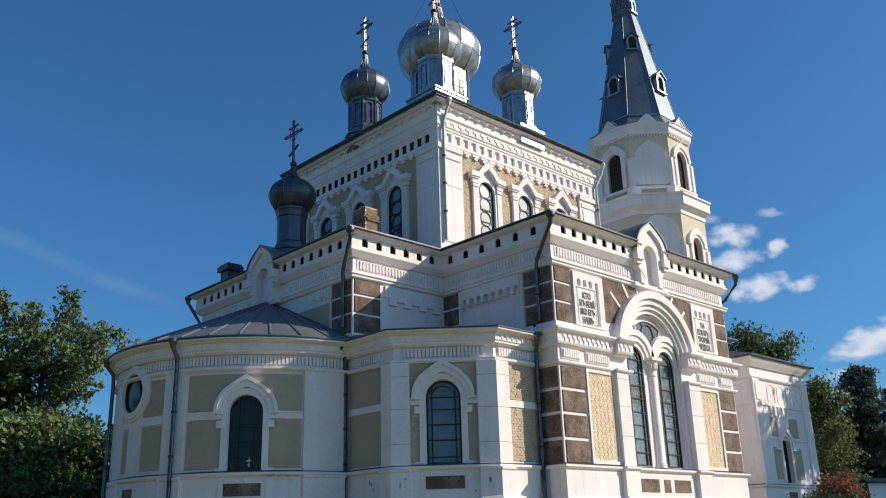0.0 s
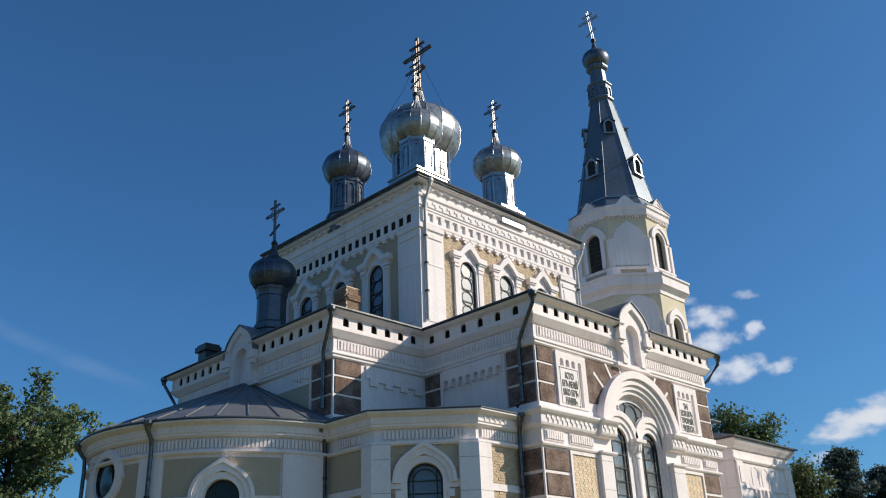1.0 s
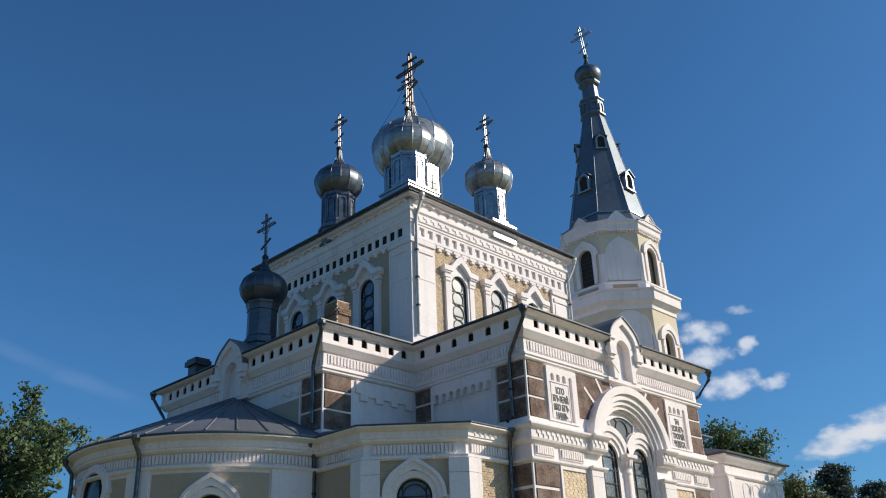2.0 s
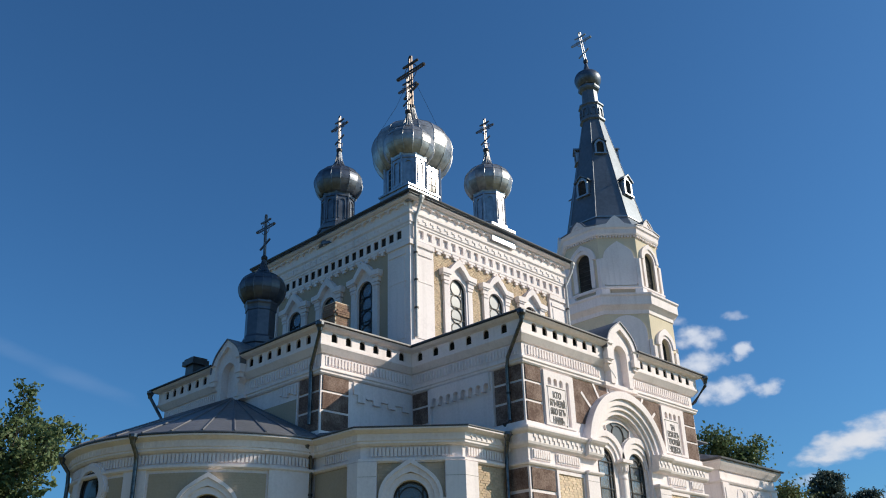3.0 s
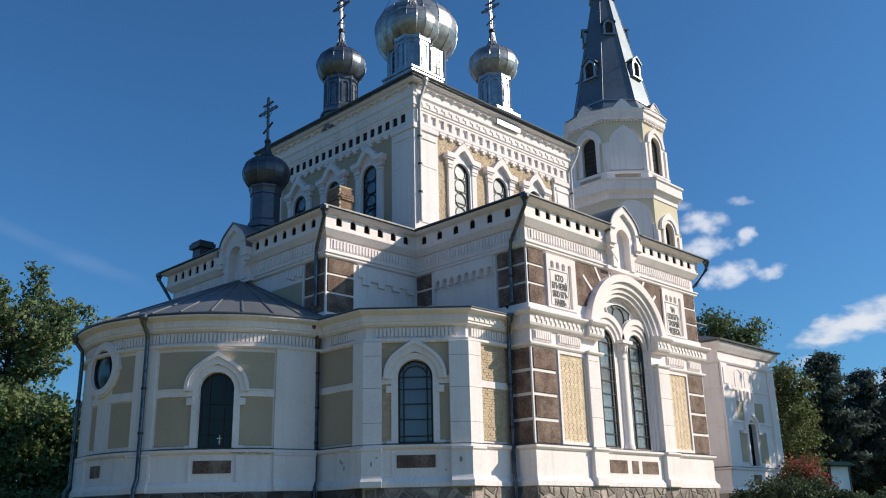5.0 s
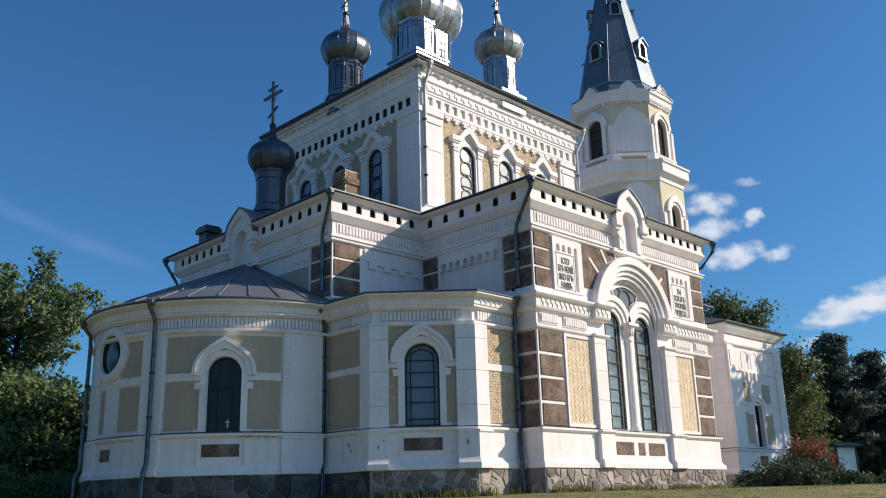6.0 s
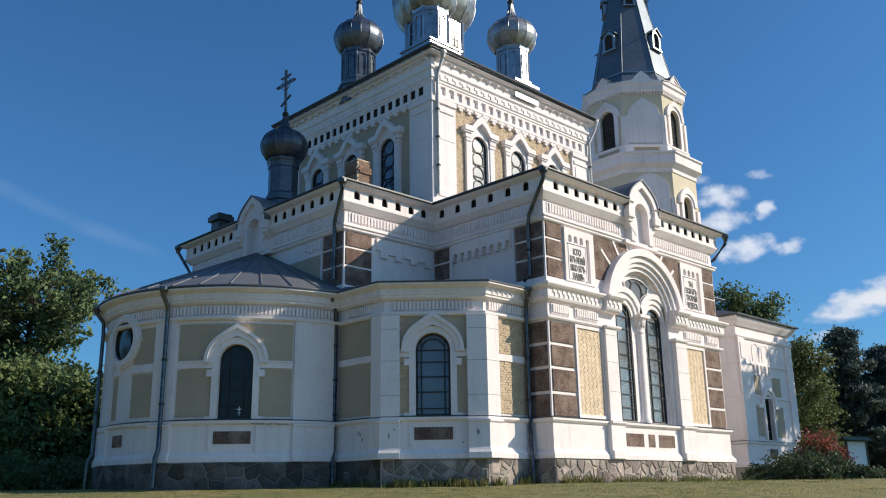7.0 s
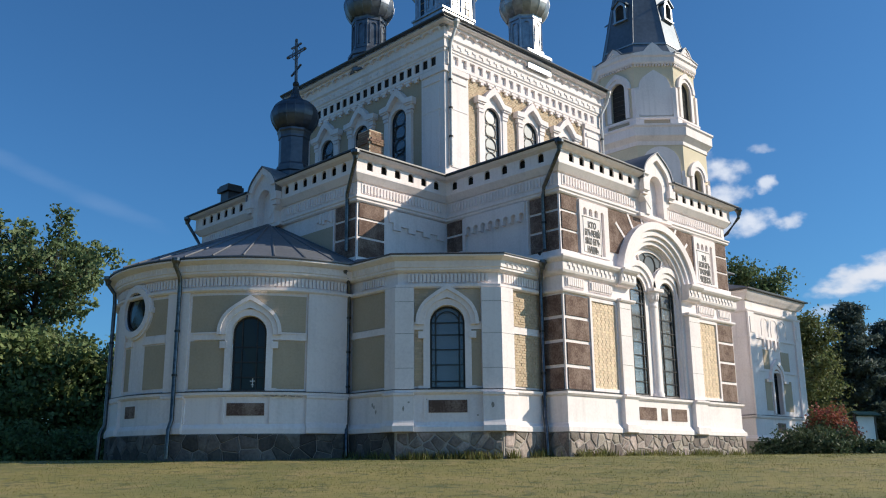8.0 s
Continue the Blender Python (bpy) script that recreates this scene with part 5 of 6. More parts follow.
    bm = bmesh.new()
    lathe(bm, [(max(a * r - 0.03 * r, 0.03), zm + b * r) for a, b in shape], 40, (0, 0, 0))
    bulb = part("bulb", bm, mat, base, smooth=True)
    # sheet panels between the seams, each bent a little differently
    rs = random.Random(int(r * 100) + int(x * 10))
    joined = bmesh.new() if r < 1.5 else None
    levels = [(0, 5), (5, 9), (9, 13), (13, 17), (17, 20)]
    for j in range(seams):
        t0, t1 = 2 * math.pi * (j + 0.5) / seams, 2 * math.pi * (j + 1.5) / seams
        for lo, hi in levels:
            bm = joined or bmesh.new()
            tilt, lift = rs.uniform(-0.016, 0.016), rs.uniform(-0.010, 0.010)
            cols = []
            for t in (t0 + 0.012, (t0 + t1) / 2, t1 - 0.012):
                row = []
                for i in range(lo, hi + 1):
                    a, b = shape[i]
                    q = 0.012 + tilt * (t - (t0 + t1) / 2) / (t1 - t0) + lift * ((i - lo) / (hi - lo) - 0.5) + (-0.012 * r if t == (t0 + t1) / 2 else 0)
                    row.append(bm.verts.new(((a * r + q + 0.014) * math.cos(t), (a * r + q + 0.014) * math.sin(t), zm + b * r + (0.012 if i == lo else 0))))
                cols.append(row)
            for c0, c1 in zip(cols, cols[1:]):
                for i in range(len(c0) - 1):
                    bm.faces.new((c0[i], c1[i], c1[i + 1], c0[i + 1]))
            if joined is None:
                part("sheet_panel", bm, mat, bulb, smooth=True)
    if joined is not None:
        tagged(part("sheet_cladding", joined, mat, bulb, smooth=True), kind="stuff")
    for j in range(seams):
        t = 2 * math.pi * (j + 0.5) / seams
        bm = bmesh.new()
        pts = [((a * r + 0.02) * math.cos(t), (a * r + 0.02) * math.sin(t), zm + b * r) for a, b in shape]
        tube(bm, pts, 0.014 * max(1, r), 5)
        part("seam", bm, mat, bulb)
    bm = bmesh.new()
    zt = zm + tip * r
    rb = 0.13 * r ** 0.5
    lathe(bm, [(0.0, zt - rb * 0.6)] + [(rb * math.sin(radians(q)), zt + rb * 0.5 - rb * math.cos(radians(q))) for q in range(20, 180, 20)] + [(0, zt + rb * 1.5)], 14)
    part("ball", bm, IRON, base, smooth=True)
    cross(base, 0, 0, zt + rb * 1.2, cross_h, cross_mat, lean, ornate)
    return base


XC = L / 2 - 0.03
for p0, p1 in (((CX0 - 0.47, CY0 - 0.47), (CX1 + 0.47, CY0 - 0.47)), ((CX0 - 0.47, CY1 + 0.47), (CX0 - 0.47, CY0 - 0.47))):
    bm = bmesh.new()
    tube(bm, [(*p0, 14.35), (*p1, 14.33)], 0.045, 8)
    part("gutter", bm, GUTTER, church)
dome(XC - 0.11, YC + 0.10, 15.3, 19.20, 19.84, 1.77, 1.17, 2.70, SILVER, 16, "large silver onion dome on an eight-sided drum with arched windows", plate=1.10, plate_z=1.25, cross_mat=GILT, lean=(-0.01, 0.01), drum_mat=DRUM_WHITE, glazed=True)
dome(CX0 + 0.50, CY0 + 0.54, 14.60, 16.36, 16.78, 0.94, 0.60, 1.50, SILVER, 16, "small silver onion dome on the corner of the roof", plate=1.24, plate_z=0.16, tip=1.62, lean=(-0.01, 0.01), drum_mat=DRUM_WHITE, ornate=True)
dome(CX0 + 0.40, YC + 0.10, 14.50, 16.34, 16.76, 0.94, 0.58, 1.55, SILVER_DARK, 16, "small tarnished grey onion dome", plate=1.15, plate_z=0.25, tip=1.66, lean=(-0.01, 0.01), corner=True, ornate=True)
dome(XC + 0.08, CY0 + 0.36, 14.40, 16.34, 16.76, 0.94, 0.58, 1.42, SILVER, 16, "small silver onion dome", plate=1.12, plate_z=0.25, tip=1.60, lean=(-0.01, 0.01), drum_mat=DRUM_WHITE, ornate=True)
dome(-2.83, YC, 9.20, 10.85, 11.36, 0.79, 0.47, 1.62, DARKDOME, 16, "small dark onion dome", plate=1.15, plate_z=0.25, tip=1.5, lean=(-0.01, 0.02), panels=False, corner=True)
# stay wires of the great cross
bm = bmesh.new()
for dx, dy in ((-1.25, 0.9), (1.1, -0.6)):
    tube(bm, [(XC - 0.11, YC + 0.10, 24.2), (XC + dx * 0.55, YC + dy * 0.55, 22.3), (XC + dx, YC + dy, 21.0)], 0.008, 4)
part("stay_wire", bm, IRON, church)

# --- bell tower ---
TX, TY = 19.2, YC - 0.02
tower = new("bell_tower")
tower.parent = church
tower.location = (TX, TY, 0)
tower["label"] = "eight-sided white and yellow bell tower with a grey spire"


def eight(r, k):
    """Side k of the tower's octagon, with half width r: 0 faces west, then round by the south."""
    t = radians(-90 + 45 * k)
    nrm, tan = Vector((math.cos(t), math.sin(t), 0)), Vector((-math.sin(t), math.cos(t), 0))
    half = r * math.tan(radians(22.5))

    def f(a, b, c):
        return nrm * (r + b) + tan * (a - half) + Vector((0, 0, c))
    f.length, f.step = 2 * half, 99.0
    return f


def octa(name, prof, mat, label=""):
    bm = bmesh.new()
    k = 1 / math.cos(radians(22.5))
    lathe(bm, [(r * k, z) for r, z in prof], 8, (0, 0, 0), radians(22.5))
    return part(name, bm, mat, tower, label)


RB, RL = 2.40, 2.70
octa("tower_foot", [(RL, 0), (RL, 8.5)], WHITE)
octa("tower_ledge", [(RL - 0.3, 14.95), (RL + 0.05, 14.95), (RL + 0.05, 15.15), (RL + 0.2, 15.28), (RL + 0.32, 15.36), (RL + 0.32, 15.80), (RL + 0.40, 15.86), (RL + 0.40, 15.95), (RB, 16.10)], WHITE)
octa("tower_core", [(1.9, 8), (1.9, 20.2)], DARK)
for k in range(8):
    f = eight(RL, k)
    e = f.length
    openings = k % 2 == 0
    bm = bmesh.new()
    if openings:
        pierced(bm, f, 0, e, 8.4, 15.0, -0.35, 0.0, [(e / 2, 0.8, 10.0, 13.45, True)], 0, 0, seg=12)
    else:
        slab(bm, f, 0, e, -0.35, 0.0, 8.4, 15.0)
    part("tower_wall", bm, CREAM, tower, "cream plastered tower wall")
    bm = bmesh.new()
    if openings:
        hood(bm, f, e / 2, 13.45, 0.40, 0.62, -0.02, 0.10, legs=4.0, n=16)
        hood(bm, f, e / 2, 13.45, 0.56, 0.82, -0.02, 0.16, keel=0.1, legs=0.05, n=16)
        for a, b in ((0.0, 0.26), (e - 0.26, e)):
            slab(bm, f, a, b, -0.02, 0.09, 8.5, 13.3)
    else:
        hood(bm, f, e / 2, 13.95, 0.0, 0.93, -0.02, 0.05, legs=4.0, n=16)
        for a, b in ((0.0, 0.16), (e - 0.16, e)):
            slab(bm, f, a, b, -0.02, 0.09, 8.5, 13.6)
    part("tower_trim", bm, WHITE, tower)
    # belfry stage
    f = eight(RB, k)
    e = f.length
    bm = bmesh.new()
    if openings:
        pierced(bm, f, 0, e, 16.0, 19.9, -0.35, 0.0, [(e / 2, 0.86, 16.62, 18.22, True)], 0, 0, seg=12)
    else:
        slab(bm, f, 0, e, -0.35, 0.0, 16.0, 19.9)
    part("belfry_wall", bm, CREAM, tower, "cream plastered belfry wall")
    bm = bmesh.new()
    if openings:
        hood(bm, f, e / 2, 18.22, 0.43, 0.66, -0.02, 0.09, legs=1.6, n=18)
        hood(bm, f, e / 2, 18.22, 0.60, 0.80, -0.02, 0.15, keel=0.14, legs=0.05, n=20, keel_in=0.05)
    else:
        hood(bm, f, e / 2, 18.12, 0.0, 0.80, -0.02, 0.06, keel=0.18, legs=1.5, n=18)
        slab(bm, f, 0.10, e - 0.10, -0.02, 0.05, 16.7, 18.15)
    for a, b in ((0.0, 0.14), (e - 0.14, e)):
        slab(bm, f, a, b, -0.02, 0.10, 16.1, 18.1, T45 if a == 0 else 0, T45 if a else 0)
    sweep(bm, f, 0, e, [(-0.1, 16.40), (0.10, 16.40), (0.15, 16.45), (0.15, 16.53), (-0.1, 16.58)], T45, T45)
    for a in (0.0, e - 0.34):
        slab(bm, f, a, a + 0.34, -0.02, 0.13, 16.04, 16.42, T45 if a == 0 else 0, T45 if a else 0)
    kk = 13
    for i in range(kk):
        u = e * (i + 0.5) / kk
        slab(bm, f, u - 0.04, u + 0.04, 0, 0.10, 19.30, 19.42)
    sweep(bm, f, 0, e, [(-0.1, 19.42), (0.12, 19.42), (0.16, 19.5), (0.16, 19.75), (0.24, 19.82), (0.24, 19.92), (-0.1, 19.95)], T45, T45)
    # low gable over each side
    o2 = [(e + 0.10, 19.92), (e * 0.74, 20.05), (e * 0.62, 20.34), (e / 2, 20.52), (e * 0.38, 20.34), (e * 0.26, 20.05), (-0.10, 19.92)]
    prism(bm, f, o2, -0.25, 0.24)
    part("belfry_trim", bm, WHITE, tower)
    bm = bmesh.new()
    slab(bm, f, 0.42, e - 0.42, 0.0, 0.05, 16.10, 16.40)
    part("belfry_panel", bm, YELLOW, tower)
    if openings:
        for g, r, w2, z0, z1, deep in ((eight(RB, k), RB, 0.45, 16.60, 18.22, 0.13), (eight(RL, k), RL, 0.42, 9.9, 13.45, 0.20)):
            c = g.length / 2
            bm = bmesh.new()
            prism(bm, g, [(c - w2, z0), (c + w2, z0)] + arc(c, z1, w2, n=12), -deep - 0.05, -deep)
            louvre = part("louvre", bm, DARK, tower, "dark louvred shutter")
            for q in range(7 if r == RB else 14):
                z = z0 + 0.12 + 0.25 * q
                h = w2 if z < z1 else math.sqrt(max(0.01, w2 * w2 - (z - z1) ** 2))
                bm = bmesh.new()
                sweep(bm, g, c - h + 0.03, c + h - 0.03, [(-deep - 0.01, z + 0.03), (-deep + 0.035, z), (-deep + 0.04, z + 0.012), (-deep - 0.01, z + 0.045)])
                part("slat", bm, GUTTER, louvre)
        bm = bmesh.new()
        gt = [(e * 0.72, 20.04), (e / 2, 20.36), (e * 0.28, 20.04)]
        ring(bm, f, gt + gt[:1], [(e * 0.66, 20.08), (e / 2, 20.27), (e * 0.34, 20.08), (e * 0.66, 20.08)], 0.23, 0.28)
        part("gable_moulding", bm, WHITE, tower)
        bm = bmesh.new()
        ring(bm, f, [(u + (0.05 if u > e / 2 else -0.05), z + 0.05) for u, z in o2], o2, -0.6, 0.28)
        part("gable_cap", bm, ROOF, tower)
spire = octa("spire", [(2.38, 19.98), (2.10, 20.55), (2.02, 20.75), (0.58, 27.9)], SPIRE, "tall eight-sided blue-grey sheet-metal spire")
for j in range(8):
    t = radians(22.5 + 45 * j)
    k = 1 / math.cos(radians(22.5))
    bm = bmesh.new()
    tube(bm, [(2.03 * k * math.cos(t), 2.03 * k * math.sin(t), 20.75), (0.58 * k * math.cos(t), 0.58 * k * math.sin(t), 27.9)], 0.02, 5)
    part("hip_seam", bm, SPIRE, spire)
# foot ring in a paler metal than the spire, to paint its lit edge
octa("spire_skirt_edge", [(2.02, 20.70), (2.09, 20.71), (2.09, 20.77), (2.0, 20.80)], SILVER_PAINT, "ring round the foot of the spire, its lit edge in paler metal")
octa("spire_collar", [(0.58, 27.80), (0.70, 27.90), (0.70, 28.02), (0.62, 28.1), (0.62, 28.85), (0.70, 28.92), (0.70, 29.0), (0.46, 29.1), (0.42, 30.02), (0.56, 30.14), (0.60, 30.22), (0.60, 30.34), (0.42, 30.42)], SPIRE)
for k in range(8):
    f = eight(0.62, k)
    bm = bmesh.new()
    hood(bm, f, f.length / 2, 28.52, 0.12, 0.20, -0.01, 0.06, keel=0.1, legs=0.35, n=10)
    part("collar_arch", bm, SPIRE, tower)
bm = bmesh.new()
lathe(bm, [(a * 0.80, 30.92 + b * 0.80) for a, b in ONION[:9]] + [(0.20, 31.72), (0.125, 31.95), (0.085, 32.15), (0.06, 32.3)], 32)
part("spire_bulb", bm, SILVER_DARK, tower, smooth=True)
bm = bmesh.new()
lathe(bm, [(0, 32.15), (0.12, 32.22), (0.15, 32.34), (0.12, 32.45), (0, 32.52)], 12)
part("ball", bm, IRON, tower, smooth=True)
cross(tower, 0, 0, 32.35, 2.2, SILVER_PAINT, lean=(-0.06, 0.07))


def dormer(k, z, r, s):
    """A little gabled light on the spire."""
    t = radians(-90 + 45 * k)
    nrm, tan = Vector((math.cos(t), math.sin(t), 0)), Vector((-math.sin(t), math.cos(t), 0))

    def f(a, b, c):
        return nrm * (r + b) + tan * a + Vector((0, 0, z + c))
    f.length, f.step = 1, 99
    bm = bmesh.new()
    hood(bm, f, 0, 0.62 * s, 0.24 * s, 0.36 * s, -0.5 * s, 0.16 * s, keel=0.12 * s, legs=0.62 * s, n=10)
    slab(bm, f, -0.42 * s, 0.42 * s, -0.4 * s, 0.2 * s, -0.08 * s, 0.0)
    dm = part("dormer", bm, SILVER_PAINT, tower, "small gabled spire light")
    # plain near-black plug, painted as the shade of an open dormer
    bm = bmesh.new()
    prism(bm, f, [(-0.25 * s, 0), (0.25 * s, 0)] + arc(0, 0.62 * s, 0.25 * s, n=8), -0.3 * s, 0.02 * s)
    part("louvre", bm, DARK, dm)
    bm = bmesh.new()
    ring(bm, f, [(0.46 * s, 0.84 * s), (0, 1.20 * s), (-0.46 * s, 0.84 * s)], [(0.44 * s, 0.78 * s), (0, 1.10 * s), (-0.44 * s, 0.78 * s)], -0.7 * s, 0.24 * s)
    part("dormer_roof", bm, SPIRE, dm)


for k in (0, 2, 4, 6):
    dormer(k, 22.45, 1.65, 1.05)
for k in (1, 3, 5, 7):
    dormer(k, 25.2, 1.10, 0.85)

# --- nave, west porch and other walls that close the church ---
bm = bmesh.new()
block(bm, CX1 - 0.3, TX - 1.8, B + 0.6, B + W - 0.6, 0, 8.4)
part("nave_wall", bm, WHITE, church)
hip("nave_roof", ([(CX1 - 0.2, B + 0.2, 8.4), (TX, B + 0.2, 8.4), (TX, B + W - 0.2, 8.4), (CX1 - 0.2, B + W - 0.2, 8.4)],
                  [(CX1 - 0.2, YC - 0.1, 10.2), (TX, YC - 0.1, 10.2), (TX, YC + 0.1, 10.2), (CX1 - 0.2, YC + 0.1, 10.2)]), "grey sheet-metal nave roof")
bm = bmesh.new()
block(bm, 0.0, L, CY1 - 0.3, B + W + B, 0, 8.62)
part("north_arm_wall", bm, WHITE, church)
bm = bmesh.new()
block(bm, -o, L + o, CY1 - 0.2, B + W + B + o, 8.62, 8.72)
part("north_arm_roof", bm, ROOF, church)

# --- chimneys ---


def chimney(x, y, z0, z1, w, d, mat):
    bm = bmesh.new()
    block(bm, x - w / 2, x + w / 2, y - d / 2, y + d / 2, z0, z1)
    ch = part("chimney", bm, MORTAR if mat is OBRICK else GUTTER, church, "orange brick chimney" if mat is OBRICK else "dark metal-clad chimney")
    bm = bmesh.new()
    if mat is OBRICK:
        h, k = 0.075, int((z1 - z0) / 0.075)
        for j in range(k):
            out = 0.008 + (0.05 if j in (k - 4, k - 5, k - 6) else 0)
            for s, ln in ((0, w), (1, d)):
                m = 3
                for i in range(m):
                    a = -ln / 2 + ln * i / m + (0.06 if j % 2 else 0)
                    b = min(a + ln / m - 0.012, ln / 2)
                    for sg in (-1, 1):
                        if s == 0:
                            yy = y + sg * d / 2
                            block(bm, x + a, x + b, yy - out, yy + out, z0 + h * j + 0.005, z0 + h * (j + 1) - 0.006)
                        else:
                            xx = x + sg * w / 2
                            block(bm, xx - out, xx + out, y + a, y + b, z0 + h * j + 0.005, z0 + h * (j + 1) - 0.006)
        tagged(part("brickwork", bm, OBRICK, ch), kind="stuff")
    else:
        block(bm, x - w / 2 - 0.1, x + w / 2 + 0.1, y - d / 2 - 0.1, y + d / 2 + 0.1, z1 - 0.02, z1 + 0.16)
        block(bm, x - w / 2 - 0.05, x + w / 2 + 0.05, y - d / 2 - 0.05, y + d / 2 + 0.05, z1 + 0.16, z1 + 0.24)
        part("chimney_cap", bm, GUTTER, ch)


chimney(-1.75, 6.22, 9.0, 10.30, 0.58, 0.58, OBRICK)
chimney(-3.15, 12.45, 8.72, 9.42, 0.46, 0.52, DARK)

# --- downpipes ---


def downpipe(pts, label="grey zinc downpipe", mat=PIPE):
    bm = bmesh.new()
    tube(bm, pts, 0.057, 10)
    dp = part("downpipe", bm, mat, church, label, smooth=True)
    top = Vector(pts[0])
    bm = bmesh.new()
    lathe(bm, [(0.065, -0.16), (0.085, -0.06), (0.13, 0.02), (0.13, 0.1)], 10, tuple(top))
    part("hopper", bm, mat, dp)
    for a, b in zip(pts, pts[1:]):
        a, b = Vector(a), Vector(b)
        if abs(a.z - b.z) > 1.5:
            k = int(abs(a.z - b.z) / 1.2)
            for i in range(1, k + 1):
                c = a.lerp(b, i / (k + 1))
                bm = bmesh.new()
                lathe(bm, [(0.058, -0.03), (0.073, -0.03), (0.073, 0.03), (0.058, 0.03)], 10, tuple(c))
                part("pipe_clamp", bm, IRON, dp)


downpipe([(-0.40, -0.40, 8.50), (-0.38, -0.36, 8.30), (-0.16, 0.40, 7.45), (-0.14, 0.46, 7.2), (-0.14, 0.46, 5.65), (-0.34, 0.5, 5.5)])
downpipe([(-0.38, 0.38, 5.18), (-0.36, 0.42, 5.02), (-0.20, 0.60, 4.78), (-0.20, 0.61, 4.5), (-0.20, 0.61, 1.05), (-0.30, 0.50, 0.78), (-0.32, 0.46, 0.05)])
downpipe([(L + 0.42, -0.42, 8.52), (L + 0.42, -0.40, 8.28), (L + 0.12, -0.06, 7.70), (L + 0.10, 0.3, 7.5), (L + 0.10, 0.3, 1.0)])
downpipe([(-A - 0.40, B - 0.40, 8.50), (-A - 0.38, B - 0.36, 8.3), (-A - 0.15, B + 0.28, 7.5), (-A - 0.13, B + 0.30, 7.3), (-A - 0.13, B + 0.30, 5.8)])
downpipe([(-A - 0.40, B + W + 0.40, 8.52), (-A - 0.38, B + W + 0.38, 8.36), (-A - 0.16, B + W + 0.10, 7.8), (-A - 0.13, B + W - 0.05, 7.6), (-A - 0.13, B + W - 0.05, 5.8)])
downpipe([(-A - 0.46, 4.45, 5.18), (-A - 0.44, 4.46, 5.03), (-A - 0.24, 4.52, 4.75), (-A - 0.24, 4.53, 0.95), (-A - 0.34, 4.42, 0.75), (-A - 0.36, 4.38, 0.05)])
downpipe([(CX0 + 0.16, CY0 - 0.40, 14.2), (CX0 + 0.16, CY0 - 0.36, 14.0), (CX0 + 0.10, CY0 - 0.20, 13.5), (CX0 + 0.10, CY0 - 0.18, 13.2), (CX0 + 0.10, CY0 - 0.18, 9.2)], "pale painted downpipe", PALE_PIPE)
downpipe([(CX1 + 0.30, CY0 - 0.40, 14.2), (CX1 + 0.28, CY0 - 0.36, 13.9), (CX1 + 0.05, CY0 - 0.18, 13.3), (CX1 + 0.05, CY0 - 0.18, 9.2)], "pale painted downpipe", PALE_PIPE)


def apse_pipe(deg):
    d = radians(deg)
    q = [(R_AP + 0.40, 5.18), (R_AP + 0.38, 5.03), (R_AP + 0.19, 4.78), (R_AP + 0.17, 4.5), (R_AP + 0.17, 1.0), (R_AP + 0.28, 0.75), (R_AP + 0.30, 0.03)]
    downpipe([(-A + r * math.cos(d), YC + r * math.sin(d), z) for r, z in q])


apse_pipe(206.5)
apse_pipe(163)

# --- west porch block under the tower ---
AX0, AX1, AY0, AY1, AZT = 16.9, 22.0, 3.2, 14.8, 7.05
P_S, P_E = flat(AX0, AY0, AX1, AY0), flat(AX0, 8.0, AX0, AY0)
for f, ml, mr in ((P_S, 1, 1), (P_E, 0, 1)):
    e = f.length
    bm = bmesh.new()
    if f is P_S:
        pierced(bm, f, 0, e, 0, AZT, -0.4, 0.0, [(2.32, 0.72, 1.80, 3.42, True)], seg=12)
    else:
        slab(bm, f, 0, e - 0.4, -0.4, 0.0, 0, AZT)
    part("porch_wall", bm, WHITE, church, "white plastered porch wall with yellow fields")
    bm = bmesh.new()
    slab(bm, f, 0, e, -0.2, 0.10, -0.5, 0.66, ml, mr)
    part("plinth", bm, JOINT, church)
    base_courses(f, ml, mr)
    bm = bmesh.new()
    sweep(bm, f, 0, e, [(-0.1, 6.15), (0.05, 6.15), (0.10, 6.22), (0.10, 6.28), (-0.1, 6.30)], ml, mr)
    sweep(bm, f, 0, e, [(-0.1, 6.68), (0.08, 6.68), (0.14, 6.76), (0.22, 6.86), (0.30, 6.98), (0.30, 7.06), (-0.1, 7.1)], ml, mr)
    sweep(bm, f, 0, e, [(-0.1, 5.05), (0.05, 5.05), (0.05, 5.12), (-0.1, 5.12)], ml, mr)
    sweep(bm, f, 0, e, [(-0.1, 3.62), (0.04, 3.62), (0.04, 3.70), (-0.1, 3.70)], ml, mr)
    part("cornice_moulding", bm, WHITE, church)
    bm = bmesh.new()
    sweep(bm, f, 0, e, [(0, 7.08), (0.38, 7.06), (0.42, 7.08), (0.42, 7.14), (0, 7.16)], ml, mr)
    part("gutter", bm, GUTTER, church, "dark metal eaves edge")
for a, b in ((0.0, 0.55), (AX1 - AX0 - 0.6, AX1 - AX0)):
    bm = bmesh.new()
    slab(bm, P_S, a, b, -0.02, 0.09, 1.7, 6.15)
    slab(bm, P_S, a + 0.12, b - 0.12, 0.05, 0.12, 5.25, 5.95)
    part("pilaster", bm, WHITE, church)
for i in range(5):
    bm = bmesh.new()
    slab(bm, P_S, 1.30 + 0.36 * i, 1.46 + 0.36 * i, -0.01, 0.08, 4.62 if i % 2 else 4.72, 5.05)
    part("corbel", bm, WHITE, church)
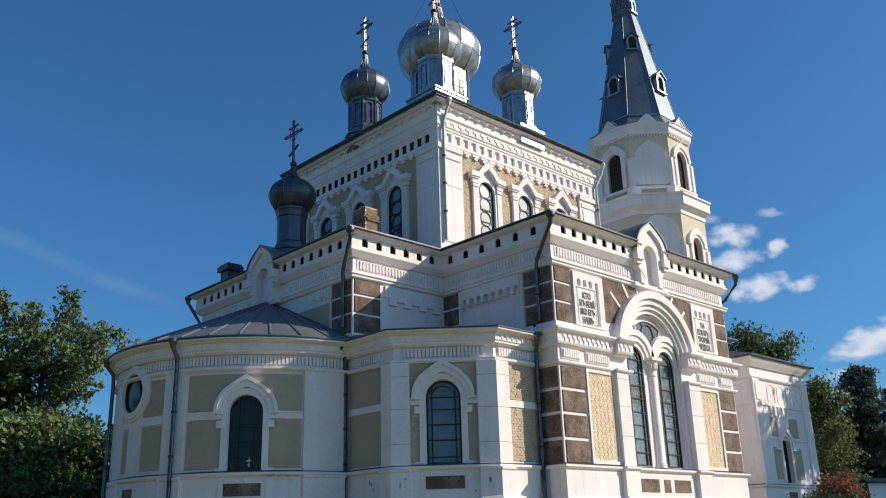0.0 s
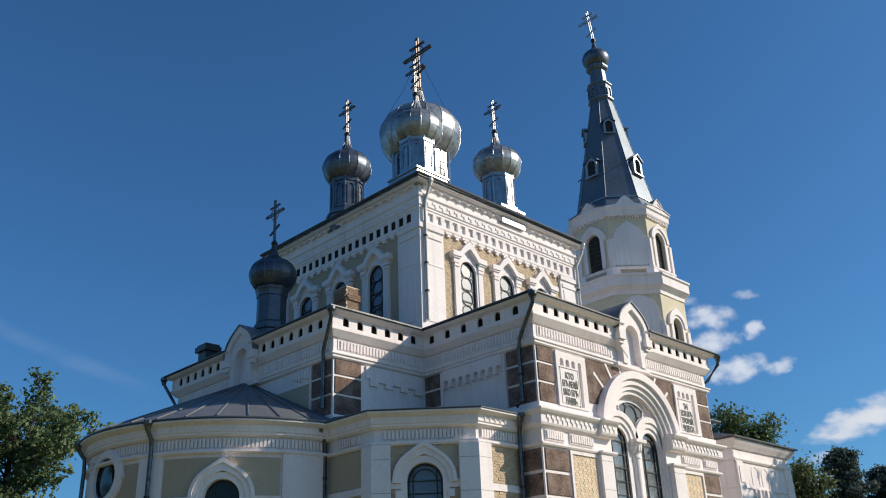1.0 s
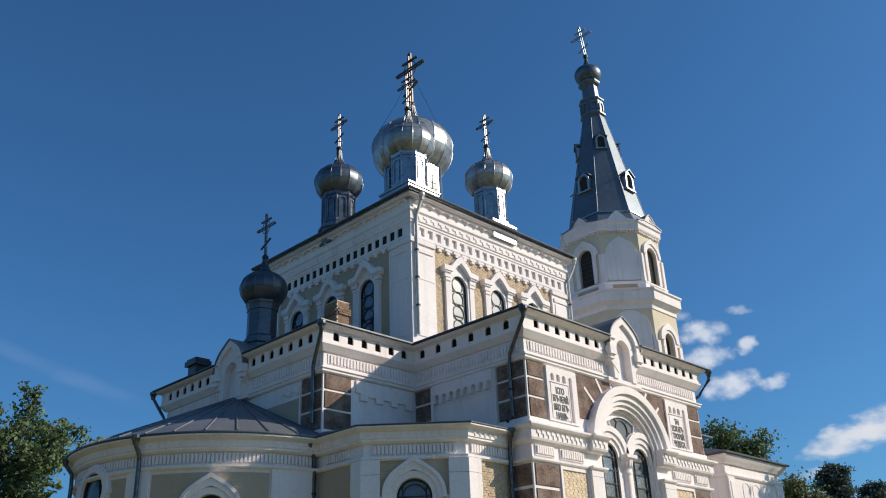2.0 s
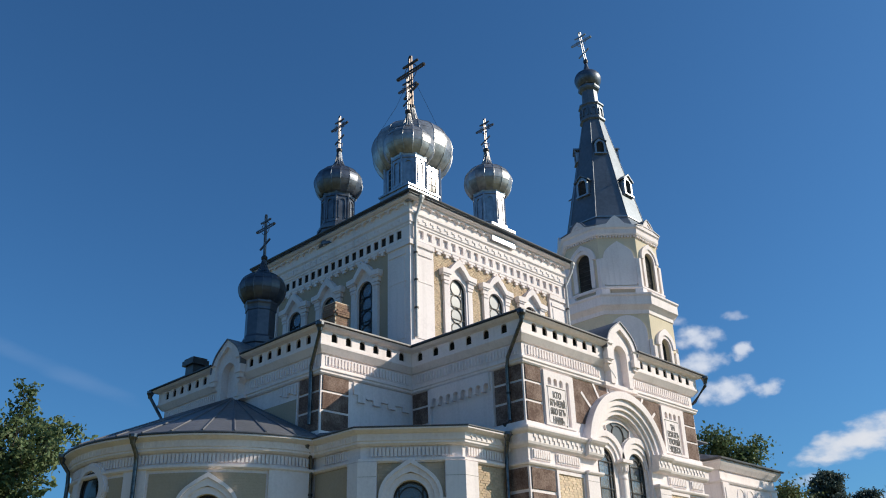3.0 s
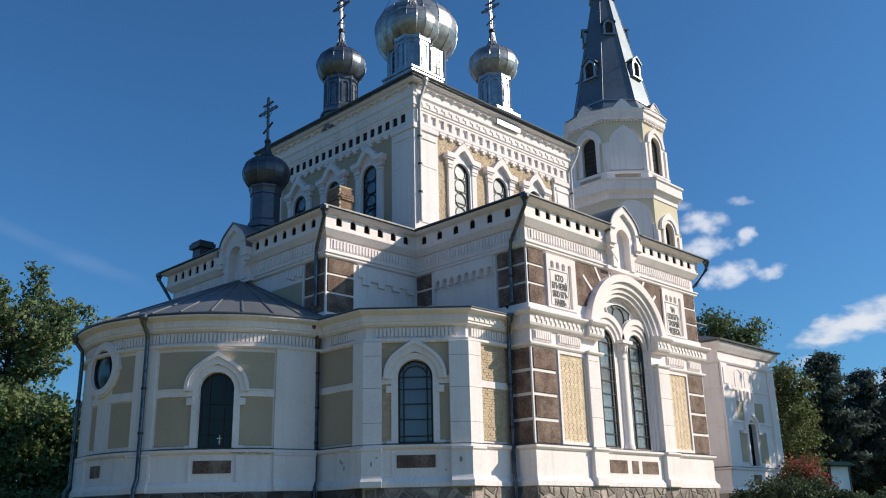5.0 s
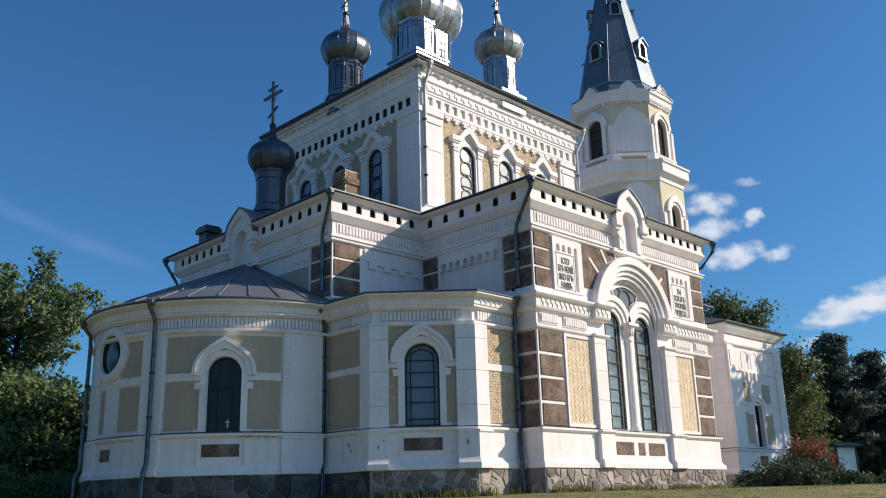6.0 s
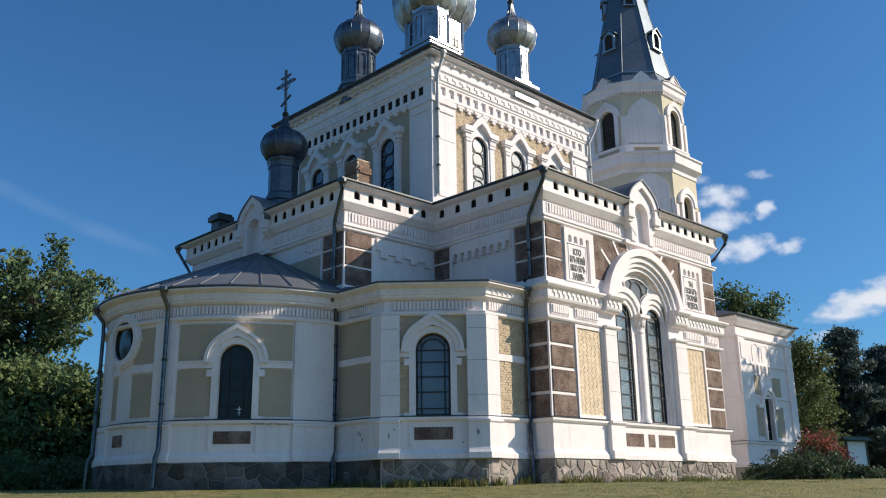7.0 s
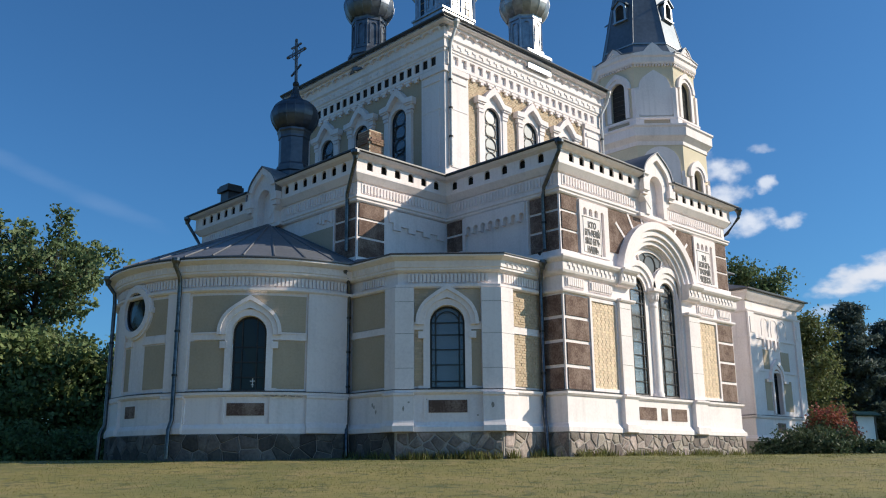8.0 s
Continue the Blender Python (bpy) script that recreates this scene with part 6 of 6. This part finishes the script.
for a in (1.35, 2.25, 3.1):
    bm = bmesh.new()
    hood(bm, P_S, a + 0.3, 5.72, 0.28, 0.34, -0.01, 0.022, legs=0.5, n=10)
    part("blind_arch", bm, WHITE, church)
yellow_field(P_S, 1.25, 1.80, 3.75, 4.6)
yellow_field(P_S, 2.90, 3.75, 1.95, 3.30)
yellow_field(P_S, 2.95, 3.75, 3.75, 4.6)
yellow_field(P_S, 1.2, 1.75, 1.95, 3.30)
window(P_S, 2.32, 0.72, 1.80, 3.42, -0.16, (-0.18, 0.18), (2.2, 2.6, 3.0, 3.4), glass=DARK_GLASS)
bm = bmesh.new()
hood(bm, P_S, 2.32, 3.42, 0.36, 0.52, -0.02, 0.07, legs=1.6, n=16)
hood(bm, P_S, 2.32, 3.42, 0.50, 0.66, -0.02, 0.13, keel=0.15, legs=0.15, n=18, keel_in=0.08)
for s in (-1, 1):
    slab(bm, P_S, 2.32 + s * 0.75 - 0.22, 2.32 + s * 0.75 + 0.22, -0.02, 0.11, 3.18, 3.32)
part("window_surround", bm, WHITE, church, "white surround with a keel-arched hood")
bm = bmesh.new()
slab(bm, P_S, 1.95, 2.7, 0.02, 0.062, 1.02, 1.42)
part("quoin_block", bm, BROWN, church, "dark brown pebble-dash block")
bm = bmesh.new()
block(bm, AX0 + 0.4, AX1, AY0 + 0.4, AY1, 0, 7.0)
part("porch_core", bm, WHITE, church)
hip("porch_roof", ([(AX0 - 0.4, AY0 - 0.4, 7.15), (AX1 + 0.5, AY0 - 0.4, 7.15), (AX1 + 0.5, AY1, 7.15), (AX0 - 0.4, AY1, 7.15)],
                   [(AX0 + 1.2, YC - 2, 8.3), (AX1 - 1.2, YC - 2, 8.3), (AX1 - 1.2, YC + 2, 8.3), (AX0 + 1.2, YC + 2, 8.3)]), "low grey sheet-metal roof")

# ---- trees and shrubs ----


def leaf_mesh(name, centres, size, mat, parent, rng, flat_up=0.5, long=1.5, kind="stuff"):
    """Many small bent leaves in one mesh."""
    c = np.asarray(centres, float)
    n = len(c)
    d = rng.normal(size=(n, 3))
    d /= np.linalg.norm(d, axis=1)[:, None]
    nrm = rng.normal(size=(n, 3)) + np.array([0, 0, flat_up])
    s = np.cross(d, nrm)
    s /= np.linalg.norm(s, axis=1)[:, None] + 1e-9
    up = np.cross(s, d)
    sz = size * rng.uniform(0.6, 1.35, n)[:, None]
    v = np.stack([c - d * sz * long * 0.5, c + s * sz * 0.5 + up * sz * 0.12, c + d * sz * long * 0.5, c - s * sz * 0.5 + up * sz * 0.12], 1).reshape(-1, 3)
    me = bpy.data.meshes.new(name)
    me.from_pydata(v.tolist(), [], np.arange(4 * n).reshape(n, 4).tolist())
    me.materials.append(mat)
    ob = new(name, me)
    ob.parent = parent
    return tagged(ob, kind=kind)


def broadleaf(name, at, height, radius, leaves, leaf_size, mat, label, seed, trunk_r=0.28, bottom=0.22, clump=0.55, group="trees", openness=1.0, limbs=13, full=0.6):
    """A tree: tapered trunk, forking limbs, and a crown of leaf clumps on the twigs, with gaps between."""
    rng = np.random.default_rng(seed)
    base = thing(name, label, "tree", at, group)
    bm = bmesh.new()
    lean = rng.uniform(-0.03, 0.03, 2)
    trunk = [(lean[0] * height * t + 0.12 * math.sin(3 * t), lean[1] * height * t + 0.1 * math.cos(4 * t) - 0.1, height * t - (0.3 if t == 0 else 0)) for t in (0, 0.12, 0.25, 0.4, 0.55, 0.7, 0.85, 0.95)]
    tube(bm, trunk, trunk_r, 9, 0.03)
    part("trunk", bm, BARK, base, smooth=True)
    tips = []
    for i in range(limbs):
        t = bottom + (0.93 - bottom) * (i + rng.uniform(0, 0.8)) / limbs
        zt = t * height
        p0 = Vector((lean[0] * zt, lean[1] * zt, zt * 0.98))
        az = i * 2.4 + rng.uniform(-0.4, 0.4)
        shape = math.sin(math.pi * min(1, max(0.06, (t - bottom * 0.6) / (1.04 - bottom * 0.6)))) ** full
        ln = radius * shape * rng.uniform(0.75, 1.12)
        rise = rng.uniform(0.25, 0.75) * (0.6 + t)
        d = Vector((math.cos(az), math.sin(az), rise)).normalized()
        pts = [p0]
        for q in range(5):
            d = (d + Vector(rng.normal(size=3)) * 0.13 + Vector((0, 0, 0.03))).normalized()
            pts.append(pts[-1] + d * (ln / 5))
        bm = bmesh.new()
        tube(bm, pts, trunk_r * 0.36 * (1.1 - t * 0.7), 6, 0.012)
        for q in range(1, 6):
            for rep in range(4):
                d2 = (d + Vector(rng.normal(size=3)) * 0.8).normalized()
                l2 = ln * rng.uniform(0.18, 0.42)
                tw = [pts[q], pts[q] + d2 * l2 * 0.5 + Vector((0, 0, 0.04)), pts[q] + d2 * l2]
                tube(bm, tw, 0.03, 4, 0.006)
                tips += [tw[1], tw[2]] if q > 1 else [tw[2]]
        part("limb", bm, BARK, base, smooth=True)
    tips = np.array([tuple(p) for p in tips])
    keep = rng.random(len(tips)) < openness
    tips = tips[keep]
    per = max(1, leaves // len(tips))
    cs = np.repeat(tips, per, 0) + rng.normal(size=(len(tips) * per, 3)) * np.array([clump, clump, clump * 0.62]) * rng.uniform(0.5, 1.2, (len(tips), 1)).repeat(per, 0)
    leaf_mesh("crown", cs, leaf_size, mat, base, rng)
    return base


def shrub(name, at, size, leaves, leaf_size, mat, label, seed, category="shrub", group=""):
    """A leafy shrub: stems and a mound of leaves with an uneven edge."""
    rng = np.random.default_rng(seed)
    base = thing(name, label, category, at, group)
    n_st = 14
    tips = []
    for i in range(n_st):
        az, q = rng.uniform(0, 6.283), rng.uniform(0.2, 1.0)
        p = Vector((math.cos(az) * size[0] * q * 0.8, math.sin(az) * size[1] * q * 0.8, size[2] * math.sqrt(max(0.1, 1.1 - q * q)) * rng.uniform(0.7, 1.0)))
        bm = bmesh.new()
        tube(bm, [(p.x * 0.2, p.y * 0.2, -0.15), (p.x * 0.5, p.y * 0.5, p.z * 0.6), tuple(p)], 0.03, 5, 0.008)
        part("stem", bm, BARK, base)
        tips.append(tuple(p))
    k = leaves
    a = rng.normal(size=(k, 3))
    a /= np.linalg.norm(a, axis=1)[:, None]
    a[:, 2] = np.abs(a[:, 2])
    lump = 1 + 0.16 * np.sin(a[:, 0] * 7 + seed) + 0.13 * np.sin(a[:, 1] * 9 + a[:, 2] * 5) + rng.normal(size=k) * 0.07
    rad = rng.uniform(0.55, 1.0, k) ** 0.5 * lump
    leaf_mesh("foliage", a * rad[:, None] * np.array(size), leaf_size, mat, base, rng)
    return base


def conifer(name, at, height, radius, needles, label, seed, bare=0.25):
    """A pine: bare lower trunk and ragged whorls of needle tufts."""
    rng = np.random.default_rng(seed)
    base = thing(name, label, "tree", at, "trees")
    bm = bmesh.new()
    tube(bm, [(0, 0, -0.3), (0.05, 0.04, height * 0.4), (0.1, 0, height * 0.75), (0.05, 0, height)], 0.24, 8, 0.03)
    part("trunk", bm, BARK, base, smooth=True)
    tips = []
    for i in range(46):
        t = bare + (0.98 - bare) * i / 45
        az = i * 2.39 + rng.uniform(-0.3, 0.3)
        ln = radius * (1.02 - t) ** 0.62 * rng.uniform(0.35, 1.35)
        p0 = Vector((0.05, 0, t * height))
        d = Vector((math.cos(az), math.sin(az), rng.uniform(-0.15, 0.3)))
        bm = bmesh.new()
        tube(bm, [p0, p0 + d * ln * 0.5, p0 + d * ln + Vector((0, 0, 0.15))], 0.05, 5, 0.012)
        part("limb", bm, BARK, base)
        for q in (0.3, 0.5, 0.7, 0.85, 1.0):
            tips.append(tuple(p0 + d * ln * q))
    tips = np.array(tips)
    per = needles // len(tips)
    cs = np.repeat(tips, per, 0) + rng.normal(size=(len(tips) * per, 3)) * np.array([0.28, 0.28, 0.17])
    leaf_mesh("crown", cs, 0.13, NEEDLE, base, rng, long=2.6)
    return base


EYE = Vector((-18.8, -14.9, 0))


def away(az, dist):
    """A spot on the ground, by compass angle and distance from where the film was taken."""
    p = EYE + Vector((math.sin(radians(az)), math.cos(radians(az)), 0)) * dist
    return (p.x, p.y, ground_height(p.x, p.y) - 0.02)


broadleaf("maple_tree", away(18.6, 60), 13.2, 4.9, 21000, 0.21, LEAF, "tall leafy green maple with a loose open crown", 4, bottom=0.30, openness=0.7, limbs=40, clump=0.30, full=0.30, trunk_r=0.36)
broadleaf("maple_tree", away(13.2, 63), 13.0, 5.6, 20000, 0.22, LEAF, "leafy green maple beside the lawn", 9, bottom=0.25, clump=0.7)
broadleaf("lime_tree", away(21.9, 45), 4.5, 3.0, 16000, 0.17, LEAF_DARK, "low bushy dark green lime tree in shade", 12, bottom=0.06, clump=0.6, limbs=16)
broadleaf("lime_tree", away(17.4, 45), 4.5, 3.4, 16000, 0.17, LEAF_DARK, "low bushy dark green lime tree in shade", 15, bottom=0.06, clump=0.6, limbs=16)
broadleaf("lime_tree", away(25.0, 52), 4.8, 3.4, 14000, 0.18, LEAF_DARK, "low bushy dark green lime tree in shade", 18, bottom=0.06, clump=0.7)
for az, dist, sz, sd in ((17.2, 33.5, (1.5, 1.2, 1.25), 1), (19.0, 34.0, (1.2, 1.0, 1.15), 2), (21.3, 35.0, (1.1, 0.9, 1.05), 3), (23.0, 36.0, (1.2, 0.9, 1.15), 5), (15.2, 33.5, (1.5, 1.2, 1.3), 6)):
    shrub("shrub", away(az, dist), sz, 2600, 0.10, LEAF_DARK, "clipped dark green shrub on the lawn edge", sd, group="clipped shrubs")

broadleaf("birch_tree", away(62.9, 62), 11.9, 3.6, 26000, 0.16, LEAF, "tall green tree rising behind the porch", 21, bottom=0.2)
broadleaf("birch_tree", away(66.5, 60), 8.6, 1.7, 14000, 0.13, LEAF_PALE, "slender pale green birch", 24, bottom=0.12, clump=0.45)
broadleaf("birch_tree", away(65.6, 66), 8.0, 2.6, 15000, 0.16, LEAF_PALE, "green birch behind the porch", 27, bottom=0.12)
conifer("pine_tree", away(69.0, 68), 10.6, 3.2, 22000, "dark green pine with a ragged crown", 31, 0.15)
conifer("pine_tree", away(70.9, 72), 9.6, 3.2, 20000, "dark green pine with a ragged crown", 33, 0.15)
conifer("pine_tree", away(72.8, 70), 9.4, 3.2, 18000, "dark green pine with a ragged crown", 35, 0.15)
for az, dist, h, sd in ((67.9, 76, 4.2, 41), (69.8, 78, 4.4, 43), (71.6, 76, 4.4, 44), (65.8, 78, 4.4, 45)):
    broadleaf("lime_tree", away(az, dist), h, 3.6, 14000, 0.22, LEAF_DARK, "dark bushy tree at the edge of the churchyard", sd, bottom=0.05, clump=0.9)
# trees beyond the view, whose shade falls on the porch
broadleaf("lime_tree", (30.0, -7.5, 0), 13.0, 4.6, 6500, 0.30, LEAF, "tall leafy tree shading the porch", 51, bottom=0.3, openness=0.25)
broadleaf("lime_tree", (35.0, -15.5, 0), 12.0, 4.2, 5000, 0.30, LEAF, "tall leafy tree shading the lawn", 53, bottom=0.3, openness=0.4)

# trees added outside the view, to block skylight and darken window reflections
for k, (x, y, h) in enumerate(((-34, 6, 13), (-30, 19, 13), (-27, 32, 13))):
    broadleaf("lime_tree", (x, y, ground_height(x, y)), h, 5.6, 3200, 0.62, LEAF_DARK, "unseen dark tree added to dim the apse and its window reflections", 70 + k, bottom=0.08, clump=0.9, limbs=14)

# shrubbery in front of the porch
shrub("barberry_shrub", away(67.25, 37.5), (1.05, 0.95, 1.75), 5000, 0.075, LEAF_RED, "red-leaved barberry shrub by the porch", 61)
shrub("juniper_shrub", away(65.7, 36.5), (1.5, 1.1, 1.05), 3200, 0.085, JUNIPER, "spreading dark green juniper by the porch", 62, group="junipers")
shrub("juniper_shrub", away(67.3, 36.0), (1.4, 1.0, 0.95), 3000, 0.085, JUNIPER, "spreading dark green juniper by the porch", 63, group="junipers")
shrub("juniper_shrub", away(69.2, 36.6), (1.5, 1.0, 0.5), 3200, 0.08, JUNIPER, "spreading dark green juniper before the notice board", 67, group="junipers")
shrub("juniper_shrub", away(71.9, 37.5), (1.3, 1.0, 0.5), 2600, 0.085, JUNIPER, "spreading dark green juniper beside the notice board", 64, group="junipers")
shrub("green_shrub", away(66.7, 37.2), (0.9, 0.9, 1.45), 2200, 0.085, LEAF_PALE, "yellow-green leafy shrub by the porch", 65)
shrub("juniper_shrub", away(64.2, 36.0), (1.2, 0.9, 0.6), 2200, 0.08, JUNIPER, "low dark green juniper by the porch", 66, group="junipers")

# notice board
p = Vector(away(69.1, 40.0))
board = thing("notice_board", "white notice board on dark posts under a small green roof", "notice board", tuple(p))
face = Vector((-0.30, -0.95, 0)).normalized()
side = Vector((face.y, -face.x, 0)).normalized()
up = Vector((0, 0, 1))
bm = bmesh.new()
obox(bm, Vector((0, 0, 1.05)), (side, face, up), (0.52, 0.03, 0.52))
part("panel", bm, BOARD, board)
for s in (-1, 1):
    bm = bmesh.new()
    obox(bm, side * (s * 0.57) + Vector((0, 0, 0.75)), (side, face, up), (0.04, 0.05, 0.9))
    part("post", bm, IRON, board)
bm = bmesh.new()
for s in (-1, 1):
    obox(bm, face * (s * 0.12) + Vector((0, 0, 1.68)), (side, (face + up * (-0.5 * s)).normalized(), (up + face * 0.5 * s).normalized()), (0.72, 0.17, 0.018))
part("board_roof", bm, material("green_roof_felt", (0.03, 0.07, 0.05), (0.05, 0.09, 0.06), 0.8), board)
bm = bmesh.new()
obox(bm, side * 0.95 + face * -0.4 + Vector((0, 0, 1.05)), (side, face, up), (0.36, 0.03, 0.55))
part("wing_panel", bm, BOARD, board)
bm = bmesh.new()
obox(bm, side * 1.34 + face * -0.4 + Vector((0, 0, 0.75)), (side, face, up), (0.04, 0.05, 0.9))
part("post", bm, IRON, board)

# ---- grass on the lawn and weeds at the wall foot ----
rng_g = np.random.default_rng(77)


def grass(name, pts, h, mat, label):
    """Upright blades, three-cornered, in one mesh."""
    n = len(pts)
    a = rng_g.uniform(0, math.pi, n)
    hh = h * rng_g.uniform(0.5, 1.4, n)
    wd = 0.006 + hh * 0.05
    base = np.array([(x, y, ground_height(x, y) - 0.01) for x, y in pts])
    dx = np.stack([np.cos(a) * wd, np.sin(a) * wd, np.zeros(n)], 1)
    tip = base + np.stack([rng_g.normal(size=n) * hh * 0.35, rng_g.normal(size=n) * hh * 0.35, hh], 1)
    v = np.stack([base - dx, base + dx, tip], 1).reshape(-1, 3)
    me = bpy.data.meshes.new(name)
    me.from_pydata(v.tolist(), [], np.arange(3 * n).reshape(n, 3).tolist())
    me.materials.append(mat)
    return tagged(new(name, me), label, "grass", kind="stuff")


def on_lawn(n, d0, d1, a0, a1):
    r = np.sqrt(rng_g.uniform(d0 * d0, d1 * d1, n))
    t = np.radians(rng_g.uniform(a0, a1, n))
    p = np.stack([EYE.x + r * np.sin(t), EYE.y + r * np.cos(t)], 1)
    inside = ((p[:, 0] > -0.2) & (p[:, 1] > -0.2)) | ((p[:, 0] > -3.9) & (p[:, 1] > 0.7) & (p[:, 0] + p[:, 1] > -0.9)) | (np.hypot(p[:, 0] + A, p[:, 1] - YC) < R_AP + 0.2)
    return p[~inside]


tufts = on_lawn(520, 10.5, 34, 12, 76)
tufts = np.repeat(tufts, 90, axis=0) + rng_g.normal(size=(len(tufts) * 90, 2)) * np.repeat(rng_g.uniform(0.15, 0.6, len(tufts)), 90)[:, None]
grass("lawn_grass", on_lawn(110000, 10.5, 40, 12, 76), 0.028, BLADE, "short mown grass blades with dry tips")
grass("lawn_tufts", tufts, 0.03, TUFT, "darker green clumps of longer grass in the lawn")
weeds = []
for f, k in ((W_S, 1700), (W_R, 600), (W_C, 900), (W_L, 160), (W_SE, 260)):
    for i in range(k):
        q = f(rng_g.uniform(0, f.length), 0.14 + abs(rng_g.normal()) * 0.12, 0)
        if math.sin(q.x * 2.1 + q.y) + math.sin(q.x * 5.3 - q.y * 3.1) > rng_g.uniform(-1.6, 0.9):
            weeds.append((q.x, q.y))
grass("wall_weeds", np.array(weeds), 0.19, TUFT, "tall grass and weeds along the wall foot")

# ---- stones of the plinth ----


def cell(pts, i, lo, hi):
    """The part of a wall nearest to seed i: a rectangle cut by the mid-lines to its neighbours."""
    poly = [(lo[0], lo[1]), (hi[0], lo[1]), (hi[0], hi[1]), (lo[0], hi[1])]
    px, pz = pts[i]
    for j, (qx, qz) in enumerate(pts):
        if j == i or abs(qx - px) > 1.3:
            continue
        mx, mz, dx, dz = (px + qx) / 2, (pz + qz) / 2, qx - px, qz - pz
        out = []
        for (ax, az), (bx, bz) in zip(poly, poly[1:] + poly[:1]):
            sa, sb = (ax - mx) * dx + (az - mz) * dz, (bx - mx) * dx + (bz - mz) * dz
            if sa <= 0:
                out.append((ax, az))
            if (sa < 0) != (sb < 0) and abs(sa - sb) > 1e-9:
                t = sa / (sa - sb)
                out.append((ax + (bx - ax) * t, az + (bz - az) * t))
        poly = out
        if len(poly) < 3:
            return []
    return poly


rs = random.Random(5)
for key, f, u_from, u_to in (("s", W_S, -0.1, L + 0.1), ("r", W_R, 0.0, W_R.length - 0.05), ("c", W_C, -0.03, W_C.length + 0.03), ("l", W_L, 0.1, W_L.length), ("se", W_SE, B - 0.95, B + 0.08), ("a", W_A, au(160), au(266))):
    seeds = []
    n = max(2, int((u_to - u_from) / (0.42 if key in "al" else 0.30)))
    for i in range(n):
        for r in range(3 if i % 3 else 2):
            seeds.append((u_from + (u_to - u_from) * (i + 0.5 + (0.25 if r % 2 else -0.25) + rs.uniform(-0.48, 0.48)) / n, 0.10 + (0.22 if i % 3 else 0.32) * r + rs.uniform(-0.12, 0.12)))
    for i in range(len(seeds)):
        poly = cell(seeds, i, (u_from, -0.08), (u_to, 0.63))
        if len(poly) < 3:
            continue
        cu, cz = sum(p[0] for p in poly) / len(poly), sum(p[1] for p in poly) / len(poly)
        size = max(max(abs(p[0] - cu), abs(p[1] - cz)) for p in poly)
        if size < 0.07:
            continue
        s1, s2 = 1 - (rs.uniform(0.006, 0.016) if key in "al" else rs.uniform(0.018, 0.042)) / size, 1 - 0.075 / size
        out = 0.104 + rs.uniform(0, 0.016)
        bm = bmesh.new()
        r0 = [bm.verts.new(f(cu + (p[0] - cu) * s1, 0.09, cz + (p[1] - cz) * s1)) for p in poly]
        r1 = [bm.verts.new(f(cu + (p[0] - cu) * s1, out, cz + (p[1] - cz) * s1)) for p in poly]
        r2 = [bm.verts.new(f(cu + (p[0] - cu) * s2, out + 0.016, cz + (p[1] - cz) * s2)) for p in poly]
        m = len(poly)
        for a, b in ((r0, r1), (r1, r2)):
            for j in range(m):
                bm.faces.new((a[j], a[(j + 1) % m], b[(j + 1) % m], b[j]))
        bm.faces.new(r2)
        part("stone", bm, DARK_STONE if key in "al" else STONE, plinths[key])
